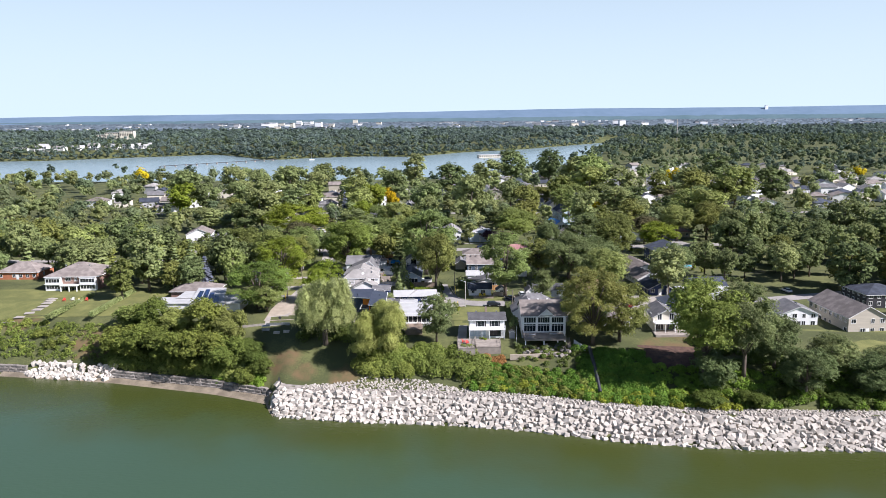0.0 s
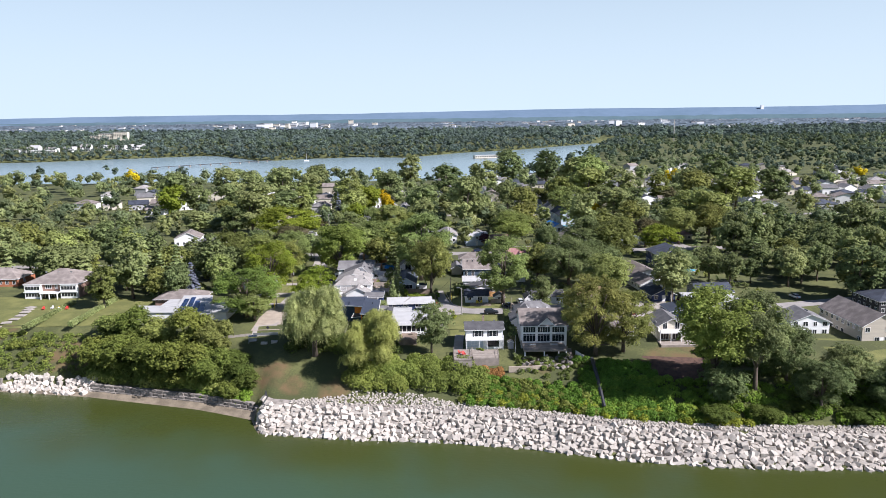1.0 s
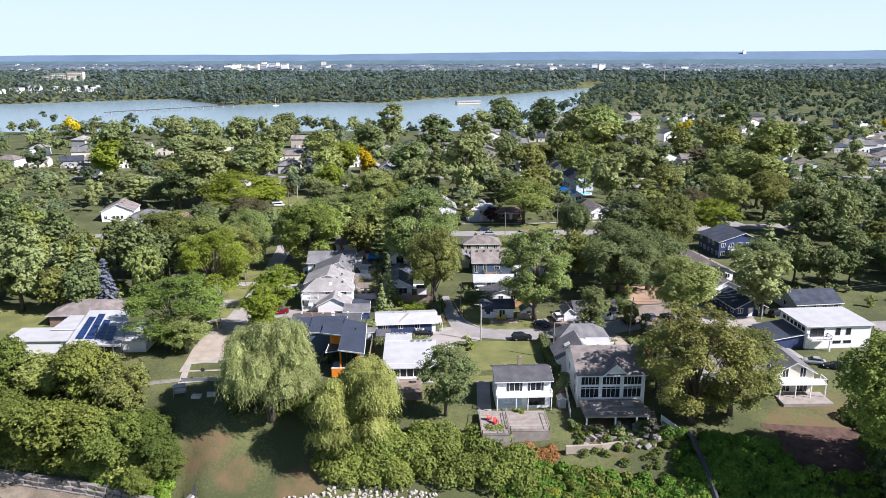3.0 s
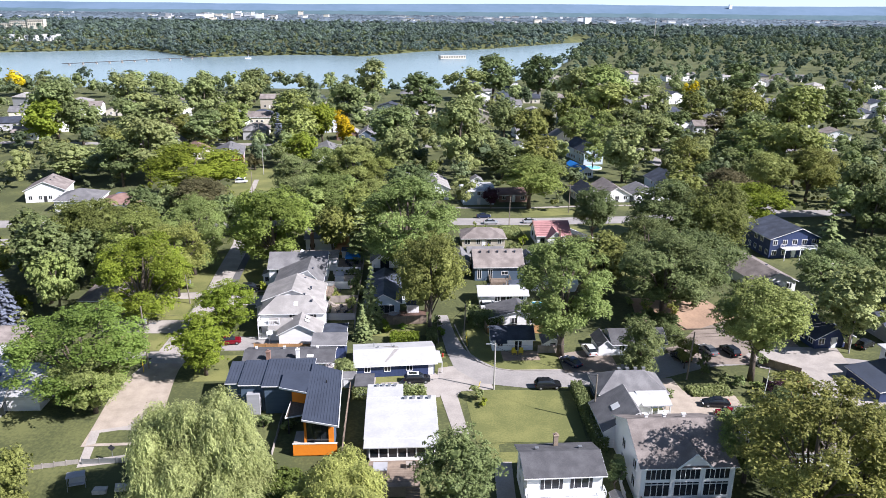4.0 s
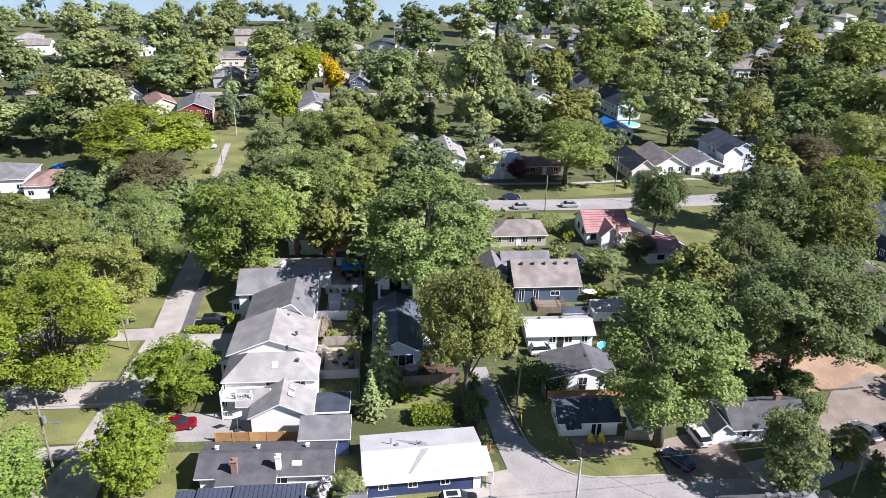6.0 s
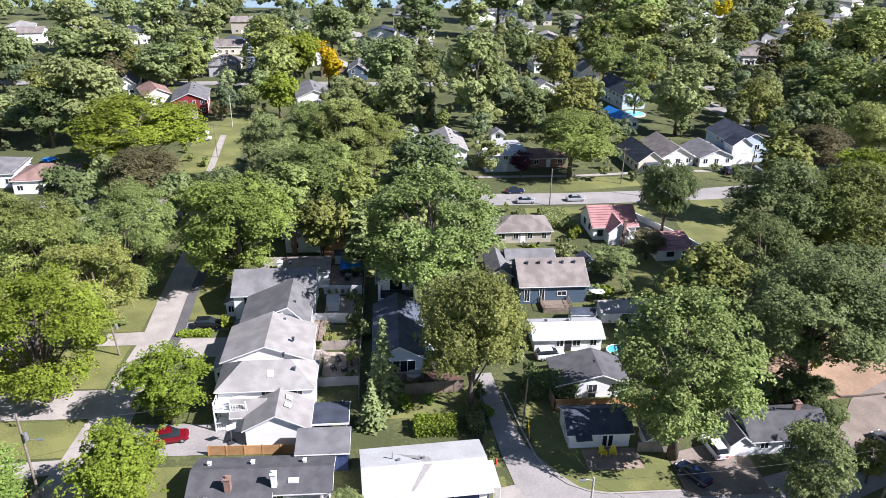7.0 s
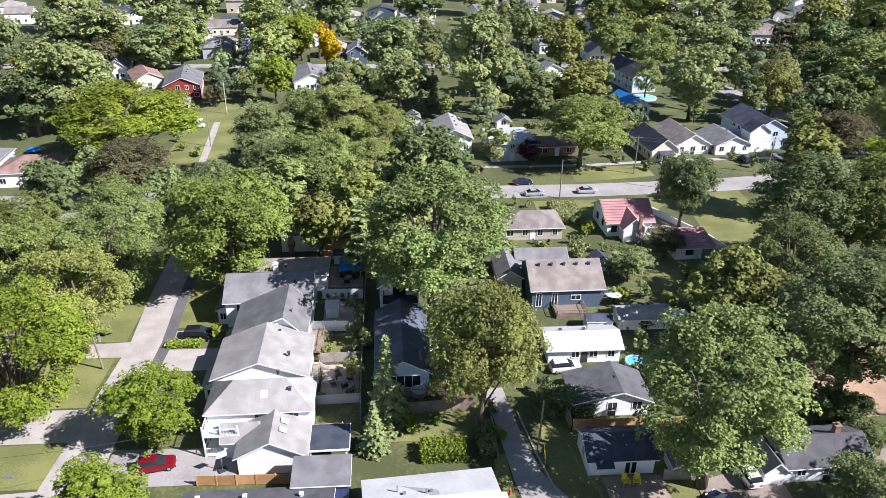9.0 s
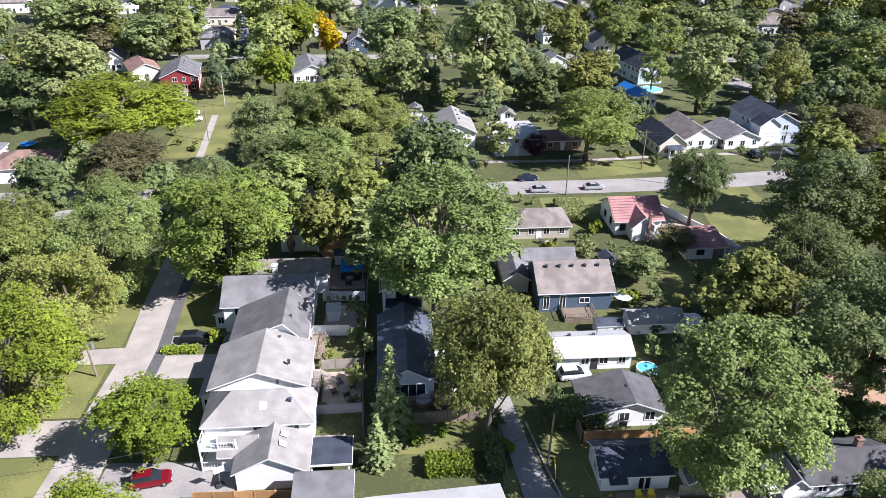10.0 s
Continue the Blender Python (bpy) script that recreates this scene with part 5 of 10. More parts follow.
def white_roof_house():
    h, X, Y = open_house("house", "long house with flat white roof and glazed sunroom", -17, 196.8, -6.2, 213, GROUND, 0.5)
    b = block(h, X(-16.7), Y(199), X(-6.5), Y(209.4), -0.5, 3.1, "shed", 3.6, "grey_wall", "roof_white", over=0.35)
    block(h, X(-16.7), Y(209.5), X(-11.6), Y(213), -0.5, 3.55, "flat", None, "grey_wall", "roof_white", over=0.3)
    # sunroom under the front of the roof
    s = (X(-16.2), Y(197.2), X(-6.8), Y(199.0))
    part("roof", Builder().slab([(X(-17), Y(196.6), 2.8), (X(-6.1), Y(196.6), 2.8), (X(-6.1), Y(199.2), 3.02), (X(-17), Y(199.2), 3.02)], 0.15), M["roof_white"], h)
    part("wall", Builder().box(s[0], s[1], -0.6, s[2], s[3], 0.75), M["white"], h)
    gl = Builder().box(s[0] + 0.06, s[1] + 0.06, 0.75, s[2] - 0.06, s[3], 2.62)
    part("sunroom_glass", gl, M["glass"], h)
    for i in range(8):
        x = s[0] + (s[2] - s[0]) * i / 7
        part("mullion", Builder().box(x - 0.09, s[1] - 0.02, 0.75, x + 0.09, s[1] + 0.12, 2.66), M["trim"], h)
    for i in range(4):
        vent(h, X(-10.9 + i * 1.25), Y(208.9), 3.72, "metal", 0.4)
        vent(h, X(-15.4 + i * 0.95), Y(212.6), 3.95, "metal", 0.35)
    for y in (201.5, 204.5, 207):
        window_unit(h, "E", b, y - 199, 1.0, 1.1, 1.1)
    # deck of separate boards, with steps and furniture
    d = thing("deck", "weathered brown wooden deck with steps", "deck", (-12.2, 194.1, GROUND), 0.5)
    for i in range(26):
        y = -3.05 + i * 0.235
        part("plank", Builder().box(-4.1, y, 0.22, 3.2, y + 0.215, 0.27), M["wood"], d)
    part("deck_frame", Builder().box(-4.05, -3.0, -2.2, 3.15, 2.95, 0.21), M["wood"], d)
    for i in range(4):
        part("step", Builder().box(1.2, -3.4 - 0.3 * i, -0.1 - 0.2 * i, 3.2, -3.06 - 0.3 * i, 0.02 - 0.2 * i), M["wood"], d)
    t = thing("hot_tub", "covered square hot tub on the deck", "hot tub", (-14.5, 194.6, GROUND + 0.27), 0)
    part("tub", Builder().box(-0.95, -0.95, 0, 0.95, 0.95, 0.75), M["wood"], t)
    part("cover", Builder().box(-1.0, -1.0, 0.75, 1.0, 1.0, 0.88), M["grey_wall"], t)
    tb = thing("outdoor_table", "small grey outdoor table on the deck", "table", (-10.2, 195.4, GROUND + 0.27), 0)
    part("tabletop", Builder().box(-0.7, -0.45, 0.7, 0.7, 0.45, 0.75), M["wood_grey"], tb)
    for sx in (-0.6, 0.6):
        for sy in (-0.36, 0.36):
            part("leg", Builder().box(sx - 0.04, sy - 0.04, 0, sx + 0.04, sy + 0.04, 0.7), M["wood_grey"], tb)


def small_blue_roof_house():
    h, X, Y = open_house("cottage", "small white cottage with charcoal blue roof", 5.6, 232.8, 13.6, 238.2, GROUND, 0)
    b = block(h, X(5.6), Y(232.8), X(13.4), Y(238.2), -0.3, 2.6, "gable_x", 4.1, "white", "shingle_dark", over=0.4)
    for u in (4.6, 5.35):
        window_unit(h, "S", b, u, 0.1, 0.55, 2.0, panes=1, name="glazed_door")
    window_unit(h, "S", b, 1.5, 1.0, 0.9, 0.9)
    window_unit(h, "W", b, 2.6, 1.0, 0.9, 1.0)
    part("awning", Builder().slab([(X(6.2), Y(231.6), 2.1), (X(8.3), Y(231.6), 2.1), (X(8.3), Y(232.76), 2.6), (X(6.2), Y(232.76), 2.6)], 0.08), M["shingle_dark"], h)
    p = Builder().box(7.2, 228.6, GROUND - 0.1, 14.2, 232.4, GROUND + 0.1)
    solid("patio", p, M["wood"], "brown paved patio in front of the cottage", "patio", kind="structure")
    for dx, rz in ((0, 10), (1.3, -15)):
        lounge_chair("plastic_yellow", 9.6 + dx, 231.2, GROUND + 0.1, rz, "yellow plastic garden chair on the patio")


def lounge_chair(mat, x, y, z, yaw, label):
    c = thing("garden_chair", label, "chair", (x, y, z), yaw, "garden chairs")
    part("seat", Builder().slab([(-0.35, -0.35, 0.42), (0.35, -0.35, 0.42), (0.35, 0.3, 0.34), (-0.35, 0.3, 0.34)], 0.06), M[mat], c)
    part("backrest", Builder().slab([(-0.35, 0.28, 0.36), (0.35, 0.28, 0.36), (0.33, 0.6, 1.05), (-0.33, 0.6, 1.05)], 0.06), M[mat], c)
    for sx in (-0.38, 0.38):
        part("armrest", Builder().box(sx - 0.07, -0.35, 0.6, sx + 0.07, 0.4, 0.65), M[mat], c)
        for sy in (-0.3, 0.3):
            part("leg", Builder().box(sx - 0.04, sy - 0.04, 0, sx + 0.04, sy + 0.04, 0.62), M[mat], c)


def shore_cottage():
    z0 = land(10, 187) + 0.7
    h, X, Y = open_house("house", "two-storey white house with grey roof and balcony", 4.7, 187.3, 15.2, 194.5, z0, 1.5)
    b = block(h, X(4.9), Y(187.4), X(15.0), Y(194.4), -1.6, 5.2, "gable_x", 6.4, "white", "shingle_slate", over=0.5)
    for u in (3.3, 7.3):
        window_unit(h, "S", b, u, 3.0, 1.9, 1.6, panes=2)
        for s in (-1.25, 1.25):
            part("shutter", Builder().box(X(4.9) + u + s - 0.22, Y(187.4) - 0.07, 2.95, X(4.9) + u + s + 0.22, Y(187.4) - 0.005, 4.65), M["trim_dark"], h)
    window_unit(h, "S", b, 7.4, 0.1, 3.2, 1.9, panes=3, trim="trim_dark", name="patio_door")
    window_unit(h, "S", b, 2.2, 0.7, 1.6, 1.0)
    part("lower_panel", Builder().box(X(5.0), Y(187.4) - 0.03, 0.05, X(9.6), Y(187.4) - 0.004, 2.1), M["paleblue_wall"], h)
    for u in (1.6, 4.5):
        window_unit(h, "W", b, u, 3.1, 0.9, 1.1)
        window_unit(h, "W", b, u, 1.0, 0.9, 1.1)
    part("balcony_floor", Builder().box(X(4.7), Y(185.9), 2.25, X(15.2), Y(187.38), 2.4), M["trim"], h)
    rail(h, [(X(4.75), Y(187.3)), (X(4.75), Y(185.95)), (X(15.15), Y(185.95)), (X(15.15), Y(187.3))], 2.4)
    for x in (4.85, 8.4, 10.6, 15.0):
        part("post", Builder().box(X(x) - 0.08, Y(186.0), -0.4, X(x) + 0.08, Y(186.16), 2.25), M["trim"], h)
    for x, y in ((7, 192), (13, 192)):
        vent(h, X(x), Y(y), 6.1, "metal", 0.36)
    chimney(h, X(10), Y(193.8), 5.4, 7.0, "wood", 0.6)
    # terraces of boards below the house
    for nm, (ax, ay, bx, by), zt in (("deck", (1.4, 176.4, 6.4, 185.4), z0 - 0.05), ("deck", (6.5, 178.0, 13.6, 185.6), z0 - 0.2)):
        d = thing(nm, "weathered grey plank terrace below the white house", "deck", (0, 0, 0), 0)
        n = int((by - ay) / 0.3)
        for i in range(n):
            y = ay + (by - ay) * i / n
            part("plank", Builder().box(ax, y, zt - 0.06, bx, y + (by - ay) / n - 0.025, zt), M["wood_grey"], d)
        part("deck_frame", Builder().box(ax + 0.05, ay + 0.05, zt - 4.2, bx - 0.05, by, zt - 0.062), M["wood_grey"], d)
        rail(d, [(ax + 0.1, by - 0.5), (ax + 0.1, ay + 0.1), (bx - 0.1, ay + 0.1), (bx - 0.1, by - 1.5)], zt, 0.9, "wood_grey", 1.2)
    for k, (x, y, rz) in enumerate(((4.2, 180.4, 20), (3.2, 181.8, 80))):
        lounge_chair("plastic_red", x, y, z0 - 0.05, rz, "red plastic garden chair on the terrace")
    s = thing("garden_shed", "small grey plastic garden shed", "shed", (17.3, 187.8, land(17.3, 187.8)), 2)
    block(s, -0.75, -0.8, 0.75, 0.8, -0.3, 1.9, "gable_y", 2.3, "grey_wall", "shingle_pale", over=0.08)


def large_white_house():
    z0 = land(26, 187) - 0.1
    h, X, Y = open_house("house", "large white lakeside house with tall windows", 20, 187, 33, 200, z0, 0.5)
    e = 7.5 - z0
    b = block(h, X(20.2), Y(187.4), X(32.6), Y(200), -2.5, e, "gable_x", e + 3.0, "white", "shingle_brown", over=0.5, skew=0.52)
    # centre gable on the lake side
    g = Builder()
    g.slab([(X(24.6), Y(186.8), e - 0.35), (X(27.1), Y(186.8), e + 1.9), (X(27.1), Y(193), e + 1.9), (X(24.6), Y(190.0), e + 0.2)], 0.16)
    g.slab([(X(27.1), Y(186.8), e + 1.9), (X(29.6), Y(186.8), e - 0.35), (X(29.6), Y(190.0), e + 0.2), (X(27.1), Y(193), e + 1.9)], 0.16)
    gr = part("gable_roof", g, M["shingle_brown"], h)
    part("gable_wall", Builder().add([(X(24.9), Y(187.2), e - 0.4), (X(29.3), Y(187.2), e - 0.4), (X(27.1), Y(187.2), e + 1.65),
                                      (X(24.9), Y(189), e - 0.4), (X(29.3), Y(189), e - 0.4), (X(27.1), Y(189), e + 1.65)],
                                     [(0, 1, 2), (5, 4, 3), (0, 2, 5, 3), (1, 4, 5, 2), (0, 3, 4, 1)]), M["white"], h)
    part("fascia", Builder().beam((X(24.6), Y(186.78), e - 0.43), (X(27.1), Y(186.78), e + 1.82), 0.1, 0.24).beam((X(29.6), Y(186.78), e - 0.43), (X(27.1), Y(186.78), e + 1.82), 0.1, 0.24), M["trim"], gr)
    for k in range(3):
        u = 2.2 + k * 4.0
        window_unit(h, "S", b, u, e - 2.25, 3.3, 1.55, panes=5)
        window_unit(h, "S", b, u, e - 4.85, 3.3, 1.75, panes=4)
        window_unit(h, "S", b, u, e - 2.98, 3.3, 0.26, panes=4)
    for x in (20.2, 24.2, 28.6, 32.6):
        part("pilaster", Builder().box(X(x) - 0.15, Y(187.4) - 0.1, -0.2, X(x) + 0.15, Y(187.4) - 0.004, e - 0.35), M["trim"], h)
    for u in (3, 8):
        window_unit(h, "W", b, u, e - 2.5, 1.2, 1.4)
        window_unit(h, "W", b, u, e - 5.2, 1.2, 1.6)
    for x in (23, 25.6, 28.4):
        vent(h, X(x), Y(195.6), e + 2.5, "trim", 0.4)
    # hipped grey wing at the street and the steep link between
    z2 = GROUND - z0
    b2 = block(h, X(21.0), Y(211.0), X(31.8), Y(217.2), z2 - 0.3, z2 + 3.2, "hip", z2 + 5.4, "blue_wall", "shingle_grey", over=0.5)
    for u in (1.5, 4, 6):
        window_unit(h, "W", b2, u, z2 + 0.9, 1.0, 1.2)
    block(h, X(18.6), Y(199.8), X(25.6), Y(207.8), z2 - 0.3, z2 + 3.2, "gable_y", z2 + 6.2, "white", "shingle_grey", over=0.35, skew=0.70)
    part("link_wall", Builder().box(X(22.4), Y(207.8), z2 - 0.3, X(28.4), Y(211), z2 + 3.1), M["white"], h)
    block(h, X(28.8), Y(199.6), X(31), Y(203.4), z2 - 0.3, z2 + 2.5, "gable_x", z2 + 3.6, "white", "shingle_brown", over=0.35)
    part("skylight", Builder().slab([(X(20.6), Y(203.0), z2 + 4.52), (X(21.7), Y(203.0), z2 + 5.19), (X(21.7), Y(204.4), z2 + 5.19), (X(20.6), Y(204.4), z2 + 4.52)], 0.05), M["fabric_white"], h)
    for i in range(4):
        vent(h, X(24.9 + i * 1.4), Y(214.9), z2 + 5.2, "metal", 0.4)
    # white porch roof on posts
    part("porch_roof", Builder().slab([(X(26.8), Y(207.1), z2 + 2.7), (X(31.6), Y(207.1), z2 + 2.7), (X(31.8), Y(210.9), z2 + 3.3), (X(26.6), Y(210.9), z2 + 3.3)], 0.14), M["roof_white"], h)
    for x in (28.5, 29.5, 30.5, 31.4):
        part("porch_post", Builder().box(X(x) - 0.09, Y(207.4), z2, X(x) + 0.09, Y(207.58), z2 + 2.65), M["trim"], h)
    part("porch_wall", Builder().box(X(28.5), Y(208.4), z2, X(31.6), Y(208.55), z2 + 0.95), M["trim"], h)
    # lake terrace on posts with stairs
    zd = 2.3 - z0
    n = 22
    d = thing("deck", "raised grey wooden terrace behind the large house", "deck", (26.4, 183.6, z0), 0.5)
    for i in range(n):
        y = -3.0 + 6.6 * i / n
        part("plank", Builder().box(-6.2, y, zd - 0.06, 5.6, y + 0.28, zd), M["wood_grey"], d)
    part("deck_frame", Builder().box(-6.1, -2.9, zd - 0.4, 5.5, 3.5, zd - 0.062), M["wood_grey"], d)
    for x in (-5.8, -0.6, 3.3, 5.3):
        part("post", Builder().box(x - 0.14, -2.9, -3.2, x + 0.14, -2.62, zd - 0.4), M["trim"], d)
    rail(d, [(-6.15, 3.2), (-6.15, -2.95), (5.55, -2.95), (5.55, -1.2)], zd, 0.9, "wood_grey", 0.5)
    for i in range(9):
        part("step", Builder().box(5.6, -1.3 - 0.28 * i, zd - 0.24 - 0.19 * i, 6.9, -1.0 - 0.28 * i, zd - 0.19 - 0.19 * i), M["wood_grey"], d)
    for sx in (5.62, 6.88):
        part("stringer", Builder().beam((sx, -0.9, zd - 0.1), (sx, -3.7, zd - 2.0), 0.07, 0.3), M["wood"], d)
    for x, y in ((-3.5, 0.5), (2.5, 1.0)):
        sofa = thing("outdoor_sofa", "grey wicker outdoor sofa on the terrace", "sofa", (26.4 + x, 183.6 + y, z0 + zd), 0)
        part("base", Builder().box(-1.1, -0.45, 0, 1.1, 0.45, 0.4), M["wood_grey"], sofa)
        part("backrest", Builder().box(-1.1, 0.3, 0.4, 1.1, 0.5, 0.8), M["wood_grey"], sofa)
        part("cushion", Builder().box(-1.0, -0.42, 0.4, 1.0, 0.28, 0.52), M["grey_wall"], sofa)


def gravel_side_house():
    h, X, Y = open_house("house", "white board house with grey-brown shingle roof", 41, 194, 53, 206.5, GROUND - 0.2, 0)
    b = block(h, X(41), Y(194), X(53), Y(206.5), -1.0, 3.0, "gable_x", 5.6, "white", "shingle_brown", over=0.4, skew=0.62)
    for u in (2.2, 4.0, 8.2):
        window_unit(h, "W", b, u, 1.0, 1.1, 1.3)
    for x in (43.6, 46.2):
        vent(h, X(x), Y(200.4), 5.2, "trim", 0.35)


def dark_metal_house():
    h, X, Y = open_house("house", "modern dark house with metal roof and orange soffits", -40, 198.6, -20.5, 218.6, GROUND, 0)
    # east wing with a long single pitch, its ends cut askew
    tr = [(-26.0, 199.9), (-20.5, 198.2), (-21.2, 214.1), (-26.3, 216.9)]
    part("wall", Builder().prism([(X(a), Y(c)) for a, c in [(-25.6, 203.6), (-21.7, 203.6), (-21.7, 213.6), (-25.9, 215.8)]], -0.5, 5.2), M["blue_wall"], h)
    zz = lambda y: 5.35 + (y - 199) * 0.035
    top = [(X(a), Y(c), zz(c)) for a, c in tr]
    rf = part("roof", Builder().slab(top, 0.2), M["roof_metal"], h)
    part("fascia", Builder().beam(top[0], top[1], 0.1, 0.26).beam(top[1], top[2], 0.1, 0.26), M["trim"], rf)
    for i in range(13):
        a = i / 12
        p = Vector(top[0]).lerp(Vector(top[1]), a)
        q = Vector(top[3]).lerp(Vector(top[2]), a)
        part("seam", Builder().beam((p.x, p.y, p.z + 0.02), (q.x, q.y, q.z + 0.02), 0.03, 0.06), M["roof_metal"], rf)
    # glazed lake front between orange posts, over an orange balcony front
    for x0, x1 in ((-25.75, -25.4), (-22.2, -21.45)):
        part("orange_post", Builder().box(X(x0), Y(200.2), 1.4, X(x1), Y(200.5), 5.3), M["orange"], h)
    part("glazing", Builder().box(X(-25.4), Y(200.36), 1.5, X(-22.2), Y(200.42), 5.2), M["glass"], h)
    for x in (-24.3, -23.3):
        part("mullion", Builder().box(X(x) - 0.03, Y(200.3), 1.5, X(x) + 0.03, Y(200.35), 5.2), M["trim_dark"], h)
    part("side_wall", Builder().box(X(-21.7), Y(200.5), -0.5, X(-21.45), Y(203.6), 5.2), M["blue_wall"], h)
    part("side_wall", Builder().box(X(-25.75), Y(200.5), -0.5, X(-25.6), Y(203.6), 5.2), M["blue_wall"], h)
    part("room_floor", Builder().box(X(-27.4), Y(200.06), 1.2, X(-21.72), Y(203.58), 1.38), M["wood_grey"], h)
    part("spandrel", Builder().box(X(-27.4), Y(199.8), -0.4, X(-21.0), Y(200.05), 1.5), M["orange"], h)
    part("capping", Builder().box(X(-27.45), Y(199.76), 1.5, X(-20.95), Y(200.09), 1.58), M["trim"], h)
    # stepped west wing: three overlapping roof plates
    for i, (a0, a1, yb, dz) in enumerate(((-39.9, -37.5, 212.5, 0.0), (-37.6, -33.6, 211.5, 0.22), (-33.7, -26.2, 210.6, 0.44))):
        block(h, X(a0 + 0.3), Y(yb + 0.5), X(a1 - 0.1), Y(218.3), -0.4, 4.7 + dz, "shed", 5.5 + dz, "blue_wall", "roof_metal", over=0.35)
        for k in range(int((a1 - a0) / 0.5)):
            x = X(a0 + 0.25 + k * 0.5)
            part("seam", Builder().beam((x, Y(yb + 0.2), 4.7 + dz), (x, Y(218.6), 5.56 + dz), 0.03, 0.06), M["roof_metal"], h)
    # folded roof over the entrance, the orange reveal and the brown canopy below it
    t2 = [(X(-30.8), Y(209.8), 5.25), (X(-26.1), Y(207.6), 5.5), (X(-26.2), Y(213.4), 6.3), (X(-30.6), Y(213.6), 5.95)]
    r2 = part("entrance_roof", Builder().slab(t2, 0.2), M["roof_metal"], h)
    part("fascia", Builder().beam(t2[0], t2[1], 0.1, 0.26), M["trim"], r2)
    part("orange_wall", Builder().slab([(X(-28.8), Y(209.4), 5.0), (X(-26.0), Y(208.3), 5.2), (X(-26.0), Y(208.6), 5.2), (X(-28.8), Y(209.7), 5.0)], 2.0), M["orange"], h)
    cn = [(X(-29.2), Y(204.7), 2.9), (X(-26.0), Y(205.6), 3.0), (X(-26.0), Y(209.2), 3.2), (X(-29.0), Y(209.3), 3.1)]
    cp = part("canopy_roof", Builder().slab(cn, 0.16), M["bark"], h)
    part("fascia", Builder().beam(cn[0], cn[1], 0.08, 0.2).beam(cn[3], cn[0], 0.08, 0.2), M["trim"], cp)
    part("canopy_post", Builder().box(X(-28.9), Y(205.0), -0.3, X(-28.7), Y(205.2), 2.8), M["trim_dark"], h)
    wb = (X(-39.8), Y(212.4), X(-27), Y(218.3))
    for u in (2.2, 5.2, 8.4):
        window_unit(h, "S", (wb[0], Y(211.9) - 0.6 if u > 4 else wb[1], wb[2], wb[3]), u, 1.2, 0.9, 1.5, trim="grey_wall")
    part("wall", Builder().box(X(-36.2), Y(210.8), -0.4, X(-34.2), Y(211.8), 3.6), M["grey_wall"], h)
    pipe(h, X(-23.4), Y(210.5), 5.9, 0.3, "rubber")


def grey_bungalow():
    h, X, Y = open_house("bungalow", "low grey-roofed bungalow with brick chimneys", -40, 223.4, -22, 233, GROUND, 0)
    b = block(h, X(-39.4), Y(224.6), X(-24), Y(230.2), -0.3, 2.5, "gable_x", 3.4, "white", "shingle_slate", over=0.5)
    block(h, X(-28.2), Y(230.3), X(-22.1), Y(234.0), -0.3, 2.9, "shed", 3.5, "navy_wall", "shingle_grey", over=0.25)
    block(h, X(-37), Y(223.2), X(-30.5), Y(224.58), -0.3, 2.25, "shed", 2.5, "white", "shingle_slate", over=0.3)
    chimney(h, X(-35.2), Y(224.9), 0, 4.2, "brick", 0.7)
    chimney(h, X(-30.1), Y(225.2), 0, 4.4, "white", 0.6)
    for x in (-38, -33, -27):
        vent(h, X(x), Y(228.6), 3.2, "trim", 0.34)
    part("skylight", Builder().box(X(-28.6), Y(225.4), 2.7, X(-27.4), Y(226.4), 2.98), M["trim"], h)
    for u in (3, 6.4, 9.5):
        window_unit(h, "S", b, u, 0.9, 1.5, 1.1)


def row_house(label, x0, y0, x1, y1, ze, roof, zr, skew=0.5, cover="shingle_pale", bay=True, seed=0):
    h, X, Y = open_house("townhouse", label, x0, y0, x1, y1, GROUND, 0.8)
    e = ze - GROUND
    b = block(h, X(x0), Y(y0), X(x1), Y(y1), -0.3, e, roof, zr - GROUND, "white", cover, over=0.4, skew=skew)
    row_windows(h, b, "W", e - 1.9, 1.2, seed=seed)
    row_windows(h, b, "E", e - 1.9, 1.2, seed=seed + 1)
    row_windows(h, b, "S", e - 1.8, 1.2, gap=3.5, seed=seed + 2, skip=0.3)
    if bay:
        g = (X(x0) - 1.6, Y(y0) + 1.0, X(x0) + 0.2, Y(y0) + 4.6)
        block(h, *g, -0.3, 2.7, "shed_x", 3.5, "white", cover, over=0.25)
        window_unit(h, "S", g, 0.8, 0.9, 0.8, 1.1)
    for x, y in ((0.15, 0.4), (0.3, -0.2)):
        vent(h, (x1 - x0) * x, (y1 - y0) * y, zr - GROUND - 0.8, "shingle_dark", 0.3)
    return h, X, Y, b


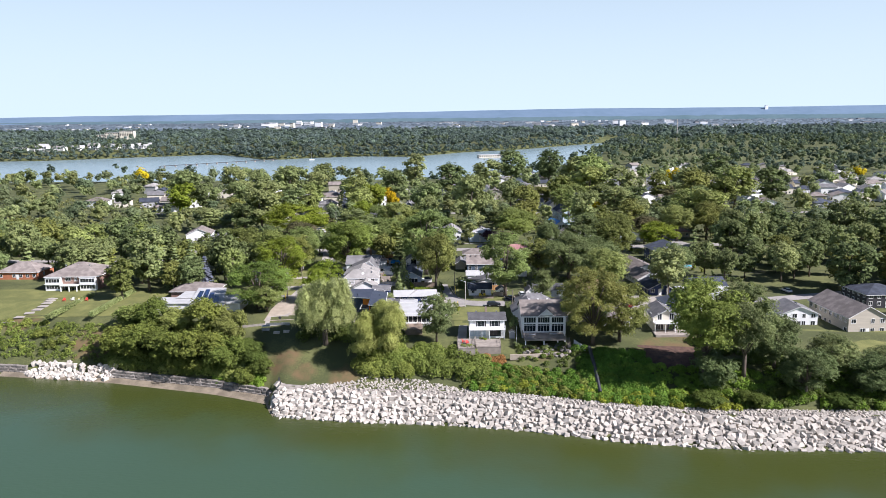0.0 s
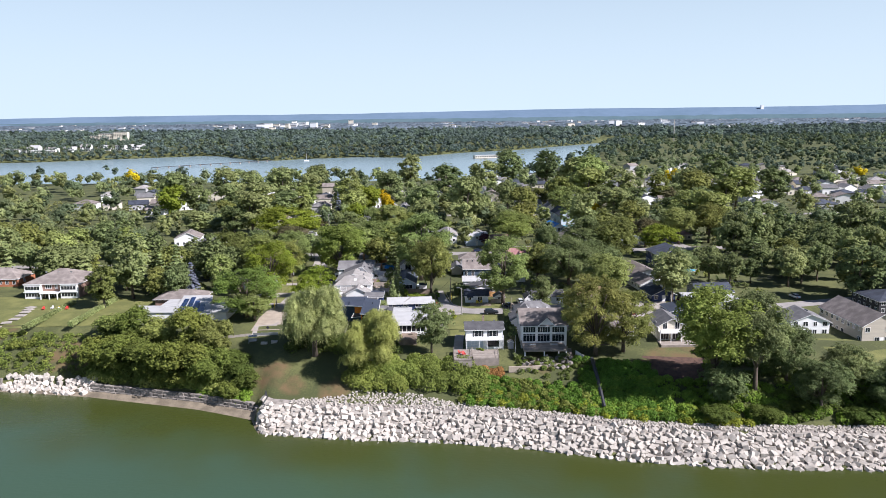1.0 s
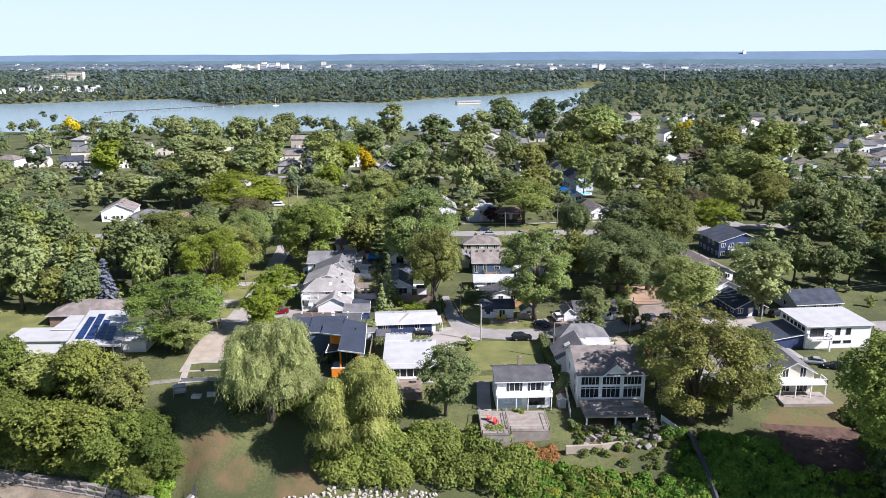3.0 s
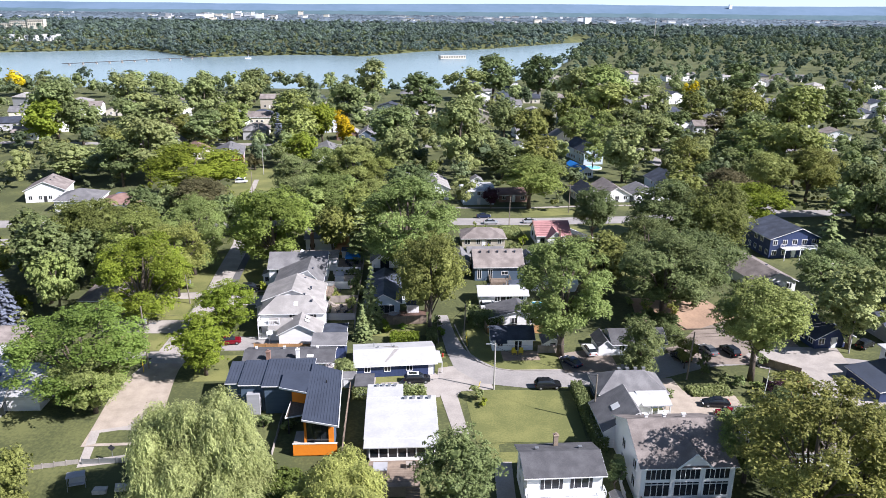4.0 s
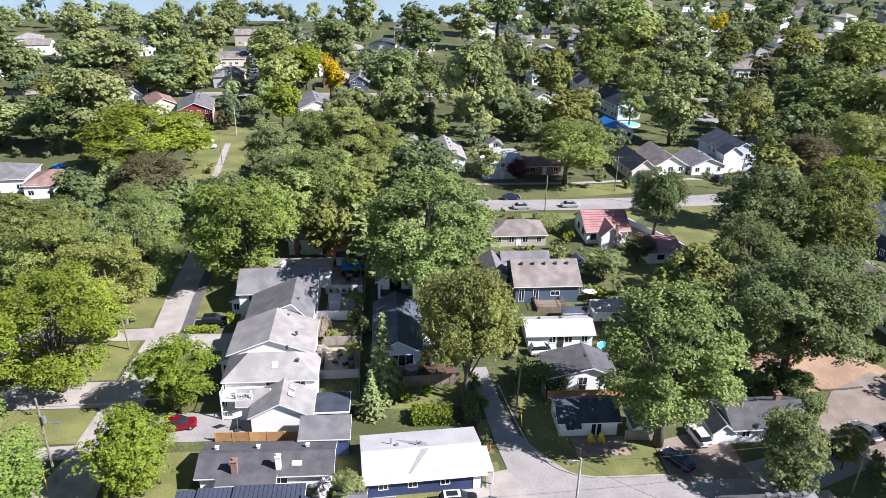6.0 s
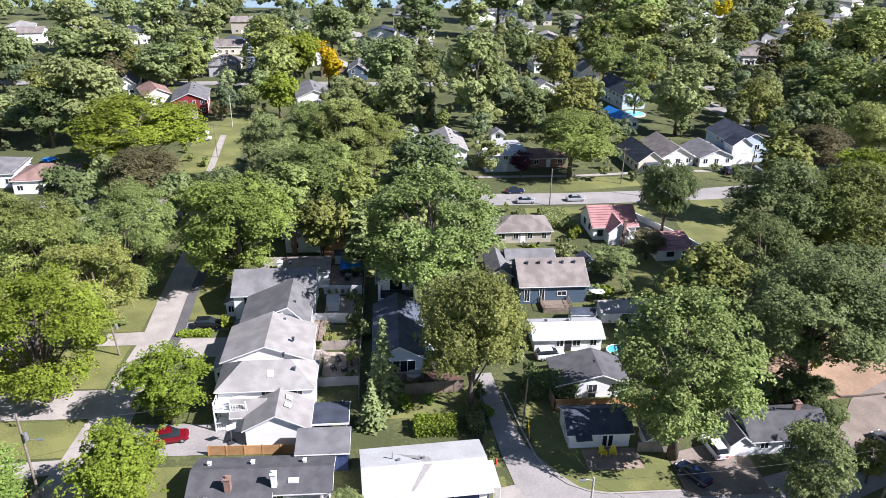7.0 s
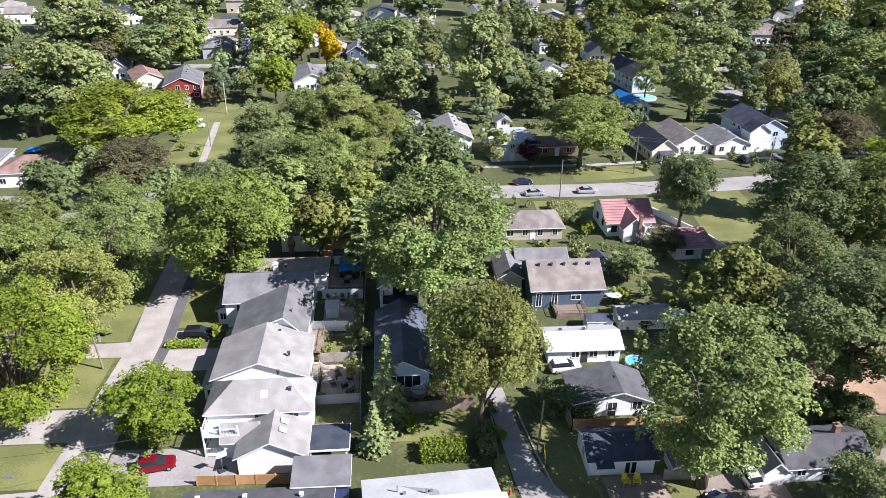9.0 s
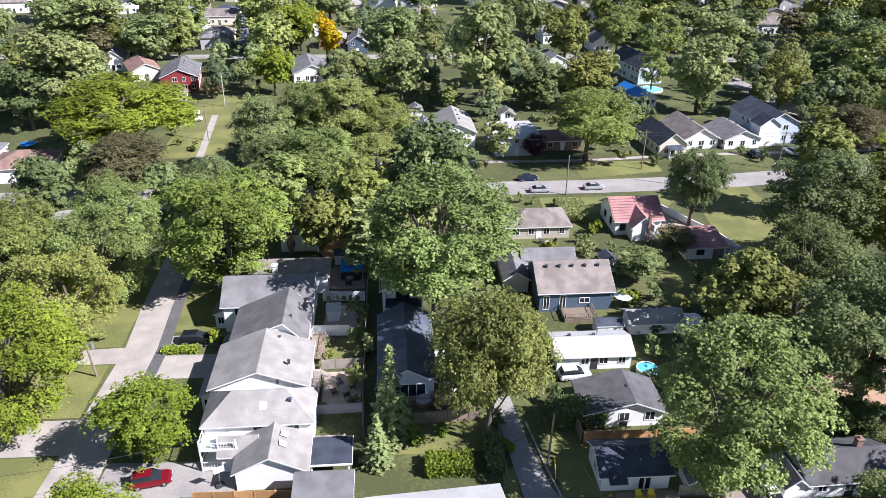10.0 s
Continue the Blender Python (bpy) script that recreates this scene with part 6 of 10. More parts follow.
def townhouse_row():
    # end unit with verandas and a low garage
    h, X, Y, b = row_house("white hip-roofed townhouse with wooden verandas", -39.6, 241.2, -27.2, 247.2, 6.9, "hip", 9.2, bay=False, seed=1)
    part("skylight", Builder().slab([(X(-33.2), Y(242.2), 5.75), (X(-32.4), Y(242.2), 5.75), (X(-32.4), Y(243.0), 6.3), (X(-33.2), Y(243.0), 6.3)], -0.05), M["fabric_white"], h)
    for z in (0.4, 3.2):
        part("veranda_floor", Builder().box(X(-39.8), Y(238.6), z - 0.2, X(-35.4), Y(241.18), z), M["trim"], h)
        rail(h, [(X(-39.75), Y(241.1)), (X(-39.75), Y(238.65)), (X(-35.5), Y(238.65))], z)
    for x in (-39.7, -37.6, -35.6):
        part("veranda_post", Builder().box(X(x) - 0.08, Y(238.6), -0.3, X(x) + 0.08, Y(238.76), 4.6), M["trim"], h)
    g, X, Y = open_house("garage", "white gabled garage wing with skylights", -35.4, 235.4, -27.2, 241, GROUND, 0.8)
    block(g, X(-35.2), Y(235.4), X(-27.4), Y(241), -0.3, 2.9, "gable_y", 4.9, "white", "shingle_pale", over=0.4)
    block(g, X(-37.3), Y(238.4), X(-33.4), Y(241), -0.3, 2.9, "gable_x", 4.3, "white", "shingle_pale", over=0.35)
    for y in (237.4, 239.0):
        part("skylight", Builder().slab([(X(-30.4), Y(y), 4.62), (X(-29.6), Y(y), 4.2), (X(-29.6), Y(y + 0.9), 4.2), (X(-30.4), Y(y + 0.9), 4.62)], -0.05), M["fabric_white"], g)
    c, X, Y = open_house("carport", "flat grey carport roof on white posts", -27.6, 236.2, -22.4, 240.6, GROUND, 0.8)
    part("roof", Builder().box(X(-27.3), Y(236.2), 2.35, X(-22.3), Y(240.8), 2.55), M["shingle_dark"], c)
    part("fascia", Builder().beam((X(-27.3), Y(236.18), 2.42), (X(-22.3), Y(236.18), 2.42), 0.06, 0.28).beam((X(-22.28), Y(236.2), 2.42), (X(-22.28), Y(240.8), 2.42), 0.06, 0.28), M["trim"], c)
    for x, y in ((-26.9, 236.5), (-22.7, 236.5), (-22.7, 240.4)):
        part("post", Builder().box(X(x) - 0.1, Y(y) - 0.1, 0, X(x) + 0.1, Y(y) + 0.1, 2.35), M["trim"], c)
    part("wall", Builder().box(X(-27), Y(240.5), 0, X(-22.5), Y(240.65), 2.3), M["white"], c)
    row_house("white townhouse with broad pale grey gable roof", -40.4, 248.4, -28.4, 257.6, 6.6, "gable_y", 8.9, 0.5, seed=3)
    row_house("white townhouse with steep grey gable roof", -39.6, 258.2, -29.6, 267.2, 6.6, "gable_y", 9.6, 0.72, "shingle_grey", seed=4)
    row_house("white townhouse with dark grey gable roof", -42.6, 267.9, -29.6, 277.2, 6.7, "gable_x", 9.0, 0.5, "shingle_grey", seed=5)
    f, X, Y = open_house("house", "low white building with flat brown roof", -41, 278.4, -27.6, 285, GROUND, 0.8)
    block(f, X(-40.6), Y(278.4), X(-28), Y(284.6), -0.3, 3.0, "flat", None, "white", "shingle_brown", over=0.3)
    chimney(f, X(-36.6), Y(280), 3.0, 4.6, "white", 0.8)
    k, X, Y = open_house("house", "white house with brown-grey roof and brick chimney", -38, 294, -30, 305, GROUND, 0.8)
    b = block(k, X(-37.6), Y(293.8), X(-30.4), Y(305), -0.3, 3.6, "gable_x", 5.4, "white", "shingle_grey", over=0.4)
    chimney(k, X(-35.8), Y(293.4), 0, 5.4, "brick", 0.9)
    row_windows(k, b, "S", 1.0, 1.2, seed=8)


def narrow_blue_house():
    h, X, Y = open_house("house", "narrow house with sky-tinted grey gable roof and deck", -19.6, 250.4, -11.8, 267, GROUND, 0.5)
    b = block(h, X(-19.2), Y(250.6), X(-12.2), Y(266.6), -0.3, 3.0, "gable_y", 4.9, "paleblue_wall", "shingle_sky_tint", over=0.45)
    window_unit(h, "S", b, 3.6, 0.3, 4.4, 1.9, panes=4, trim="trim")
    part("deck_floor", Builder().box(X(-18.6), Y(248.8), -0.3, X(-12.2), Y(250.5), 0.25), M["wood"], h)
    rail(h, [(X(-18.5), Y(250.4)), (X(-18.5), Y(248.9)), (X(-12.3), Y(248.9)), (X(-12.3), Y(250.4))], 0.25, 0.9, "wood", 0.3)
    k, X, Y = open_house("house", "white gabled house with rooftop balcony", -19.4, 268, -12.4, 279, GROUND, 0.5)
    b = block(k, X(-19), Y(270.6), X(-12.8), Y(279), -0.3, 5.2, "gable_y", 7.6, "white", "shingle_grey", over=0.4)
    block(k, X(-18.4), Y(268.0), X(-13.2), Y(270.58), -0.3, 3.1, "flat", None, "white", "shingle_dark", over=0.15)
    window_unit(k, "S", b, 3.1, 3.5, 1.9, 2.0, panes=2, trim="trim_dark")
    rail(k, [(X(-18.4), Y(270.5)), (X(-18.4), Y(268.0)), (X(-13.2), Y(268.0)), (X(-13.2), Y(270.5))], 3.4, 0.95, "trim_dark", 0.25)
    window_unit(k, "S", (X(-18.4), Y(268.0), X(-13.2), Y(270.5)), 2.6, 0.9, 3.4, 1.4, panes=4)


def slate_house():
    h, X, Y = open_house("house", "slate blue house with brown-grey roof and white windows", 5.4, 270.6, 17.4, 281, GROUND, 0.5)
    b = block(h, X(5.6), Y(270.8), X(17.2), Y(281), -0.3, 3.7, "gable_x", 6.4, "blue_wall", "shingle_brown", over=0.4, skew=0.5)
    for u in (1.1, 3.7):
        window_unit(h, "S", b, u, 0.5, 0.85, 2.3, panes=2)
    window_unit(h, "S", b, 7.2, 1.5, 1.5, 0.8, panes=2)
    for i in range(5):
        vent(h, X(7.2 + i * 2.1), Y(274.8), 6.0, "shingle_dark", 0.32)
    part("deck", Builder().box(X(9.0), Y(267.4), -0.2, X(14.0), Y(270.76), 0.6), M["wood"], h)
    rail(h, [(X(9.1), Y(270.6)), (X(9.1), Y(267.5)), (X(13.9), Y(267.5)), (X(13.9), Y(270.6))], 0.6, 0.9, "wood", 0.3)
    h2, X, Y = open_house("house", "low grey-roofed outbuilding behind the slate house", 0.6, 276, 5, 290, GROUND, 0)
    block(h2, X(1.0), Y(277), X(5), Y(286), -0.3, 2.6, "gable_y", 3.9, "beige", "shingle_grey", over=0.3)
    block(h2, X(5.0), Y(282.4), X(14), Y(288), -0.3, 2.6, "gable_x", 4.0, "beige", "shingle_grey", over=0.3)


def pink_roof_house():
    h, X, Y = open_house("house", "white house with pink-red tiled roof", 25, 294.8, 35, 307, GROUND, 2)
    b = block(h, X(25.2), Y(297.5), X(34.2), Y(307), -0.3, 3.3, "gable_x", 6.0, "white", "roof_tile", over=0.5)
    for k in range(1, 9):
        t = k / 9
        part("tile_course", Builder().beam((X(24.75), Y(297.05) + 5.2 * t, 3.08 + 2.98 * t), (X(34.65), Y(297.05) + 5.2 * t, 3.08 + 2.98 * t), 0.16, 0.07), M["roof_tile"], h)
    block(h, X(27.6), Y(294.8), X(31.8), Y(300), -0.3, 3.1, "gable_y", 5.0, "white", "roof_tile", over=0.4)
    chimney(h, X(30.6), Y(294.55), 0, 5.5, "brick", 0.55)
    for u in (1.4,):
        window_unit(h, "S", b, u, 1.0, 1.0, 1.2, trim="trim_dark")
    window_unit(h, "W", b, 3, 1.2, 1.0, 1.2, trim="trim_dark")
    window_unit(h, "W", b, 6.5, 1.2, 1.0, 1.2, trim="trim_dark")
    part("rake_cap", Builder().beam((X(24.6), Y(297), 3.2), (X(24.6), Y(302.2), 6.1), 0.3, 0.25), M["shingle_rust"], h)
    g, X, Y = open_house("garage", "white garage with low pink-red tiled roof", 35, 286.8, 43.6, 293.6, GROUND, 2, "garage")
    b = block(g, X(35.2), Y(286.8), X(42.6), Y(293.4), -0.3, 2.5, "shed", 3.3, "white", "roof_tile", over=0.4)
    for k in range(1, 8):
        t = k / 8
        part("tile_course", Builder().beam((X(34.8), Y(286.4) + 7.4 * t, 2.47 + 0.9 * t), (X(43.0), Y(286.4) + 7.4 * t, 2.47 + 0.9 * t), 0.16, 0.07), M["roof_tile"], g)
    window_unit(g, "S", b, 2.6, 1.0, 1.3, 0.9, trim="trim_dark")
    part("door", Builder().box(X(40.2), Y(286.8) - 0.06, 0, X(42.2), Y(286.8) + 0.02, 2.1), M["wood_grey"], g)
    for k, x in enumerate((44.0, 45.9)):
        sh = thing("garden_shed", "small pale plastic garden shed beside the garage", "shed", (x, 287.0 - 0.4 * k, GROUND), 4, "garden sheds")
        block(sh, -0.85, -0.9, 0.85, 0.9, -0.1, 1.7, "gable_y", 2.15, "beige", "shingle_pale", over=0.08)
        part("door", Builder().box(-0.6, -0.95, 0.05, 0.6, -0.88, 1.6), M["trim"], sh)
    pg = thing("pergola", "weathered wooden pergola beside the tiled house", "pergola", (32.6, 292.2, GROUND), 4)
    for k in range(7):
        part("beam", Builder().box(-2.7 + k * 0.9, -1.7, 2.2, -2.6 + k * 0.9, 1.7, 2.36), M["wood_grey"], pg)
    for sx in (-2.6, 2.6):
        for sy in (-1.5, 1.5):
            part("post", Builder().box(sx - 0.07, sy - 0.07, -0.1, sx + 0.07, sy + 0.07, 2.2), M["wood_grey"], pg)
    # low wall round the flat terrace
    for a, c in (((36, 312), (44.6, 294.5)), ((44.6, 294.5), (47.5, 284))):
        wb = Builder().beam((*a, GROUND + 0.7), (*c, GROUND + 0.7), 0.25, 1.4)
        solid("garden_wall", wb, M["white"], "low white garden wall round a terrace", "wall", "garden walls")
    solid("terrace", patch([(34.6, 298), (43.5, 297), (37, 311), (34.6, 311)], 0.08), M["gravel"], "flat paved terrace behind the tiled house", "terrace", kind="structure")


def solar_house():
    z = GROUND
    h, X, Y = open_house("house", "low white flat-roofed house with solar panels", -100, 210, -73, 231, z, 0)
    w = Builder().prism([(X(-84), Y(212.6)), (X(-75), Y(211.4)), (X(-79.9), Y(226)), (X(-86), Y(226))], -1.5, 3.0)
    part("wall", w, M["white"], h)
    top = [(X(-85.6), Y(210.6), 3.1), (X(-73.4), Y(209.2), 3.1), (X(-78.6), Y(228.6), 4.3), (X(-88.2), Y(228.6), 4.3)]
    rf = part("roof", Builder().slab(top, 0.35), M["roof_white"], h)
    A, B, C, D = (Vector(p) for p in top)
    for c, n in enumerate((7, 8, 6, 4)):
        for r in range(n):
            u0, u1, v0, v1 = 0.12 + c * 0.185, 0.12 + c * 0.185 + 0.148, 0.13 + r * 0.092, 0.13 + r * 0.092 + 0.086
            q = [A.lerp(B, u).lerp(D.lerp(C, u), v) + Vector((0, 0, 0.2)) for u, v in ((u0, v0), (u1, v0), (u1, v1), (u0, v1))]
            part("solar_panel", Builder().slab([tuple(p) for p in q], 0.05), M["solar"], rf)
    for a0, a1, y0, y1, e in ((-100, -86.4, 213.6, 221, 2.5), (-92.4, -85.2, 219.5, 228, 2.9), (-79, -69.6, 213, 224, 2.6)):
        block(h, X(a0), Y(y0), X(a1), Y(y1), -1.0, e, "flat", None, "white", "roof_white", over=0.35)
    for i in range(5):
        x = X(-83.4 + i * 1.9)
        part("window", Builder().box(x, Y(211.3), 0.3, x + 1.5, Y(212.3), 2.6), M["glass"], h)
        part("mullion", Builder().box(x - 0.22, Y(211.2), -1, x - 0.02, Y(211.6), 2.8), M["trim"], h)
    k, X, Y = open_house("house", "low house with brown hip roof", -100, 229.5, -82, 240, z, 0)
    block(k, X(-98.6), Y(229.8), X(-83), Y(240), -0.3, 3.0, "hip", 5.0, "brick", "shingle_brown", over=0.6)


def brick_house():
    z0 = 1.2
    h, X, Y = open_house("house", "large two-storey brown brick house with white bays", -151, 243, -131, 262, z0, 1.5)
    e = 6.2
    b = block(h, X(-150.6), Y(244), X(-131.4), Y(261), -0.6, e, "hip", e + 3.6, "brick", "shingle_brown", over=0.6)
    for x0, x1 in ((-150.2, -144.6), (-137.6, -131.8)):
        bay = block(h, X(x0), Y(242.6), X(x1), Y(244.2), -0.6, e - 0.5, "flat", None, "white", "roof_white", over=0.15)
        for z in (-0.1, 1.6, 4.0):
            window_unit(h, "S", bay, (x1 - x0) / 2, z, (x1 - x0) - 0.7, 1.3 if z > 0 else 0.8, panes=5)
        part("ledge", Builder().box(X(x0) - 0.3, Y(242.2), 3.2, X(x1) + 0.3, Y(242.7), 3.4), M["trim"], h)
    for u in (8.2, 11.0):
        window_unit(h, "S", b, u, 4.2, 2.0 if u < 9 else 0.8, 1.3, panes=3)
    part("porch_roof", Builder().box(X(-144.4), Y(241), 2.9, X(-137.8), Y(243.98), 3.15), M["trim"], h)
    for x in (-144, -141, -138.2):
        part("porch_post", Builder().box(X(x) - 0.15, Y(241.1), 0, X(x) + 0.15, Y(241.4), 2.9), M["trim"], h)
    window_unit(h, "S", b, 9.6, 0.6, 5.6, 2.0, panes=5, name="patio_door")
    for i in range(6):
        part("step", Builder().box(X(-144.2), Y(239.2) + 0.3 * i, -0.6, X(-139), Y(239.5) + 0.3 * i, -0.5 + 0.15 * (i + 1)), M["concrete"], h)
    for x in (-146, -141.5, -137):
        vent(h, X(x), Y(250.5), e + 2.6, "metal", 0.4)
    simple_house("orange brick house with brown roof among trees", -180, 262, -164, 274, 5.2, "hip", 8.2, "brick_orange", "shingle_brown", seed=4)


def east_side():
    z0 = land(63, 190)
    h, X, Y = open_house("house", "cream two-storey house with white lakeside porch", 58.6, 189.8, 66.4, 200.5, z0, 0)
    e = 6.3 - z0
    b = block(h, X(58.8), Y(190), X(66.2), Y(200.5), -0.6, e, "gable_y", e + 2.0, "cream", "shingle_grey", over=0.5)
    for u in (1.8, 5.2):
        window_unit(h, "S", b, u, 3.2, 1.1, 1.9, panes=2)
        window_unit(h, "S", b, u, 0.2, 2.2, 1.9, panes=3)
    part("balcony_floor", Builder().box(X(58.6), Y(187.4), 2.6, X(67.6), Y(189.98), 2.78), M["trim"], h)
    rail(h, [(X(58.7), Y(189.9)), (X(58.7), Y(187.5)), (X(67.5), Y(187.5)), (X(67.5), Y(189.9))], 2.78)
    for x in (58.75, 61.7, 64.6, 67.4):
        part("post", Builder().box(X(x) - 0.08, Y(187.5), -0.6, X(x) + 0.08, Y(187.66), 2.6), M["trim"], h)
    part("terrace_floor", Builder().box(X(58.4), Y(185), -1.6, X(67.8), Y(189.98), 0.02), M["wood_grey"], h)
    for u in (3, 7):
        window_unit(h, "W", b, u, 3.3, 1.0, 1.2)
    # modern white house with flat roof
    m, X, Y = open_house("house", "modern white flat-roofed house with dark side wing", 68, 211, 90, 223, GROUND, 3)
    b = block(m, X(75.2), Y(211.4), X(90), Y(222.6), -0.3, 5.2, "flat", None, "white", "roof_white", over=0.5)
    for i in range(6):
        window_unit(m, "W", b, 1.4 + i * 1.6, 3.9, 0.9, 0.7, panes=1, trim="trim_dark")
    window_unit(m, "S", b, 2.4, 3.0, 3.0, 1.7, panes=2, trim="trim_dark")
    for u in (7.2, 9.6):
        window_unit(m, "S", b, u, 1.2, 1.6, 0.5, panes=1, trim="trim_dark")
        window_unit(m, "S", b, u, 3.2, 0.9, 1.4, panes=1, trim="trim_dark")
    part("balcony_floor", Builder().box(X(75.3), Y(209.4), 2.55, X(80), Y(211.38), 2.75), M["trim"], m)
    rail(m, [(X(75.4), Y(211.3)), (X(75.4), Y(209.5)), (X(79.9), Y(209.5)), (X(79.9), Y(211.3))], 2.75, 0.9, "trim_dark", 0.6)
    part("post", Builder().box(X(79.6), Y(209.5), -0.2, X(79.9), Y(209.8), 2.55), M["trim"], m)
    block(m, X(68.2), Y(212), X(75.1), Y(221), -0.3, 2.3, "shed_x", 3.4, "navy_wall", "roof_metal", over=0.4)
    simple_house("low dark-roofed house with white gable", 67.6, 232.4, 75.8, 243, 4.5, "gable_y", 6.4, "navy_wall", "shingle_dark", 8, seed=1)
    simple_house("low house with grey-brown gable roof", 67.4, 247.6, 75.8, 259.8, 4.6, "gable_y", 6.6, "white", "shingle_brown", 8, seed=2)
    simple_house("long low house with brown gable roof", 69, 261.6, 79, 279.6, 4.9, "gable_y", 7.0, "white", "shingle_brown", 8, seed=3)
    hh = simple_house("navy two-storey house with white balcony", 84.4, 286.6, 98.4, 300, 7.6, "gable_y", 10.2, "navy_wall", "shingle_dark", 6, seed=5, skew=0.6)
    rail(hh, [(-4, -6.9), (-4, -9), (5, -9), (5, -6.9)], 3.1)
    part("balcony_floor", Builder().box(-4.1, -9.1, 2.9, 5.1, -6.85, 3.1), M["trim"], hh)
    for x in (-3.9, 0.5, 4.9):
        part("post", Builder().box(x - 0.09, -9, 0, x + 0.09, -8.82, 2.9), M["trim"], hh)
    simple_house("white house with grey roof and sunroom", 98, 195, 109, 205, 5.6, "gable_y", 7.8, "white", "shingle_grey", 0, z0=1.0, seed=6)
    simple_house("large beige house with brown gable roof", 113.5, 188, 125, 209, 6.4, "gable_y", 9.6, "beige", "shingle_brown", 4, z0=0.8, seed=7, storeys=2)
    simple_house("dark brown house with flat dark roof", 133, 214, 147, 228, 6.6, "hip", 8.6, "trim_dark", "shingle_dark", 4, seed=8)
    simple_house("grey house with dark gable roof among trees", 84, 234, 96, 244, 4.8, "gable_x", 7.0, "grey_wall", "shingle_dark", 6, seed=9)


def lane_cottages():
    h = simple_house("white bungalow with pale roof and long front wall", 5.3, 255.4, 15.8, 261, 4.6, "gable_x", 5.7, "white", "roof_white", 0, seed=11, wins="SW")
    pipe(h, 1.0, 0.6, 3.6, 0.8)
    simple_house("low cottage with grey-brown roof and white gable", 6.4, 243.4, 16.2, 249.6, 4.5, "gable_y", 6.0, "white", "shingle_slate", 0, seed=12, skew=0.62)
    simple_house("white garage with pale roof", 18.2, 263.6, 26, 267.4, 4.3, "gable_x", 5.3, "white", "shingle_pale", 0, seed=13, name="garage", category="garage")
    simple_house("beige bungalow with brown-grey hip roof", 4.4, 296.6, 16.2, 304.6, 4.8, "hip", 6.6, "beige", "shingle_brown", 1, seed=14)
    h = simple_house("white cottage with grey roof under the trees", 28.2, 230.5, 38.2, 236.7, 4.6, "gable_x", 6.2, "white", "shingle_slate", 2, seed=15, chim=True)
    block(h, -7.8, -3.2, -5.0, 2.0, -0.3, 2.1, "gable_y", 3.3, "white", "shingle_slate", over=0.25)
    simple_house("small white garage beside the big tree", 15.4, 231.6, 18.6, 235, 4.4, "gable_y", 5.4, "white", "shingle_grey", 0, seed=16, name="garage", category="garage", wins="")
    s = thing("garden_shed", "small dark garden shed with arched roof", "shed", (20.5, 284.6, GROUND), 10)
    block(s, -1.3, -1.6, 1.3, 1.6, -0.2, 2.0, "gable_y", 2.9, "grey_wall", "shingle_dark", over=0.15)
    part("door", Builder().box(-0.8, -1.66, 0, 0.8, -1.58, 1.8), M["trim"], s)


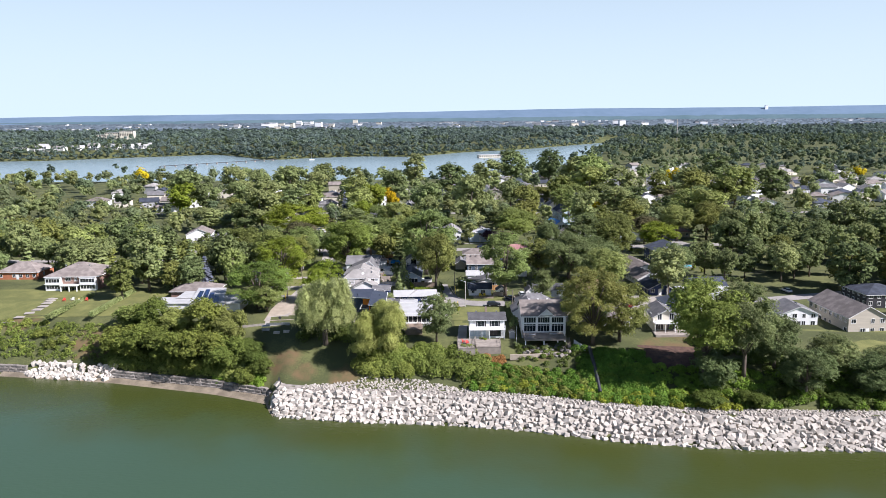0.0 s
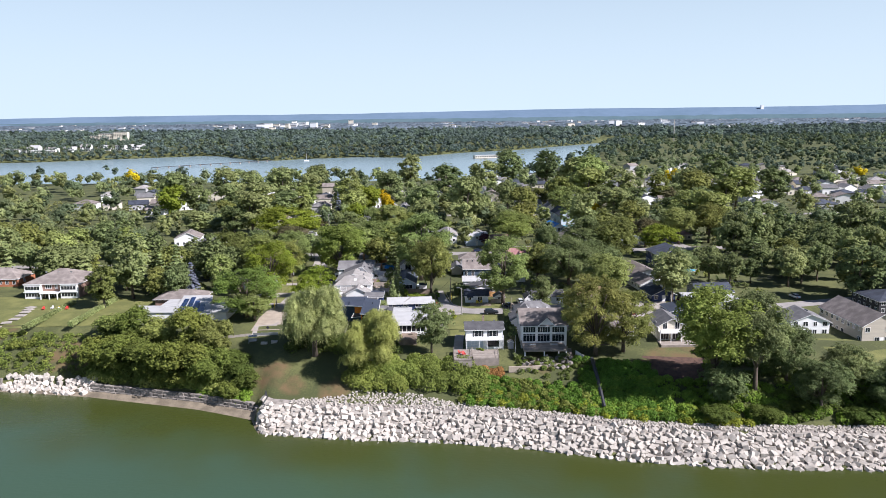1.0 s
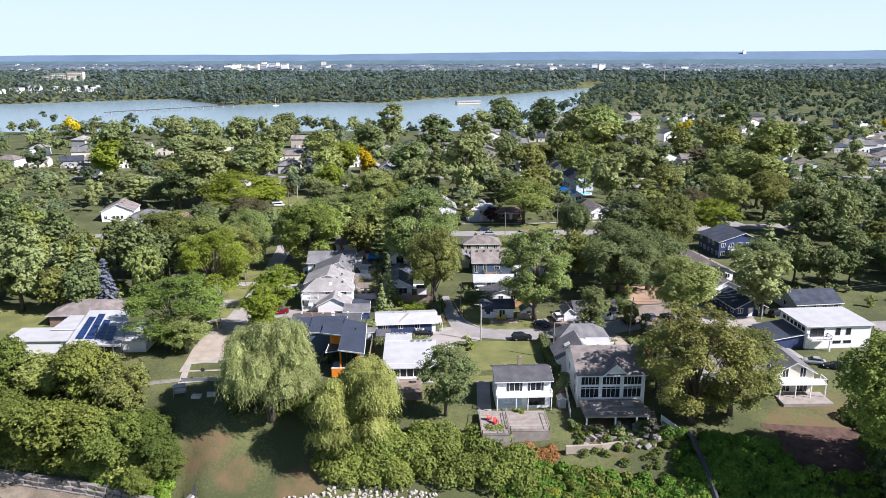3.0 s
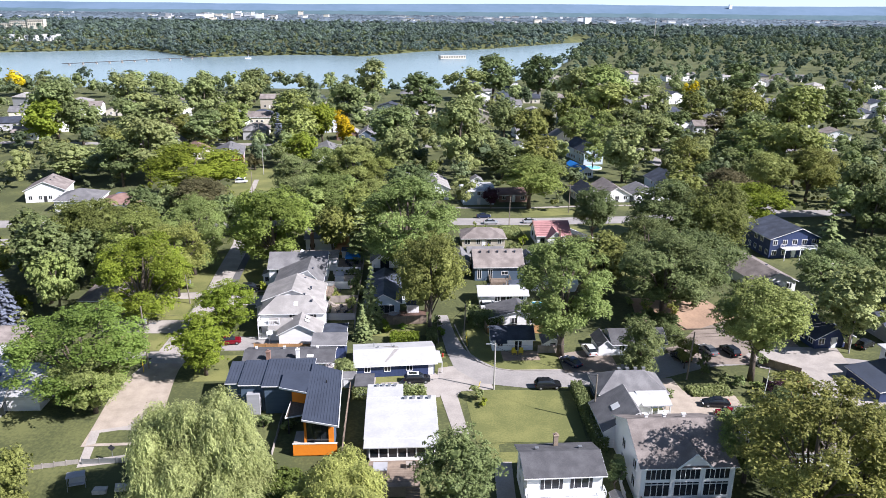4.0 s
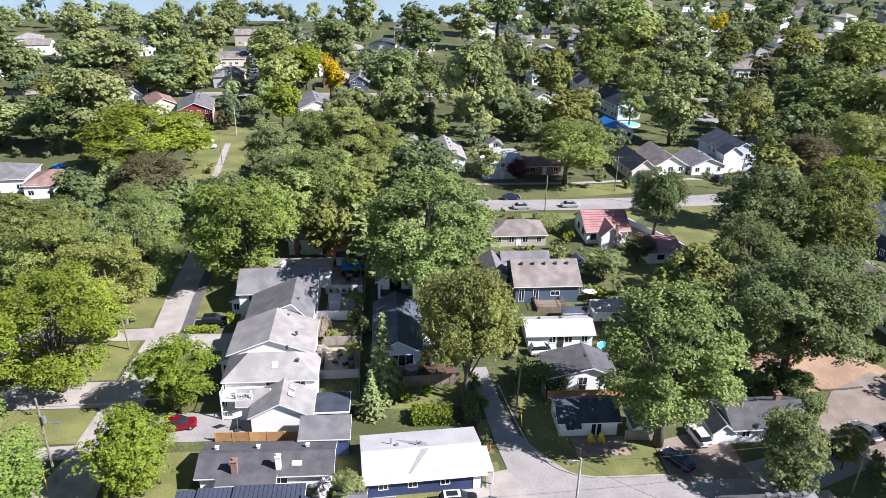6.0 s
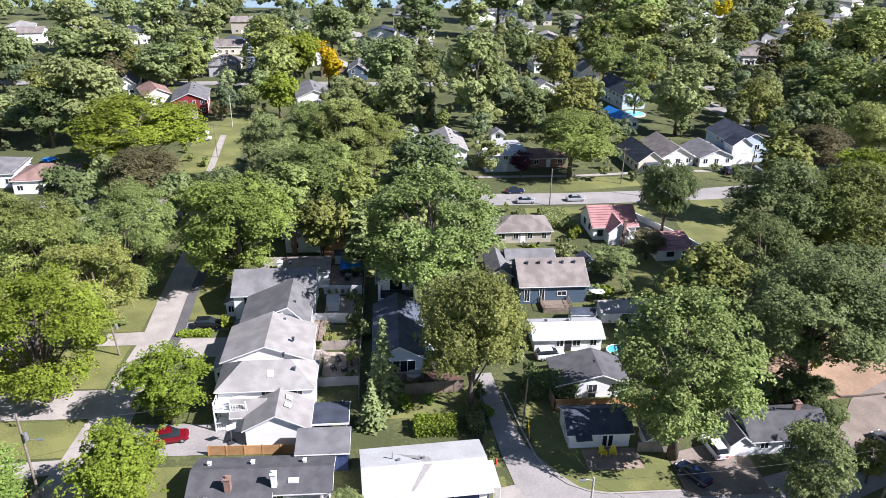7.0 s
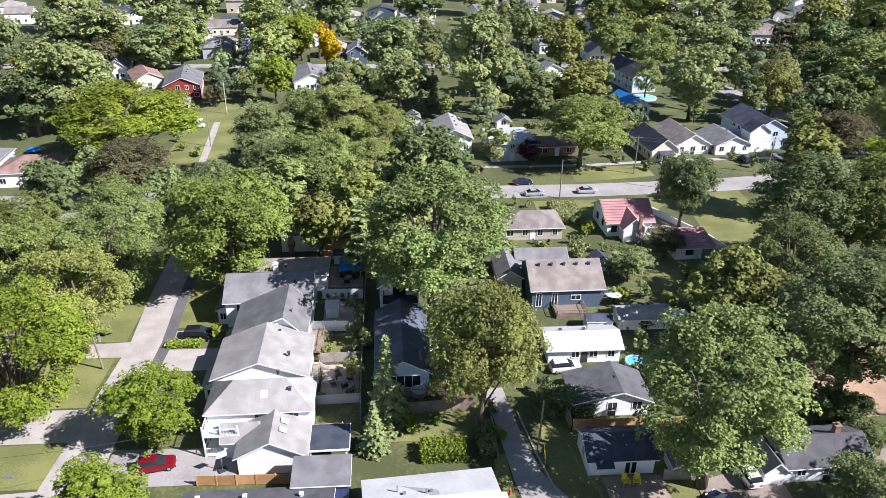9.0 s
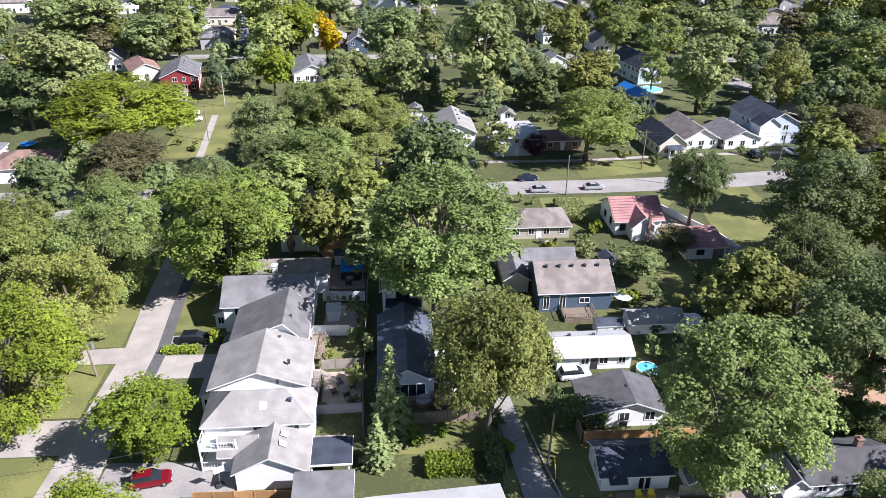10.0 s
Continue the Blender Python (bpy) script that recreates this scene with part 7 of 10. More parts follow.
def across_street():
    simple_house("white two-storey house with flat white roof", 7.8, 342, 18.2, 354.6, 6.8, "gable_x", 7.6, "paleblue_wall", "roof_white", 3, seed=21)
    simple_house("house with tall grey gable roof", -5.4, 348.6, 3.6, 364, 6.2, "gable_y", 8.4, "white", "shingle_pale", 2, seed=22)
    simple_house("small white garage with dark door", -10.8, 353.8, -6.2, 364, 4.4, "gable_y", 5.8, "white", "shingle_grey", 2, seed=23, name="garage", category="garage")
    simple_house("small white garden shed", -12, 375, -8.6, 379, 4.2, "gable_y", 5.2, "white", "shingle_grey", 2, seed=24, name="garden_shed", category="shed", wins="S")
    simple_house("brown-roofed brick bungalow with carport", 20.4, 345.4, 30, 353.4, 4.8, "gable_x", 6.2, "brick", "shingle_rust", 3, seed=25)
    simple_house("cream house with steep dark gable", 47.4, 339.6, 54.4, 354, 5.4, "gable_y", 8.0, "cream", "shingle_dark", 5, seed=26, porch=True)
    simple_house("house with brown hip roof", 55.6, 345, 64.6, 360, 4.8, "gable_y", 7.4, "white", "shingle_brown", 5, seed=27)
    simple_house("grey-roofed white bungalow with double garage", 66, 344.6, 75.6, 356, 4.8, "gable_y", 6.8, "white", "shingle_grey", 5, seed=28)
    h = simple_house("large pale blue house with dark cross gables", 76.4, 348, 87, 364, 7.4, "gable_y", 10.2, "paleblue_wall", "shingle_dark", 5, seed=29)
    block(h, -6.6, -9.4, -1.0, -5, -0.3, 5.6, "gable_y", 7.6, "white", "shingle_dark", over=0.35)
    simple_house("white house with dark brown roof", 90, 344.6, 99, 355, 5.4, "gable_x", 7.6, "white", "shingle_brown", 25, seed=30)
    simple_house("low house with tan roof", 108, 352, 120, 362, 5.0, "hip", 7.0, "beige", "shingle_rust", 5, seed=31)
    simple_house("white house with orange-brown roof", -104.6, 418, -95.6, 434, 5.4, "gable_y", 7.6, "cream", "shingle_rust", 25, seed=32)
    simple_house("barn-red house with grey roof", -89.4, 404, -78.4, 422, 6.8, "gable_y", 9.2, "red_wall", "shingle_grey", 10, seed=33)
    simple_house("small brown wooden outbuilding", -84.6, 389, -78, 397, 4.6, "gable_y", 6.6, "wood", "shingle_brown", 10, seed=34)
    simple_house("white house with broad grey roof", -50, 414, -38.6, 432, 5.4, "gable_y", 7.8, "white", "shingle_grey", 10, seed=35)
    simple_house("dark blue garage beside a swimming pool", 54.2, 381.6, 60, 395, 4.8, "gable_y", 6.6, "white", "plastic_blue", 15, seed=36, name="garage", category="garage")
    simple_house("white house with long grey roof", 44, 472, 60, 484, 6.2, "gable_x", 8.4, "white", "shingle_grey", 5, seed=37)
    simple_house("pale blue house with steep dark gables", 62, 408, 70.6, 428, 7.4, "gable_y", 10.6, "paleblue_wall", "shingle_dark", 10, seed=38)
    simple_house("white house with grey gable", 60.4, 456, 68, 466, 5.8, "gable_y", 8.4, "white", "shingle_grey", 5, seed=39)
    simple_house("white house with grey twin gables", 33.4, 424, 45, 434, 5.4, "gable_y", 8.2, "white", "shingle_grey", 10, seed=40)
    simple_house("blue house with white trim", -33, 456, -25.6, 470, 6.4, "gable_y", 8.8, "blue_wall", "shingle_grey", 0, seed=41)
    simple_house("white house with grey gable roof and dormer", -136, 346, -124, 358, 6.2, "gable_y", 9.0, "white", "shingle_brown", 10, seed=42)
    simple_house("white house with grey hip roof", -121, 334, -108, 346, 5.8, "hip", 8.2, "white", "shingle_grey", 5, seed=43)
    simple_house("brick house with rust-brown roof", -106, 330, -93.6, 341, 5.6, "hip", 7.8, "white", "shingle_rust", 5, seed=44)
    simple_house("white house with steep grey gable", -116, 432, -109, 442, 6.2, "gable_y", 9.0, "white", "shingle_grey", 10, seed=46)
    simple_house("cream house with brown hip roof", -92, 478, -80, 488, 5.6, "hip", 8.0, "cream", "shingle_brown", 5, seed=47)
    simple_house("cream house with brown gable roof", -100, 516, -86, 526, 6.0, "gable_x", 8.4, "cream", "shingle_brown", 5, seed=48)
    simple_house("brick house with pale grey roof", -44.5, 465, -34.5, 474, 6.2, "gable_y", 8.6, "brick", "shingle_pale", 0, seed=49)
    simple_house("cream house with grey hip roof", -6, 563, 7, 574, 7.0, "hip", 9.6, "cream", "shingle_grey", 5, seed=50)
    simple_house("small white house with grey gable", 107, 411, 114, 421, 5.2, "gable_y", 7.6, "white", "shingle_grey", 10, seed=51)
    simple_house("white house with steep dark gable", 148, 433, 157, 444, 5.0, "gable_y", 9.6, "white", "shingle_dark", 20, seed=52)
    simple_house("low house with long brown roof", 171, 482, 186, 492, 5.0, "gable_x", 7.2, "brick", "shingle_rust", 8, seed=53)
    simple_house("white house with grey gable roof", 145, 496, 154, 506, 5.6, "gable_y", 8.0, "white", "shingle_grey", 8, seed=54)
    simple_house("small white house with pale roof", 158, 483, 166, 492, 5.0, "gable_x", 6.8, "white", "shingle_pale", 8, seed=55)
    simple_house("white house with dark grey roof", 50, 572, 62, 582, 6.6, "gable_x", 9.0, "white", "shingle_grey", 5, seed=56)
    simple_house("pale blue house with steep grey gables", 103, 535, 112, 547, 7.4, "gable_y", 10.8, "paleblue_wall", "shingle_grey", 5, seed=57)
    simple_house("small white garden shed with grey roof", 13.2, 370, 17.0, 374, 4.2, "gable_y", 5.3, "white", "shingle_grey", 2, seed=58, name="garden_shed", category="shed", wins="S")
    simple_house("low house with grey roof under trees", -80, 254, -70, 264, 4.6, "hip", 6.2, "brick", "shingle_brown", 0, seed=45)


for build in (blue_bungalow, bungalow_shed, white_roof_house, small_blue_roof_house, shore_cottage, large_white_house, gravel_side_house, dark_metal_house, grey_bungalow, townhouse_row,
              narrow_blue_house, slate_house, pink_roof_house, solar_house, brick_house, east_side, lane_cottages, across_street):
    build()
# ---- trees ----
T_DARK = "tall broadleaf tree with dense dark green crown"
T_MID = "tall broadleaf tree with full green crown"
T_LIGHT = "tall broadleaf tree with light green feathery crown"
tree("full", -43.4, 279.6, 10.6, 24.2, "maple", "broad maple with dense green lobed crown")
tree("poplar", -10.6, 267.6, 11.6, 30, "silver", "tall silver-green poplar with airy crown")
tree("broad_b", -6.0, 241.4, 7.2, 23.5, "olive", "lime tree with speckled olive green crown")
tree("poplar", 18.2, 230.4, 9.2, 27.0, "silver", "tall silver-green tree with drooping branches")
tree("tall", 53, 279, 9.8, 26, "dark", T_DARK)
tree("broad_b", 66, 277, 9.8, 25, "olive", T_MID)
tree("open", 46, 268, 7.5, 20, "dark", T_LIGHT)
tree("layered", 42.4, 244.6, 11, 23.5, "dark", "spreading tree with layered green branches")
tree("layered", 53, 254, 10, 21, "dark", T_DARK)
tree("broad", -87.4, 281, 9.4, 21.8, "olive", T_DARK)
tree("full", -79.5, 286, 7.6, 18.4, "olive", T_DARK)
tree("high", 50.2, 219.8, 8.4, 22, "grey", "garden tree with open olive green crown")
tree("street", 30, 220.6, 5.0, 13.8, "dark", "small round tree with dark green crown")
tree("airy", 39.6, 181, 10.2, 23.6, "olive", "large shore tree with open olive crown")
tree("airy", 47.5, 183, 8.5, 19.5, "olive", "large shore tree with open olive crown")
tree("willow", -36.9, 186, 10.6, 20.6, "willow", "weeping willow with hanging pale green branches", "willow_tree")
tree("willow_b", -20.4, 178.5, 9.8, 16.6, "willow_yellow", "weeping willow with hanging yellow-green branches", "willow_tree")
tree("street", -4.6, 185.5, 5.8, 14.5, "dark", "rounded dark green tree beside the wooden deck")
tree("airy", -64.2, 216.5, 11.2, 19.0, "maple", "broad roadside tree with dense olive green crown")
tree("open", -60.5, 212, 6.0, 13, "grey", "roadside tree with open grey-green crown")
tree("airy", -64, 246.6, 9.8, 22.0, "lime", "tall roadside tree with bright green crown")
tree("open", -62, 262, 8.5, 20, "light", "tall roadside tree with bright green crown")
tree("airy", -62, 276, 8.2, 21, "silver", "tall roadside tree with thin grey-green crown")
tree("airy", -72, 270, 9, 21, "light", "tall roadside tree with thin grey-green crown")
tree("street", -45.6, 240.4, 5.9, 13.8, "lime", "rounded street tree with bright green crown")
tree("street", -46.2, 224.4, 6.2, 14.0, "lime", "rounded street tree with bright green crown")
tree("high", 64.4, 161, 10.5, 25.0, "maple", "tall shore tree with olive green crown and pale trunk")
tree("high", 74.3, 161, 9.0, 23.5, "dark", "tall shore tree with green crown and pale trunk")
tree("full", 84, 166, 6.5, 14.5, "dark", "shore tree with dense olive green crown")
tree("full", 88, 156, 7.0, 8.5, "dark", "shore tree with dark green crown")
tree("full", 97, 162, 6.5, 10, "dark", "shore tree with full green crown")
tree("full", 112, 162, 7, 6, "dark", "shore tree with dark green crown")
tree("full", 104, 156, 6.5, 6.5, "dark", "shore tree with olive green crown")
tree("thicket", 41, 235.8, 2.7, 6.2, "dark", "dense dark shrub beside the white cottage", "shrub", "shrub")
tree("thicket", 41.4, 240.6, 3.2, 6.6, "dark", "dense dark shrub beside the white cottage", "shrub", "shrub")
tree("thicket", 63, 154, 4.2, -2.6, "thicket", "dense dark shrub on the bluff", "shrub", "shrub")
tree("thicket", 74, 153.5, 4.2, -2.6, "thicket", "dense dark shrub on the bluff", "shrub", "shrub")
tree("thicket", 82, 157, 4.2, -2.6, "thicket", "dense dark shrub on the bluff", "shrub", "shrub")
tree("thicket", 96, 153, 4.2, -2.6, "thicket", "dense dark shrub on the bluff", "shrub", "shrub")
tree("thicket", 66, 160, 6, 6, "dark", "dense dark shrub on the bluff", "shrub", "shrub")
tree("thicket", 108, 157, 6, 1.5, "dark", "dense green shrub on the bluff", "shrub", "shrub")
tree("thicket", 116, 158, 6, 1, "dark", "dense green shrub on the bluff", "shrub", "shrub")
for k, (x, y, r, top, leaf) in enumerate((
        (-100, 193, 6.5, 3.5, "mid"), (-93, 190, 7, 5.5, "mid"), (-86, 188, 7, 4.5, "dark"), (-79, 185, 7, 5.0, "mid"), (-72, 183, 7.5, 5.5, "mid"), (-65, 182, 6.5, 3.5, "mid"),
        (-93, 201, 5.5, 10.5, "mid"), (-84, 199, 6, 7.5, "light"), (-75, 196, 6.5, 11.5, "mid"), (-66, 192, 5.5, 8.5, "olive"), (-101, 204, 6, 7.5, "light"), (-60, 186, 5, 1.0, "dark"), (-57, 181, 4.2, -0.5, "dark"), (-53.5, 178, 3.4, -2.0, "dark"), (-58, 176, 3.2, -4, "mid"))):
    tree("thicket", x, y, r, top, {"mid": "bank", "dark": "thicket"}.get(leaf, leaf), "dense broadleaf thicket on the shore bank", "thicket", "shrub", "shore thicket")
tree("broad", -78, 343, 16.4, 23.6, "lime", "broad spreading tree with yellow-green crown")
tree("broad_b", -72, 320, 8.6, 16.5, "bronze", "rounded tree with dark bronze-green crown")
tree("weep", -70.6, 396, 3.6, 10, "bronze", "small weeping tree with thin brownish crown")
tree("broad", 41.3, 301, 6.2, 19.5, "dark", "round-headed dense dark green tree")
tree("layered", 93, 312, 9.5, 17.5, "lime", "spreading tree with yellow-green crown")
tree("broad_b", 29.4, 337.4, 11, 20, "light", "broad street tree with bright green crown")
tree("mid_a", 75, 232, 7.5, 20, "mid", T_MID)
tree("layered", 82, 252, 8.5, 18, "mid", T_MID)
tree("mid_d", -40, 446, 5, 21, "yellow", "tall tree with leaves turning yellow")
tree("mid_d", -37, 441, 4.5, 17, "yellow", "tall tree with leaves turning yellow")
tree("spruce", -17.8, 243, 3.0, 15.8, "spruce", "slender dark spruce with drooping tiers", "spruce_tree")
tree("spruce", -19.4, 238.6, 2.0, 9.5, "spruce", "slender dark spruce with drooping tiers", "spruce_tree")
tree("spruce", -92, 247, 3.6, 14, "blue", "silvery blue spruce tree", "spruce_tree")
tree("spruce", -98, 250, 5.2, 20, "spruce", "tall dark green spruce tree", "spruce_tree")
tree("spruce", -104, 249, 4.6, 18, "spruce", "tall dark green spruce tree", "spruce_tree")
tree("spruce_far", 101, 286, 4, 17, "spruce", "tall dark green spruce tree", "spruce_tree")
tree("small", 17, 338, 3.5, 9.5, "purple", "small tree with dark purple leaves")
tree("small", 86, 341, 3.6, 9.5, "purple", "small tree with dark purple leaves")
tree("small", 51.5, 212, 2.6, 6.6, "purple", "small tree with dark purple leaves")
tree("small", 33.4, 287.6, 3.6, 9, "bronze", "small garden tree with dull bronze crown")
tree("small", 37, 270, 4.6, 10, "mid", "small garden tree with green crown")
tree("small", 24, 279, 4.2, 9.5, "mid", "small garden tree with green crown")
tree("small", 40, 224.6, 2.2, 9, "olive", "young olive green street tree")
tree("small", -21.6, 222.4, 2.0, 6.2, "mid", "small garden tree beside the bungalow")
tree("column", 17.9, 190.2, 1.2, 7.5, "spruce", "narrow dark columnar cedar", "cedar")
tree("column", 18.6, 192.6, 1.0, 6.5, "spruce", "narrow dark columnar cedar", "cedar")

# trees of the back streets, as far as the bay
tree("tall", -45.5, 332.5, 7.5, 21.5, "mid", "tall broadleaf tree with full green crown")
tree("high", -36.7, 340.7, 7.8, 22.4, "grey", "tall broadleaf tree with light green feathery crown")
tree("poplar", -28.1, 336.3, 8.8, 25.0, "grey", "tall broadleaf tree with light green feathery crown")
tree("poplar", -18.7, 334.4, 7.2, 20.7, "light", "tall broadleaf tree with light green feathery crown")
tree("broad", -31.4, 314.3, 8.2, 20.8, "grey", "tall broadleaf tree with light green feathery crown")
tree("broad_b", -40.8, 316.6, 6.9, 17.3, "mid", "tall broadleaf tree with full green crown")
tree("poplar", -20.7, 317.0, 7.0, 17.4, "grey", "tall broadleaf tree with light green feathery crown")
tree("mid_a", -103.1, 370.3, 11.5, 28.5, "mid", "tall broadleaf tree with full green crown")
tree("mid_a", -111.6, 367.3, 8.5, 20.7, "dark", "tall broadleaf tree with dense dark green crown")
tree("mid_a", -141.5, 459.7, 9.7, 23.3, "mid", "tall broadleaf tree with full green crown")
tree("mid_b", -132.8, 456.7, 8.5, 20.6, "mid", "tall broadleaf tree with full green crown")
tree("mid_c", -126.8, 463.8, 8.7, 21.1, "olive", "broadleaf tree with olive green crown")
tree("mid_a", -99.1, 436.5, 9.7, 21.5, "mid", "tall broadleaf tree with full green crown")
tree("mid_c", -110.6, 447.9, 7.1, 17.7, "olive", "broadleaf tree with olive green crown")
tree("mid_b", -92.3, 463.9, 7.9, 22.5, "grey", "tall broadleaf tree with light green feathery crown")
tree("mid_d", -114.3, 430.9, 5.6, 18.7, "bronze", "tree with dull bronze-green crown")
tree("mid_b", -104.6, 386.5, 9.2, 22.3, "mid", "tall broadleaf tree with full green crown")
tree("mid_c", -80.0, 377.0, 4.9, 11.8, "mid", "tall broadleaf tree with full green crown")
tree("mid_c", -63.7, 408.7, 4.2, 11.3, "mid", "tall broadleaf tree with full green crown")
tree("mid_c", -52.4, 398.8, 7.0, 17.5, "lime", "broadleaf tree with yellow-green crown")
tree("mid_a", -57.4, 434.5, 8.7, 22.0, "grey", "tall broadleaf tree with light green feathery crown")
tree("mid_c", -51.0, 461.6, 8.3, 21.2, "lime", "broadleaf tree with yellow-green crown")
tree("spruce", -71.1, 457.8, 3.3, 16.6, "blue", "silvery blue spruce tree", "spruce_tree")
tree("mid_a", -16.7, 433.6, 11.0, 24.0, "mid", "tall broadleaf tree with full green crown")
tree("mid_b", -0.7, 464.3, 5.6, 16.0, "dark", "tall broadleaf tree with dense dark green crown")
tree("mid_c", -13.8, 386.1, 8.9, 21.6, "mid", "tall broadleaf tree with full green crown")
tree("mid_c", -28.5, 418.5, 4.8, 11.6, "dark", "tall broadleaf tree with dense dark green crown")
tree("mid_e", -20.5, 398.8, 5.1, 13.3, "grey", "tall broadleaf tree with light green feathery crown")
tree("spruce", -3.6, 395.5, 2.5, 13.7, "spruce", "tall dark green spruce tree", "spruce_tree")
tree("spruce", -7.8, 385.7, 2.0, 11.0, "spruce", "tall dark green spruce tree", "spruce_tree")
tree("mid_d", -0.6, 379.1, 2.9, 10.6, "grey", "tall broadleaf tree with light green feathery crown")
tree("mid_a", 9.6, 384.1, 11.7, 34.6, "mid", "very tall broadleaf tree with full green crown")
tree("mid_b", 20.5, 405.8, 7.0, 20.2, "mid", "tall broadleaf tree with full green crown")
tree("mid_c", 48.0, 486.5, 7.4, 16.7, "dark", "tall broadleaf tree with dense dark green crown")
tree("mid_a", 60.8, 487.6, 7.0, 16.0, "olive", "broadleaf tree with olive green crown")
tree("mid_b", 26.1, 380.8, 7.0, 16.0, "dark", "tall broadleaf tree with dense dark green crown")
tree("mid_a", 40.5, 382.0, 8.6, 19.2, "olive", "broadleaf tree with olive green crown")
tree("mid_e", 69.8, 453.6, 8.8, 21.3, "grey", "tall broadleaf tree with light green feathery crown")
tree("mid_e", 73.9, 421.4, 8.6, 24.3, "grey", "tall broadleaf tree with light green feathery crown")
tree("mid_e", 66.0, 400.6, 5.3, 15.7, "silver", "thin tree with pale silvery crown")
tree("mid_a", 71.2, 375.7, 9.0, 25.3, "mid", "tall broadleaf tree with dense dark green crown")
tree("mid_b", 102.8, 451.4, 6.3, 17.2, "olive", "broadleaf tree with olive green crown")
tree("mid_d", 100.8, 410.4, 4.8, 13.5, "mid", "tall broadleaf tree with full green crown")
tree("mid_e", 95.5, 375.3, 7.9, 20.9, "olive", "broadleaf tree with olive green crown")
tree("mid_d", 140.1, 460.4, 6.1, 19.1, "bronze", "tree with dull bronze-green crown")
tree("mid_a", 116.2, 448.9, 9.2, 20.3, "dark", "tall broadleaf tree with dense dark green crown")
tree("mid_b", 110.3, 453.5, 7.2, 17.9, "dark", "tall broadleaf tree with dense dark green crown")
tree("mid_c", 136.3, 427.6, 6.7, 15.4, "olive", "broadleaf tree with olive green crown")
tree("mid_a", 157.0, 455.0, 8.6, 19.2, "mid", "tall broadleaf tree with full green crown")
tree("mid_a", 112.1, 375.5, 7.0, 16.1, "mid", "tall broadleaf tree with full green crown")
tree("mid_b", 118.1, 372.1, 7.8, 19.2, "grey", "tall broadleaf tree with light green feathery crown")
tree("broad_b", 92.5, 333.7, 7.6, 16.4, "bronze", "broad tree with dark bronze-green crown")
tree("mid_d", 72.0, 373.3, 2.6, 8.7, "mid", "tall broadleaf tree with full green crown")
tree("mid_c", 100.3, 368.1, 4.7, 12.3, "dark", "tall broadleaf tree with dense dark green crown")
tree("mid_c", 50.6, 356.5, 4.1, 7.3, "olive", "low spreading garden tree with olive crown")
tree("mid_b", 95.6, 462.2, 7.8, 20.7, "dark", "tall broadleaf tree with dense dark green crown")
tree("mid_c", 147.7, 460.9, 6.6, 16.5, "mid", "tall broadleaf tree with full green crown")
tree("mid_c", 153.7, 431.5, 8.0, 19.5, "dark", "tall broadleaf tree with dense dark green crown")
tree("mid_c", 113.7, 366.2, 6.2, 14.4, "dark", "tall broadleaf tree with dense dark green crown")
tree("mid_a", -178.1, 467.4, 12.7, 31.2, "mid", "tall broadleaf tree with full green crown")
tree("mid_b", -162.5, 522.8, 12.0, 30.7, "mid", "tall broadleaf tree with dense dark green crown")
tree("mid_c", -156.9, 575.8, 9.8, 23.5, "mid", "tall broadleaf tree with full green crown")
tree("mid_a", -118.2, 507.3, 13.2, 31.1, "mid", "tall broadleaf tree with full green crown")
tree("mid_a", -112.7, 613.1, 10.6, 25.4, "dark", "tall broadleaf tree with dense dark green crown")
tree("mid_b", -107.1, 546.1, 9.8, 23.6, "mid", "tall broadleaf tree with full green crown")
tree("mid_b", -33.3, 615.3, 12.8, 32.8, "mid", "tall broadleaf tree with dense dark green crown")
tree("mid_a", -171.3, 442.5, 10.3, 24.6, "lime", "broadleaf tree with olive green crown")
tree("mid_c", -159.3, 450.3, 9.9, 23.7, "dark", "tall broadleaf tree with dense dark green crown")
tree("mid_a", -124.7, 397.6, 8.0, 19.6, "olive", "broadleaf tree with olive green crown")
tree("mid_b", -121.4, 455.3, 10.8, 25.7, "mid", "tall broadleaf tree with full green crown")
tree("mid_b", -93.4, 449.2, 9.0, 21.9, "grey", "tall broadleaf tree with light green feathery crown")
tree("mid_b", -64.9, 466.4, 11.5, 27.3, "grey", "tall broadleaf tree with light green feathery crown")
tree("mid_a", -53.5, 450.5, 8.7, 21.9, "lime", "broadleaf tree with olive green crown")
tree("mid_a", -43.3, 509.6, 11.3, 26.8, "mid", "tall broadleaf tree with full green crown")
tree("mid_b", -1.9, 531.2, 13.1, 30.8, "dark", "tall broadleaf tree with dense dark green crown")
tree("mid_a", -14.9, 420.9, 11.0, 26.1, "mid", "tall broadleaf tree with full green crown")
tree("mid_b", 27.2, 571.4, 13.1, 30.9, "mid", "tall broadleaf tree with full green crown")
tree("mid_a", 50.2, 625.1, 15.4, 35.8, "dark", "tall broadleaf tree with dense dark green crown")
tree("mid_b", 85.4, 644.3, 13.8, 35.0, "dark", "tall broadleaf tree with dense dark green crown")
tree("mid_a", 94.2, 554.3, 14.0, 32.8, "mid", "tall broadleaf tree with full green crown")
tree("mid_c", 72.1, 472.4, 10.4, 25.0, "olive", "broadleaf tree with olive green crown")
tree("mid_c", 45.4, 436.5, 9.3, 22.5, "olive", "broadleaf tree with olive green crown")
tree("mid_c", 37.8, 469.9, 9.3, 22.5, "dark", "tall broadleaf tree with dense dark green crown")
tree("mid_a", 99.8, 519.7, 17.5, 37.0, "grey", "tall broadleaf tree with light green feathery crown")
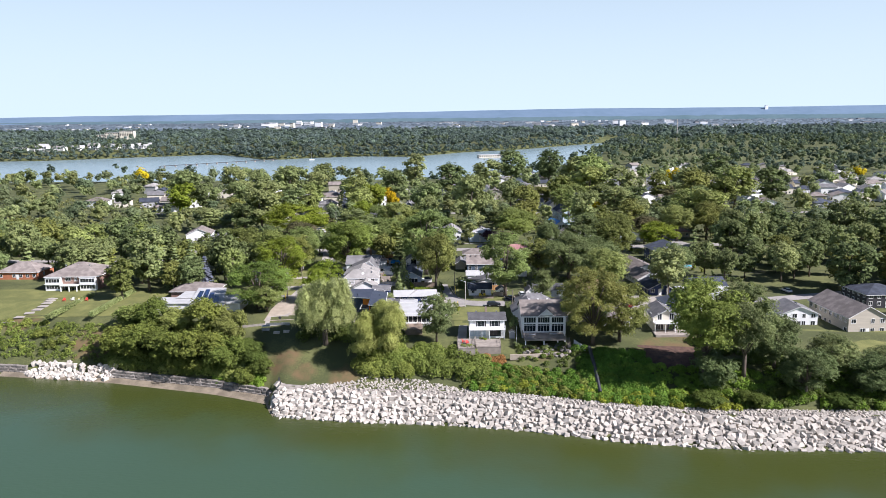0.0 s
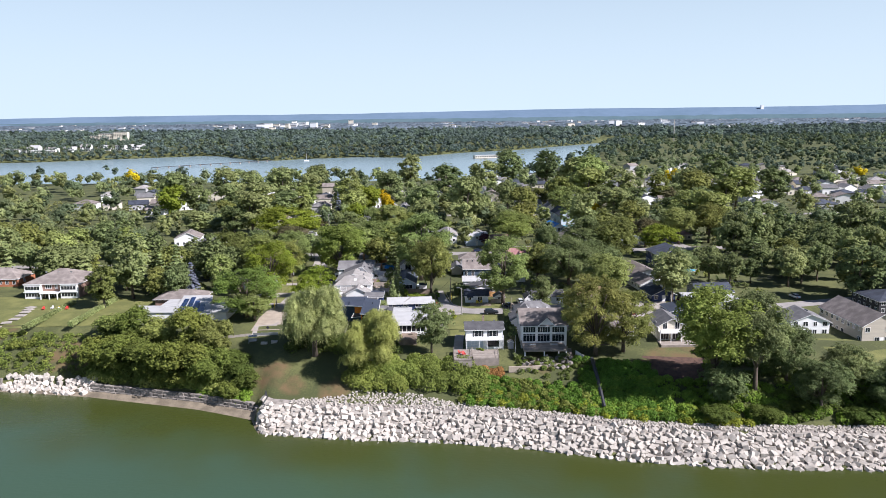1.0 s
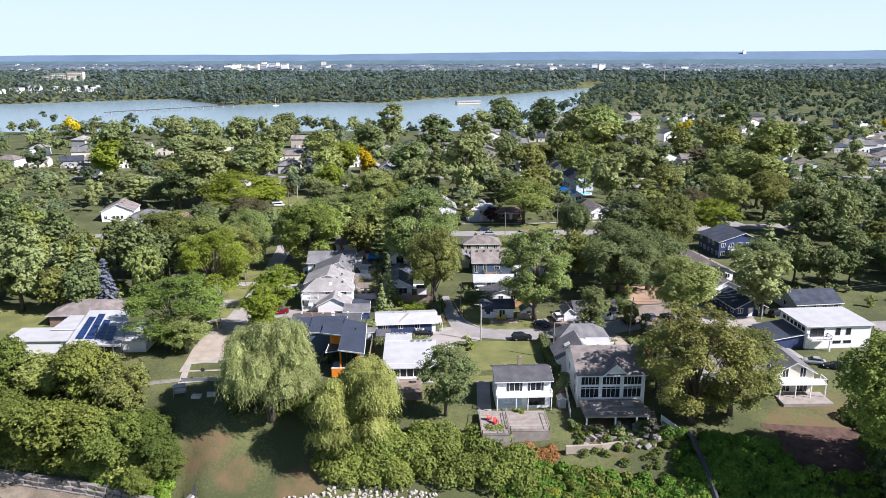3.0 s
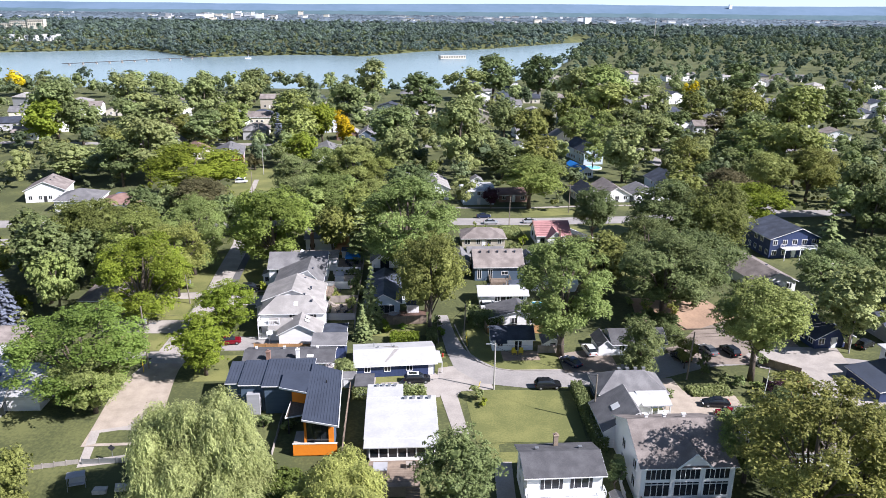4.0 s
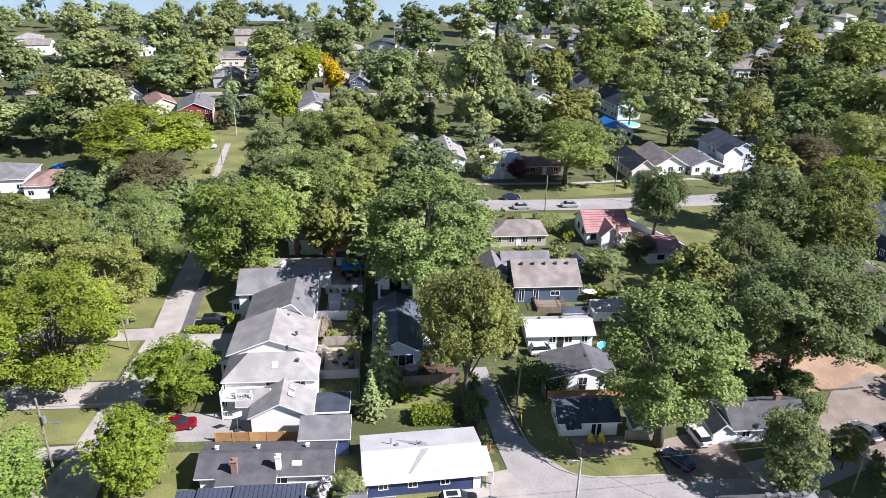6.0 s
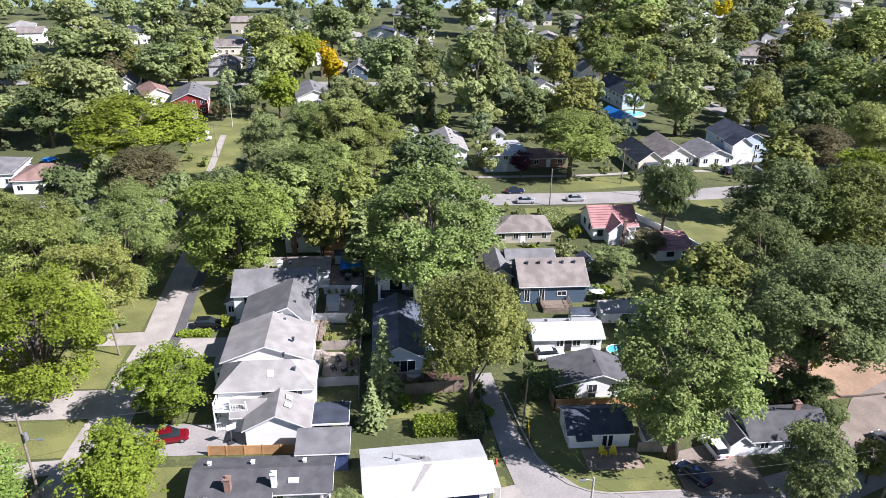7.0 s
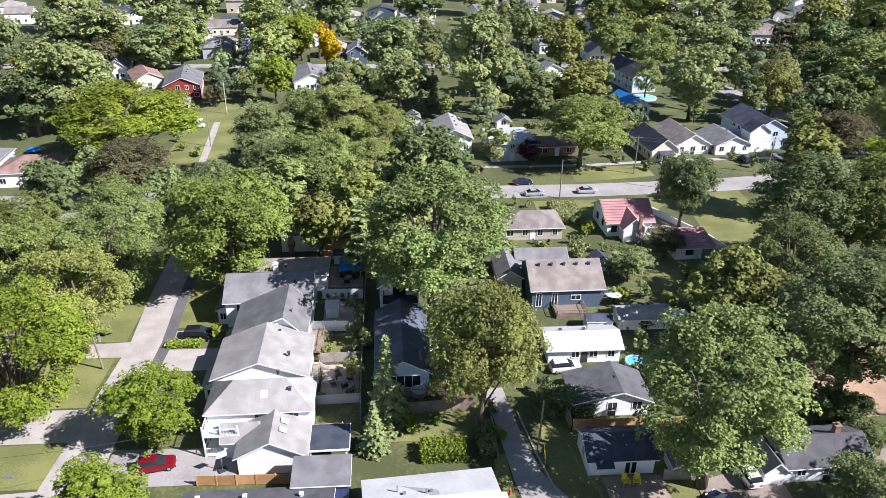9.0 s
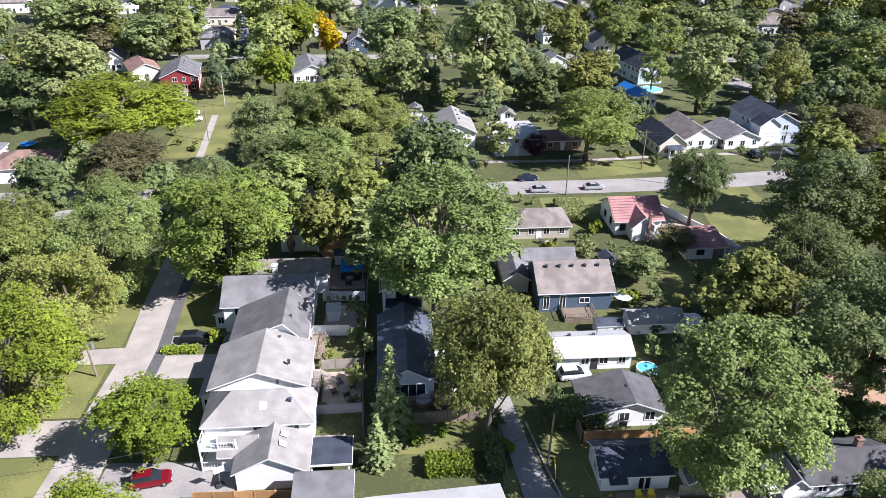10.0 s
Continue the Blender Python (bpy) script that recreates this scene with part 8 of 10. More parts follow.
tree("mid_a", 91.5, 478.3, 14.5, 31.0, "grey", "tall broadleaf tree with light green feathery crown")
tree("mid_b", 111.7, 478.3, 13.2, 31.1, "mid", "tall broadleaf tree with full green crown")
tree("mid_b", 145.5, 504.4, 9.8, 24.5, "olive", "broadleaf tree with olive green crown")
tree("mid_b", 229.0, 631.0, 12.9, 31.7, "dark", "tall broadleaf tree with dense dark green crown")
tree("mid_a", 160.1, 470.4, 12.6, 28.4, "olive", "broadleaf tree with olive green crown")
tree("mid_c", 179.7, 547.4, 9.6, 23.1, "dark", "tall broadleaf tree with dense dark green crown")
tree("mid_a", 185.6, 467.2, 15.6, 31.6, "grey", "tall broadleaf tree with light green feathery crown")
tree("mid_a", 173.7, 454.3, 11.1, 25.3, "olive", "broadleaf tree with olive green crown")
tree("mid_b", 216.8, 485.5, 12.7, 29.8, "dark", "tall broadleaf tree with dense dark green crown")
tree("mid_b", 127.2, 385.2, 10.8, 24.7, "grey", "tall broadleaf tree with light green feathery crown")
tree("mid_a", 133.6, 368.6, 11.7, 26.5, "grey", "tall broadleaf tree with light green feathery crown")
tree("broad_b", 125.8, 343.8, 9.4, 21.8, "olive", "broadleaf tree with olive green crown")
tree("high", 110.4, 340.8, 8.5, 20.6, "grey", "tall broadleaf tree with light green feathery crown")
tree("mid_b", 99.7, 432.8, 9.9, 21.7, "mid", "tall broadleaf tree with full green crown")
tree("mid_a", 103.2, 387.9, 6.9, 17.9, "mid", "tall broadleaf tree with full green crown")
tree("mid_b", 123.4, 400.3, 8.5, 19.0, "dark", "tall broadleaf tree with dense dark green crown")
tree("mid_a", -134.5, 378.6, 11.5, 16.4, "mid", "tall broadleaf tree with full green crown")
tree("broad_b", -52.5, 308.5, 6.5, 14.9, "mid", "tall broadleaf tree with full green crown")
tree("airy", -65.3, 292.6, 7.6, 18.8, "grey", "tall broadleaf tree with light green feathery crown")

# woods that close the street grid: spaced trees clear of houses, roads and open ground
KEEP_CLEAR = [(20, 268, 60, 320), (56, 226, 84, 300), (80, 270, 116, 346), (-142, 302, -88, 362), (-110, 376, -78, 434), (-58, 384, -34, 430), (100, 205, 128, 250), (-58, 196, -44, 300), (-44, 196, 20, 250), (-44, 232, -20, 283), (-21, 246, -10, 278), (-6, 196, 34, 240), (3, 240, 28, 290), (2, 290, 18, 314), (22, 284, 46, 318), (8, 312, 110, 332),
              (-14, 336, 34, 357), (44, 334, 100, 358), (-12, 346, 6, 368), (18, 200, 56, 236), (28, 236, 52, 252), (56, 184, 92, 228), (66, 226, 80, 276), (82, 276, 102, 300), (-104, 204, -70, 236),
              (-156, 200, -126, 258), (-69, 338, -60, 380), (-108, 396, -78, 434), (-54, 402, -34, 430), (50, 376, 62, 394), (96, 184, 130, 205), (-138, 324, -92, 350), (-57, 290, -50, 345),
              (-64, 244, -56, 252), (62, 205, 90, 232), (-240, 294, -60, 304), (130, 204, 150, 226), (-180, 205, -156, 250)]


KEEP_CLEAR += [(-80, 316, -56, 392), (-94, 366, -74, 412), (-110, 316, -88, 332)]
# deep gap on the camera's side keeps each house in its view
KEEP_CLEAR += [(a, b - (15 if b < 380 else 26), c, d + 1) for a, b, c, d in HOUSES if b > 225]


def clear(x, y, r):
    if y - shore_y(x) < 44:
        return False
    for a, b, c, d in KEEP_CLEAR:
        if a - r * 0.45 < x < c + r * 0.45 and b - r * 0.8 < y < d + r * 0.3:
            return False
    return all((x - p) ** 2 + (y - q) ** 2 > (0.68 * (r + s)) ** 2 for p, q, s in PLANTED)


rnd = random.Random(5)
count = 0
for k in range(9000):
    if count > 165:
        break
    x, y = rnd.uniform(-230, 210), rnd.uniform(190, 330 if k < 6000 else 400)
    if abs(x + 10) > 45 + 0.66 * (y + 20):
        continue
    r = rnd.uniform(4.4, 8.8)
    if not clear(x, y, r):
        continue
    kind = rnd.choice(["mid_a", "mid_b", "mid_c", "mid_d", "mid_a", "mid_c", "spruce_far" if rnd.random() < 0.5 else "mid_b"])
    if y < 240 and abs(x) < 70 and kind.startswith("mid"):
        kind = rnd.choice(["broad", "broad_b", "tall", "open"])
    leaf = "spruce" if kind == "spruce_far" else rnd.choice(["dark", "mid", "mid", "light", "grey", "olive", "dark"])
    if x > 45:
        leaf = {"light": "mid", "grey": "dark", "mid": "dark"}.get(leaf, leaf)
    top = GROUND + (r * rnd.uniform(2.0, 2.9) if kind != "mid_d" else r * 3.4)
    if kind == "spruce_far":
        top, r = GROUND + rnd.uniform(12, 20), r * 0.55
    count += 1
    # left unplanted to open the camera's view of the houses behind
    if -9 < x < 25 and 290 < y < 345:
        continue
    tree(kind, x, y, r, min(top, 27), leaf, {"dark": T_DARK, "mid": T_MID, "light": T_LIGHT, "grey": T_LIGHT, "olive": T_MID, "spruce": "tall dark green spruce tree"}[leaf],
         "spruce_tree" if kind == "spruce_far" else "tree")


# ---- far woods: no one could count them ----
def woods(name, label, area_fn, spacing, cards, size, leaf, seed, r_range=(4.5, 8.5), wet=False):
    rng = np.random.default_rng(seed)
    quads = []
    for x, y in area_fn(rng, spacing):
        r = rng.uniform(*r_range)
        h = min(r * rng.uniform(1.6, 2.5), rng.uniform(13, 22))
        zb = max(land(x, y), WATER - 1.0) if wet else land(x, y)
        if zb < WATER + 0.2 and not wet:
            continue
        m = 14 if cards > 90 else 3
        way = rng.normal(size=(m, 3))
        way /= np.linalg.norm(way, axis=1, keepdims=True)
        half = np.array([0.62 * r, 0.62 * r, 0.30 * h])
        mid = np.array([x, y, zb + h * 0.58])
        c = way * rng.uniform(0.35, 1.0, m)[:, None] * half + mid
        nt = max(3, cards // 12)
        k = rng.integers(0, m, nt)
        d = rng.normal(size=(nt, 3)) * 0.7 + way[k] * 0.8
        d /= np.linalg.norm(d, axis=1, keepdims=True)
        d[:, 2] = np.where(d[:, 2] < -0.25, -d[:, 2], d[:, 2])
        tc = c[k] + d * (r * 0.36 * rng.uniform(0.85, 1.1, nt))[:, None]
        tn = d * 0.25 + (tc - mid) / (np.array([r, r, 0.5 * h])) * 0.6 + np.array([0, 0, 0.45])
        tn /= np.linalg.norm(tn, axis=1, keepdims=True)
        quads.append(tuft_leaves(rng, tc, r * rng.uniform(0.17, 0.28, nt), tn, 12, size * 0.92, 0.34))
        quads.append(cores(rng, c, np.full(m, r * 0.25), 1))
    # takes the haze-tinted copy of the leaf colour where one exists
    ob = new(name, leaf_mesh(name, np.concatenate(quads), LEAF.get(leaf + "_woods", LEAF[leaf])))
    return tagged(ob, label, "woods", kind="stuff")


def field(y0, y1, dens=1.0, x_lo=None, x_hi=None, open_spots=()):
    def pick(rng, spacing):
        y = y0
        while y < y1:
            half = 60 + 0.68 * (y + 20)
            a, b = (-half if x_lo is None else max(-half, x_lo)), (half if x_hi is None else min(half, x_hi))
            for x in np.arange(a, b, spacing):
                if rng.random() < dens:
                    px, py = x + rng.normal() * spacing * 0.3, y + rng.normal() * spacing * 0.3
                    if not any(u0 < px < u1 and v0 < py < v1 for u0, v0, u1, v1 in open_spots):
                        yield px, py
            y += spacing
    return pick


OPEN = [(-54, 398, -34, 434), (30, 410, 74, 438), (40, 456, 72, 488), (-40, 442, -20, 472), (90, 400, 106, 462), (-110, 396, -76, 438), (48, 376, 64, 396), (-300, 447, 300, 457)]
FAR_HOUSES = []
rnd = random.Random(21)
# rows of houses along streets that cannot be followed from here
for row, share in ((470, 0.50), (496, 0.46), (524, 0.46), (552, 0.42), (586, 0.36), (620, 0.34), (660, 0.30), (720, 0.26), (790, 0.22)):
    x = -0.52 * row + rnd.uniform(0, 10)
    while x < 0.62 * row:
        if rnd.random() < share * (1.7 if x > 60 else 1.0) and lerp_table(BAY_NEAR, x) - 30 > row:
            y = row + rnd.uniform(-3, 3)
            w, d = rnd.uniform(10, 14), rnd.uniform(9, 13)
            if not any(u0 - 8 < x < u1 + 8 and v0 - 8 < y < v1 + 12 for u0, v0, u1, v1 in OPEN if v1 - v0 < 60):
                FAR_HOUSES.append((x, y, w, d))
        x += rnd.uniform(15, 19)
OPEN += [(a - 2, b - 26, c + 2, d + 1) for a, b, c, d in HOUSES if b > 380]
OPEN += [(x - w / 2 - 3, y - d / 2 - 13, x + w / 2 + 2, y + d / 2 + 1) for x, y, w, d in FAR_HOUSES]
GROVE = [(x - r * 0.9, y - r * 0.9, x + r * 0.9, y + r * 0.9) for x, y, r in PLANTED if y > 420]
TAKEN = OPEN + KEEP_CLEAR + [(x - r * 0.8, y - r * 0.8, x + r * 0.8, y + r * 0.8) for x, y, r in PLANTED]
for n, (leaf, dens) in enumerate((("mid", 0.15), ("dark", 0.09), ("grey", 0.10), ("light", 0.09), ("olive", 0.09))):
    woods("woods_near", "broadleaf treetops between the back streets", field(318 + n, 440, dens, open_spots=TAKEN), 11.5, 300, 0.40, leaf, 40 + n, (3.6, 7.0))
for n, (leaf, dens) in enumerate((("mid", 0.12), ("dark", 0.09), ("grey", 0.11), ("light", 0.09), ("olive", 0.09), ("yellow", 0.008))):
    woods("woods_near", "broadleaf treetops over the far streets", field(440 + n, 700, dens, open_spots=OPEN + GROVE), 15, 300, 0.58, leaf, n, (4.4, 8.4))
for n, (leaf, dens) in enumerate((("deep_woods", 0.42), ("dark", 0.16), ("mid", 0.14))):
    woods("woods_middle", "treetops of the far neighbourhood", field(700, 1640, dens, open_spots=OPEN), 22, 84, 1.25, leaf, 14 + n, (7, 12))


woods("woods_near", "low garden trees and bushes between the far houses", field(322, 520, 0.55, open_spots=KEEP_CLEAR), 7.0, 84, 0.34, "mid", 61, (1.3, 2.6))
woods("woods_near", "low garden trees and bushes between the far houses", field(323, 520, 0.34, open_spots=[(a, b, c, d) for a, b, c, d in KEEP_CLEAR if b > 280]), 9.0, 60, 0.5, "olive", 62, (1.6, 3.0))


def canopy(name, label, y0, y1, spacing, step, height, mat, seed, glades=()):
    """A closed roof of rounded treetops over the plain, too far off to tell one tree from the next."""
    rng = np.random.default_rng(seed)
    half = 80 + 0.66 * y1
    xs, ys = np.arange(-half, half, step), np.arange(y0, y1 + step, step)
    nu, nv = int(2 * half / spacing) + 3, int((y1 - y0) / spacing) + 4
    cu = (np.arange(nu) - 1)[None, :] * spacing - half + rng.uniform(-0.5, 0.5, (nv, nu)) * spacing
    cv = (np.arange(nv) - 1)[:, None] * spacing + y0 + rng.uniform(-0.5, 0.5, (nv, nu)) * spacing
    ch = height * rng.uniform(0.55, 1.15, (nv, nu))
    cr = spacing * rng.uniform(0.55, 0.95, (nv, nu))
    gap = rng.random((nv, nu)) < 0.10
    ch[gap] *= 0.3
    X, Y = np.meshgrid(xs, ys)
    iu, iv = ((X + half) / spacing).round().astype(int) + 1, ((Y - y0) / spacing).round().astype(int) + 1
    H = np.zeros_like(X) + 0.5
    for a in (-1, 0, 1):
        for b in (-1, 0, 1):
            u, v = np.clip(iu + a, 0, nu - 1), np.clip(iv + b, 0, nv - 1)
            d = np.hypot(X - cu[v, u], Y - cv[v, u]) / cr[v, u]
            H = np.maximum(H, ch[v, u] * np.sqrt(np.clip(1 - d * d, 0, 1)) ** 0.6)
    for u0, v0, u1, v1 in glades:
        H[(X > u0) & (X < u1) & (Y > v0) & (Y < v1)] = 0.4
    b = Builder()
    base = [land(x, y) for y in ys for x in xs]
    H *= np.clip((np.array(base).reshape(H.shape) - WATER - 1.0) / 5.0, 0, 1) ** 0.6
    b.v = [(x, y, z + h) for (x, y), z, h in zip(((x, y) for y in ys for x in xs), base, H.ravel())]
    n = len(xs)
    b.f = [(k, k + 1, k + n + 1, k + n) for j in range(len(ys) - 1) for k in range(j * n, j * n + n - 1)
           if min(base[k], base[k + 1], base[k + n], base[k + n + 1]) > WATER + 1.5]
    return solid(name, b, mat, label, "woods", kind="stuff", smooth=True)


FAR_OPEN = [(-780, 1200, -560, 1400), (20, 1210, 75, 1290), (-920, 1700, -760, 1830)]
# these woods get their haze from the leaf colour alone
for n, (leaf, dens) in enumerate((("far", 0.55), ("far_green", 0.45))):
    woods("woods_far", "haze-coloured treetops along the far side of the bay", field(1180 + n * 9, 1640, dens, x_hi=330, open_spots=FAR_OPEN), 17, 36, 1.7, leaf, 70 + n, (7, 12))
    woods("woods_far", "haze-coloured treetops of the plain beyond the bay", field(1640 + n * 15, 2620, dens, open_spots=FAR_OPEN), 34, 24, 3.4, leaf, 72 + n, (12, 22))
def bay_fringe(rng, spacing):
    """Trees that stand along the far waterline."""
    for x in np.arange(-1000, 345, spacing):
        for back in (-7, 3, 14, 28, 44):
            px = x + rng.normal() * 4
            yield px, lerp_table(BAY_FAR, px) + back + rng.normal() * 4


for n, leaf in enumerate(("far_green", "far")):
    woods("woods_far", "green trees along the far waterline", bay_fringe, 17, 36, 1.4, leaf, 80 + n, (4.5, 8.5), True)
canopy("woods_far", "pale haze-coloured treetops of the distant plain", 2500, 4450, 44, 20, 18, LEAF["farther"], 18)
# ---- shore ----
def rock_mesh(name, seed, mat, squash=0.8):
    rng = random.Random(seed)
    b = bmesh.new()
    for sx in (-1, 1):
        for sy in (-1, 1):
            for sz in (-1, 1):
                for k in range(2):
                    b.verts.new((sx * rng.uniform(0.62, 1.0), sy * rng.uniform(0.62, 1.0), sz * rng.uniform(0.62, 1.0) * squash))
    bmesh.ops.convex_hull(b, input=b.verts)
    bmesh.ops.delete(b, geom=[v for v in b.verts if not v.link_faces], context="VERTS")
    me = bpy.data.meshes.new(name)
    b.to_mesh(me)
    b.free()
    me.materials.append(mat)
    return me


ROCKS = [rock_mesh("armour_stone", 100 + i, M["rock"], 0.75) for i in range(14)]
bank = thing("rock_armour", "sloping bank of large pale quarried armour stones", "rocks", (0, 0, 0), 0, kind="")
rnd = random.Random(9)
rest = Builder()
cells = []
x = -47.5
while x < 135:
    for k in range(9):
        cells.append((x + rnd.uniform(-0.5, 0.5) + (k % 2) * 0.8, -0.9 + k * 1.24 + rnd.uniform(-0.35, 0.35)))
    x += 1.24
bed = Builder()
bx = [-48 + i * 1.5 for i in range(125)]
for i, x in enumerate(bx):
    for s in (-1.5, 3, 7, 11.5):
        y = shore_y(x) + s
        bed.v.append((x, y, land(x, y) + 0.12))
    if i:
        k = 4 * i
        bed.f += [(k - 4 + j, k + j, k + j + 1, k - 3 + j) for j in range(3)]
solid("stone_bed", bed, M["rock_dark"], "dark gravel bed under the armour stones", "gravel", kind="structure")
laid = 0
for x, s in cells:
    y = shore_y(x) + s
    if x < -46 and s < 4:
        y += 3
    z = land(x, y) + rnd.uniform(0.05, 0.5)
    size = rnd.uniform(0.54, 0.90)
    m = Matrix.Translation((x, y, z)) @ Euler((rnd.uniform(-0.5, 0.5) + 0.35, rnd.uniform(-0.4, 0.4), rnd.uniform(0, 6.28))).to_matrix().to_4x4() @ Matrix.Diagonal(
        (size * rnd.uniform(0.85, 1.25), size * rnd.uniform(0.75, 1.05), size * rnd.uniform(0.8, 1.1), 1))
    me = rnd.choice(ROCKS)
    if laid < 300:
        o = new("stone", me)
        o.parent = bank
        o.matrix_local = m
        laid += 1
    else:
        rest.add([m @ v.co for v in me.vertices], [tuple(p.vertices) for p in me.polygons])
st = part("stone_field", rest, M["rock"], bank)
st["kind"] = "stuff"
# smaller rubble above the armour
rub = Builder()
PEB = [rock_mesh("rubble_stone", 200 + i, M["rock"], 0.7) for i in range(6)]
for _ in range(2600):
    x = rnd.uniform(-40, 120)
    wide = lerp_table([(-45, 0.5), (-34, 3), (-22, 7.0), (-8, 6.0), (2, 3.2), (20, 2.6), (120, 2.4)], x)
    s = 10.2 + rnd.random() * wide
    y = shore_y(x) + s
    k = rnd.uniform(0.14, 0.34)
    m = Matrix.Translation((x, y, land(x, y) + 0.08)) @ Euler((rnd.uniform(0, 6), rnd.uniform(0, 6), rnd.uniform(0, 6))).to_matrix().to_4x4() @ Matrix.Diagonal((k, k, k, 1))
    me = PEB[rnd.randrange(6)]
    rub.add([m @ v.co for v in me.vertices], [tuple(p.vertices) for p in me.polygons])
solid("rubble", rub, M["rock"], "loose pinkish rubble above the armour stones", "rubble", kind="stuff")
# pale stone heap at the lawn's foot
heap = thing("rock_heap", "heap of white boulders at the water's edge", "rocks", (0, 0, 0), 0)
for i in range(150):
    x = rnd.uniform(-129, -100)
    y = shore_y(x) + rnd.uniform(0.2, 6.4)
    k = rnd.uniform(0.45, 0.85)
    o = new("boulder", rnd.choice(ROCKS))
    o.parent = heap
    o.matrix_local = Matrix.Translation((x, y, land(x, y) + 0.3)) @ Euler((rnd.uniform(0, 6), rnd.uniform(0, 6), rnd.uniform(0, 6))).to_matrix().to_4x4() @ Matrix.Diagonal((k * 1.2, k, k, 1))
# stacked stone sea wall
wall = thing("sea_wall", "low sea wall of stacked weathered stone blocks", "wall", (0, 0, 0), 0)
blockmesh = [rock_mesh("wall_block", 300 + i, M["rock_dark"], 1.0) for i in range(6)]
for x0, x1 in ((-100, -50), (-170, -129)):
    for row in range(3):
        x = x0 + rnd.uniform(0, 0.8)
        while x < x1:
            w = rnd.uniform(0.7, 1.15)
            y = shore_y(x) + 3.0 + row * 0.35 + rnd.uniform(-0.1, 0.1)
            o = new("block", rnd.choice(blockmesh))
            o.parent = wall
            d = Vector((4, shore_y(x + 2) - shore_y(x - 2), 0))
            o.matrix_local = Matrix.Translation((x, y, -10.5 + row * 0.75)) @ Matrix.Rotation(math.atan2(d.y, d.x), 4, "Z") @ Matrix.Diagonal((w, 0.6, 0.42, 1))
            x += w * 1.75
bs = Builder()
xs = [-136 + i * 2 for i in range(46)]
for i, x in enumerate(xs):
    w = lerp_table([(-136, 0.4), (-100, 0.8), (-80, 1.4), (-60, 2.0), (-50, 3.0), (-46, 1.0)], x)
    bs.v += [(x, shore_y(x) - w * 0.55, WATER + 0.015), (x, shore_y(x) + 3.4, WATER + 0.75)]
    if i:
        k = 2 * i
        bs.f.append((k - 2, k, k + 1, k - 1))
solid("beach", bs, M["sand"], "narrow strip of wet sand below the sea wall", "sand", kind="structure")


# shrubs over the bluff's face
def bluff_shrubs(name, label, x0, x1, s0, s1, n, leaf, seed, r=(0.8, 2.0), per=75, size=0.3):
    rng = np.random.default_rng(seed)
    c, rad = [], []
    for _ in range(n):
        x = rng.uniform(x0, x1)
        y = shore_y(x) + rng.uniform(s0, s1)
        q = rng.uniform(*r)
        c.append((x, y, land(x, y) + q * 0.35))
        rad.append(q)
    c, rad = np.array(c), np.array(rad)
    quads = []
    for i in range(0, n, 40):
        p, d = blob_points(rng, c[i:i + 40], rad[i:i + 40], per * 40)
        v = d + rng.normal(size=d.shape) * 0.5 + np.array([0, -0.2, 0.3])
        v /= np.linalg.norm(v, axis=1, keepdims=True)
        quads.append(leaf_cloud(rng, p, v, size))
    tagged(new(name, leaf_mesh(name, np.concatenate(quads), LEAF[leaf])), label, "shrubs", kind="stuff")


bluff_shrubs("bluff_shrubs", "bright green creepers covering the bluff", 34, 53, 13.0, 33, 260, "vine", 21, (0.7, 1.5), 110, 0.25)
bluff_shrubs("bluff_shrubs", "bright green creepers covering the bluff", 4, 36, 13.0, 22.5, 190, "vine", 24, (0.7, 1.4), 110, 0.25)
bluff_shrubs("bluff_shrubs", "tangled green shrubs at the bluff's foot", 2, 36, 13.2, 22, 120, "bank", 25, (0.7, 1.4), 110, 0.25)
bluff_shrubs("bluff_shrubs", "deep green creepers covering the bluff", 36, 118, 13.2, 26, 360, "vine", 1, (0.7, 1.6), 110, 0.27)
bluff_shrubs("bluff_shrubs", "dark green vines covering the bluff", 66, 118, 14, 31, 200, "thicket", 2, (0.7, 1.6), 100, 0.27)
bluff_shrubs("bluff_shrubs", "bright green shrubs at the bluff's foot", 8, 70, 12.5, 18, 110, "lime", 3, (0.7, 1.4), 100, 0.23)
bluff_shrubs("bluff_shrubs", "tall green bushes at the bluff's foot", -20, 10, 17.5, 27, 80, "bank", 4, (1.4, 2.7), 230, 0.25)
bluff_shrubs("bluff_shrubs", "russet bushes at the top of the bluff", 6, 14, 22, 25.5, 26, "rust", 5, (0.7, 1.2), 100, 0.22)
bluff_shrubs("bluff_shrubs", "leafy shrubs in front of the shore thicket", -103, -61, 6.0, 17, 170, "bank", 22, (1.3, 2.8), 220, 0.26)
bluff_shrubs("bluff_shrubs", "bright leafy shrubs in front of the shore thicket", -103, -60, 5.6, 15, 90, "light", 23, (1.2, 2.4), 190, 0.26)
bluff_shrubs("bluff_shrubs", "reeds and creepers over the sea wall", -68, -53, 3.8, 9, 150, "vine", 6, (0.5, 1.2), 100, 0.22)
bluff_shrubs("bluff_shrubs", "low weeds on the grassy bank", -185, -102, 7, 21, 620, "bank", 7, (0.35, 1.1), 46, 0.20)
bluff_shrubs("bluff_shrubs", "low green bushes on the grassy bank", -190, -118, 9, 21, 60, "bank", 8, (0.8, 1.8), 110, 0.24)
bluff_shrubs("bluff_shrubs", "dark bushes under the willows", -46, -14, 30, 42, 110, "thicket", 9, (0.9, 2.2), 120, 0.24)
bluff_shrubs("bluff_shrubs", "green bushes below the second willow", -26, -12, 16, 27, 46, "bank", 10, (1.2, 2.6), 200, 0.25)


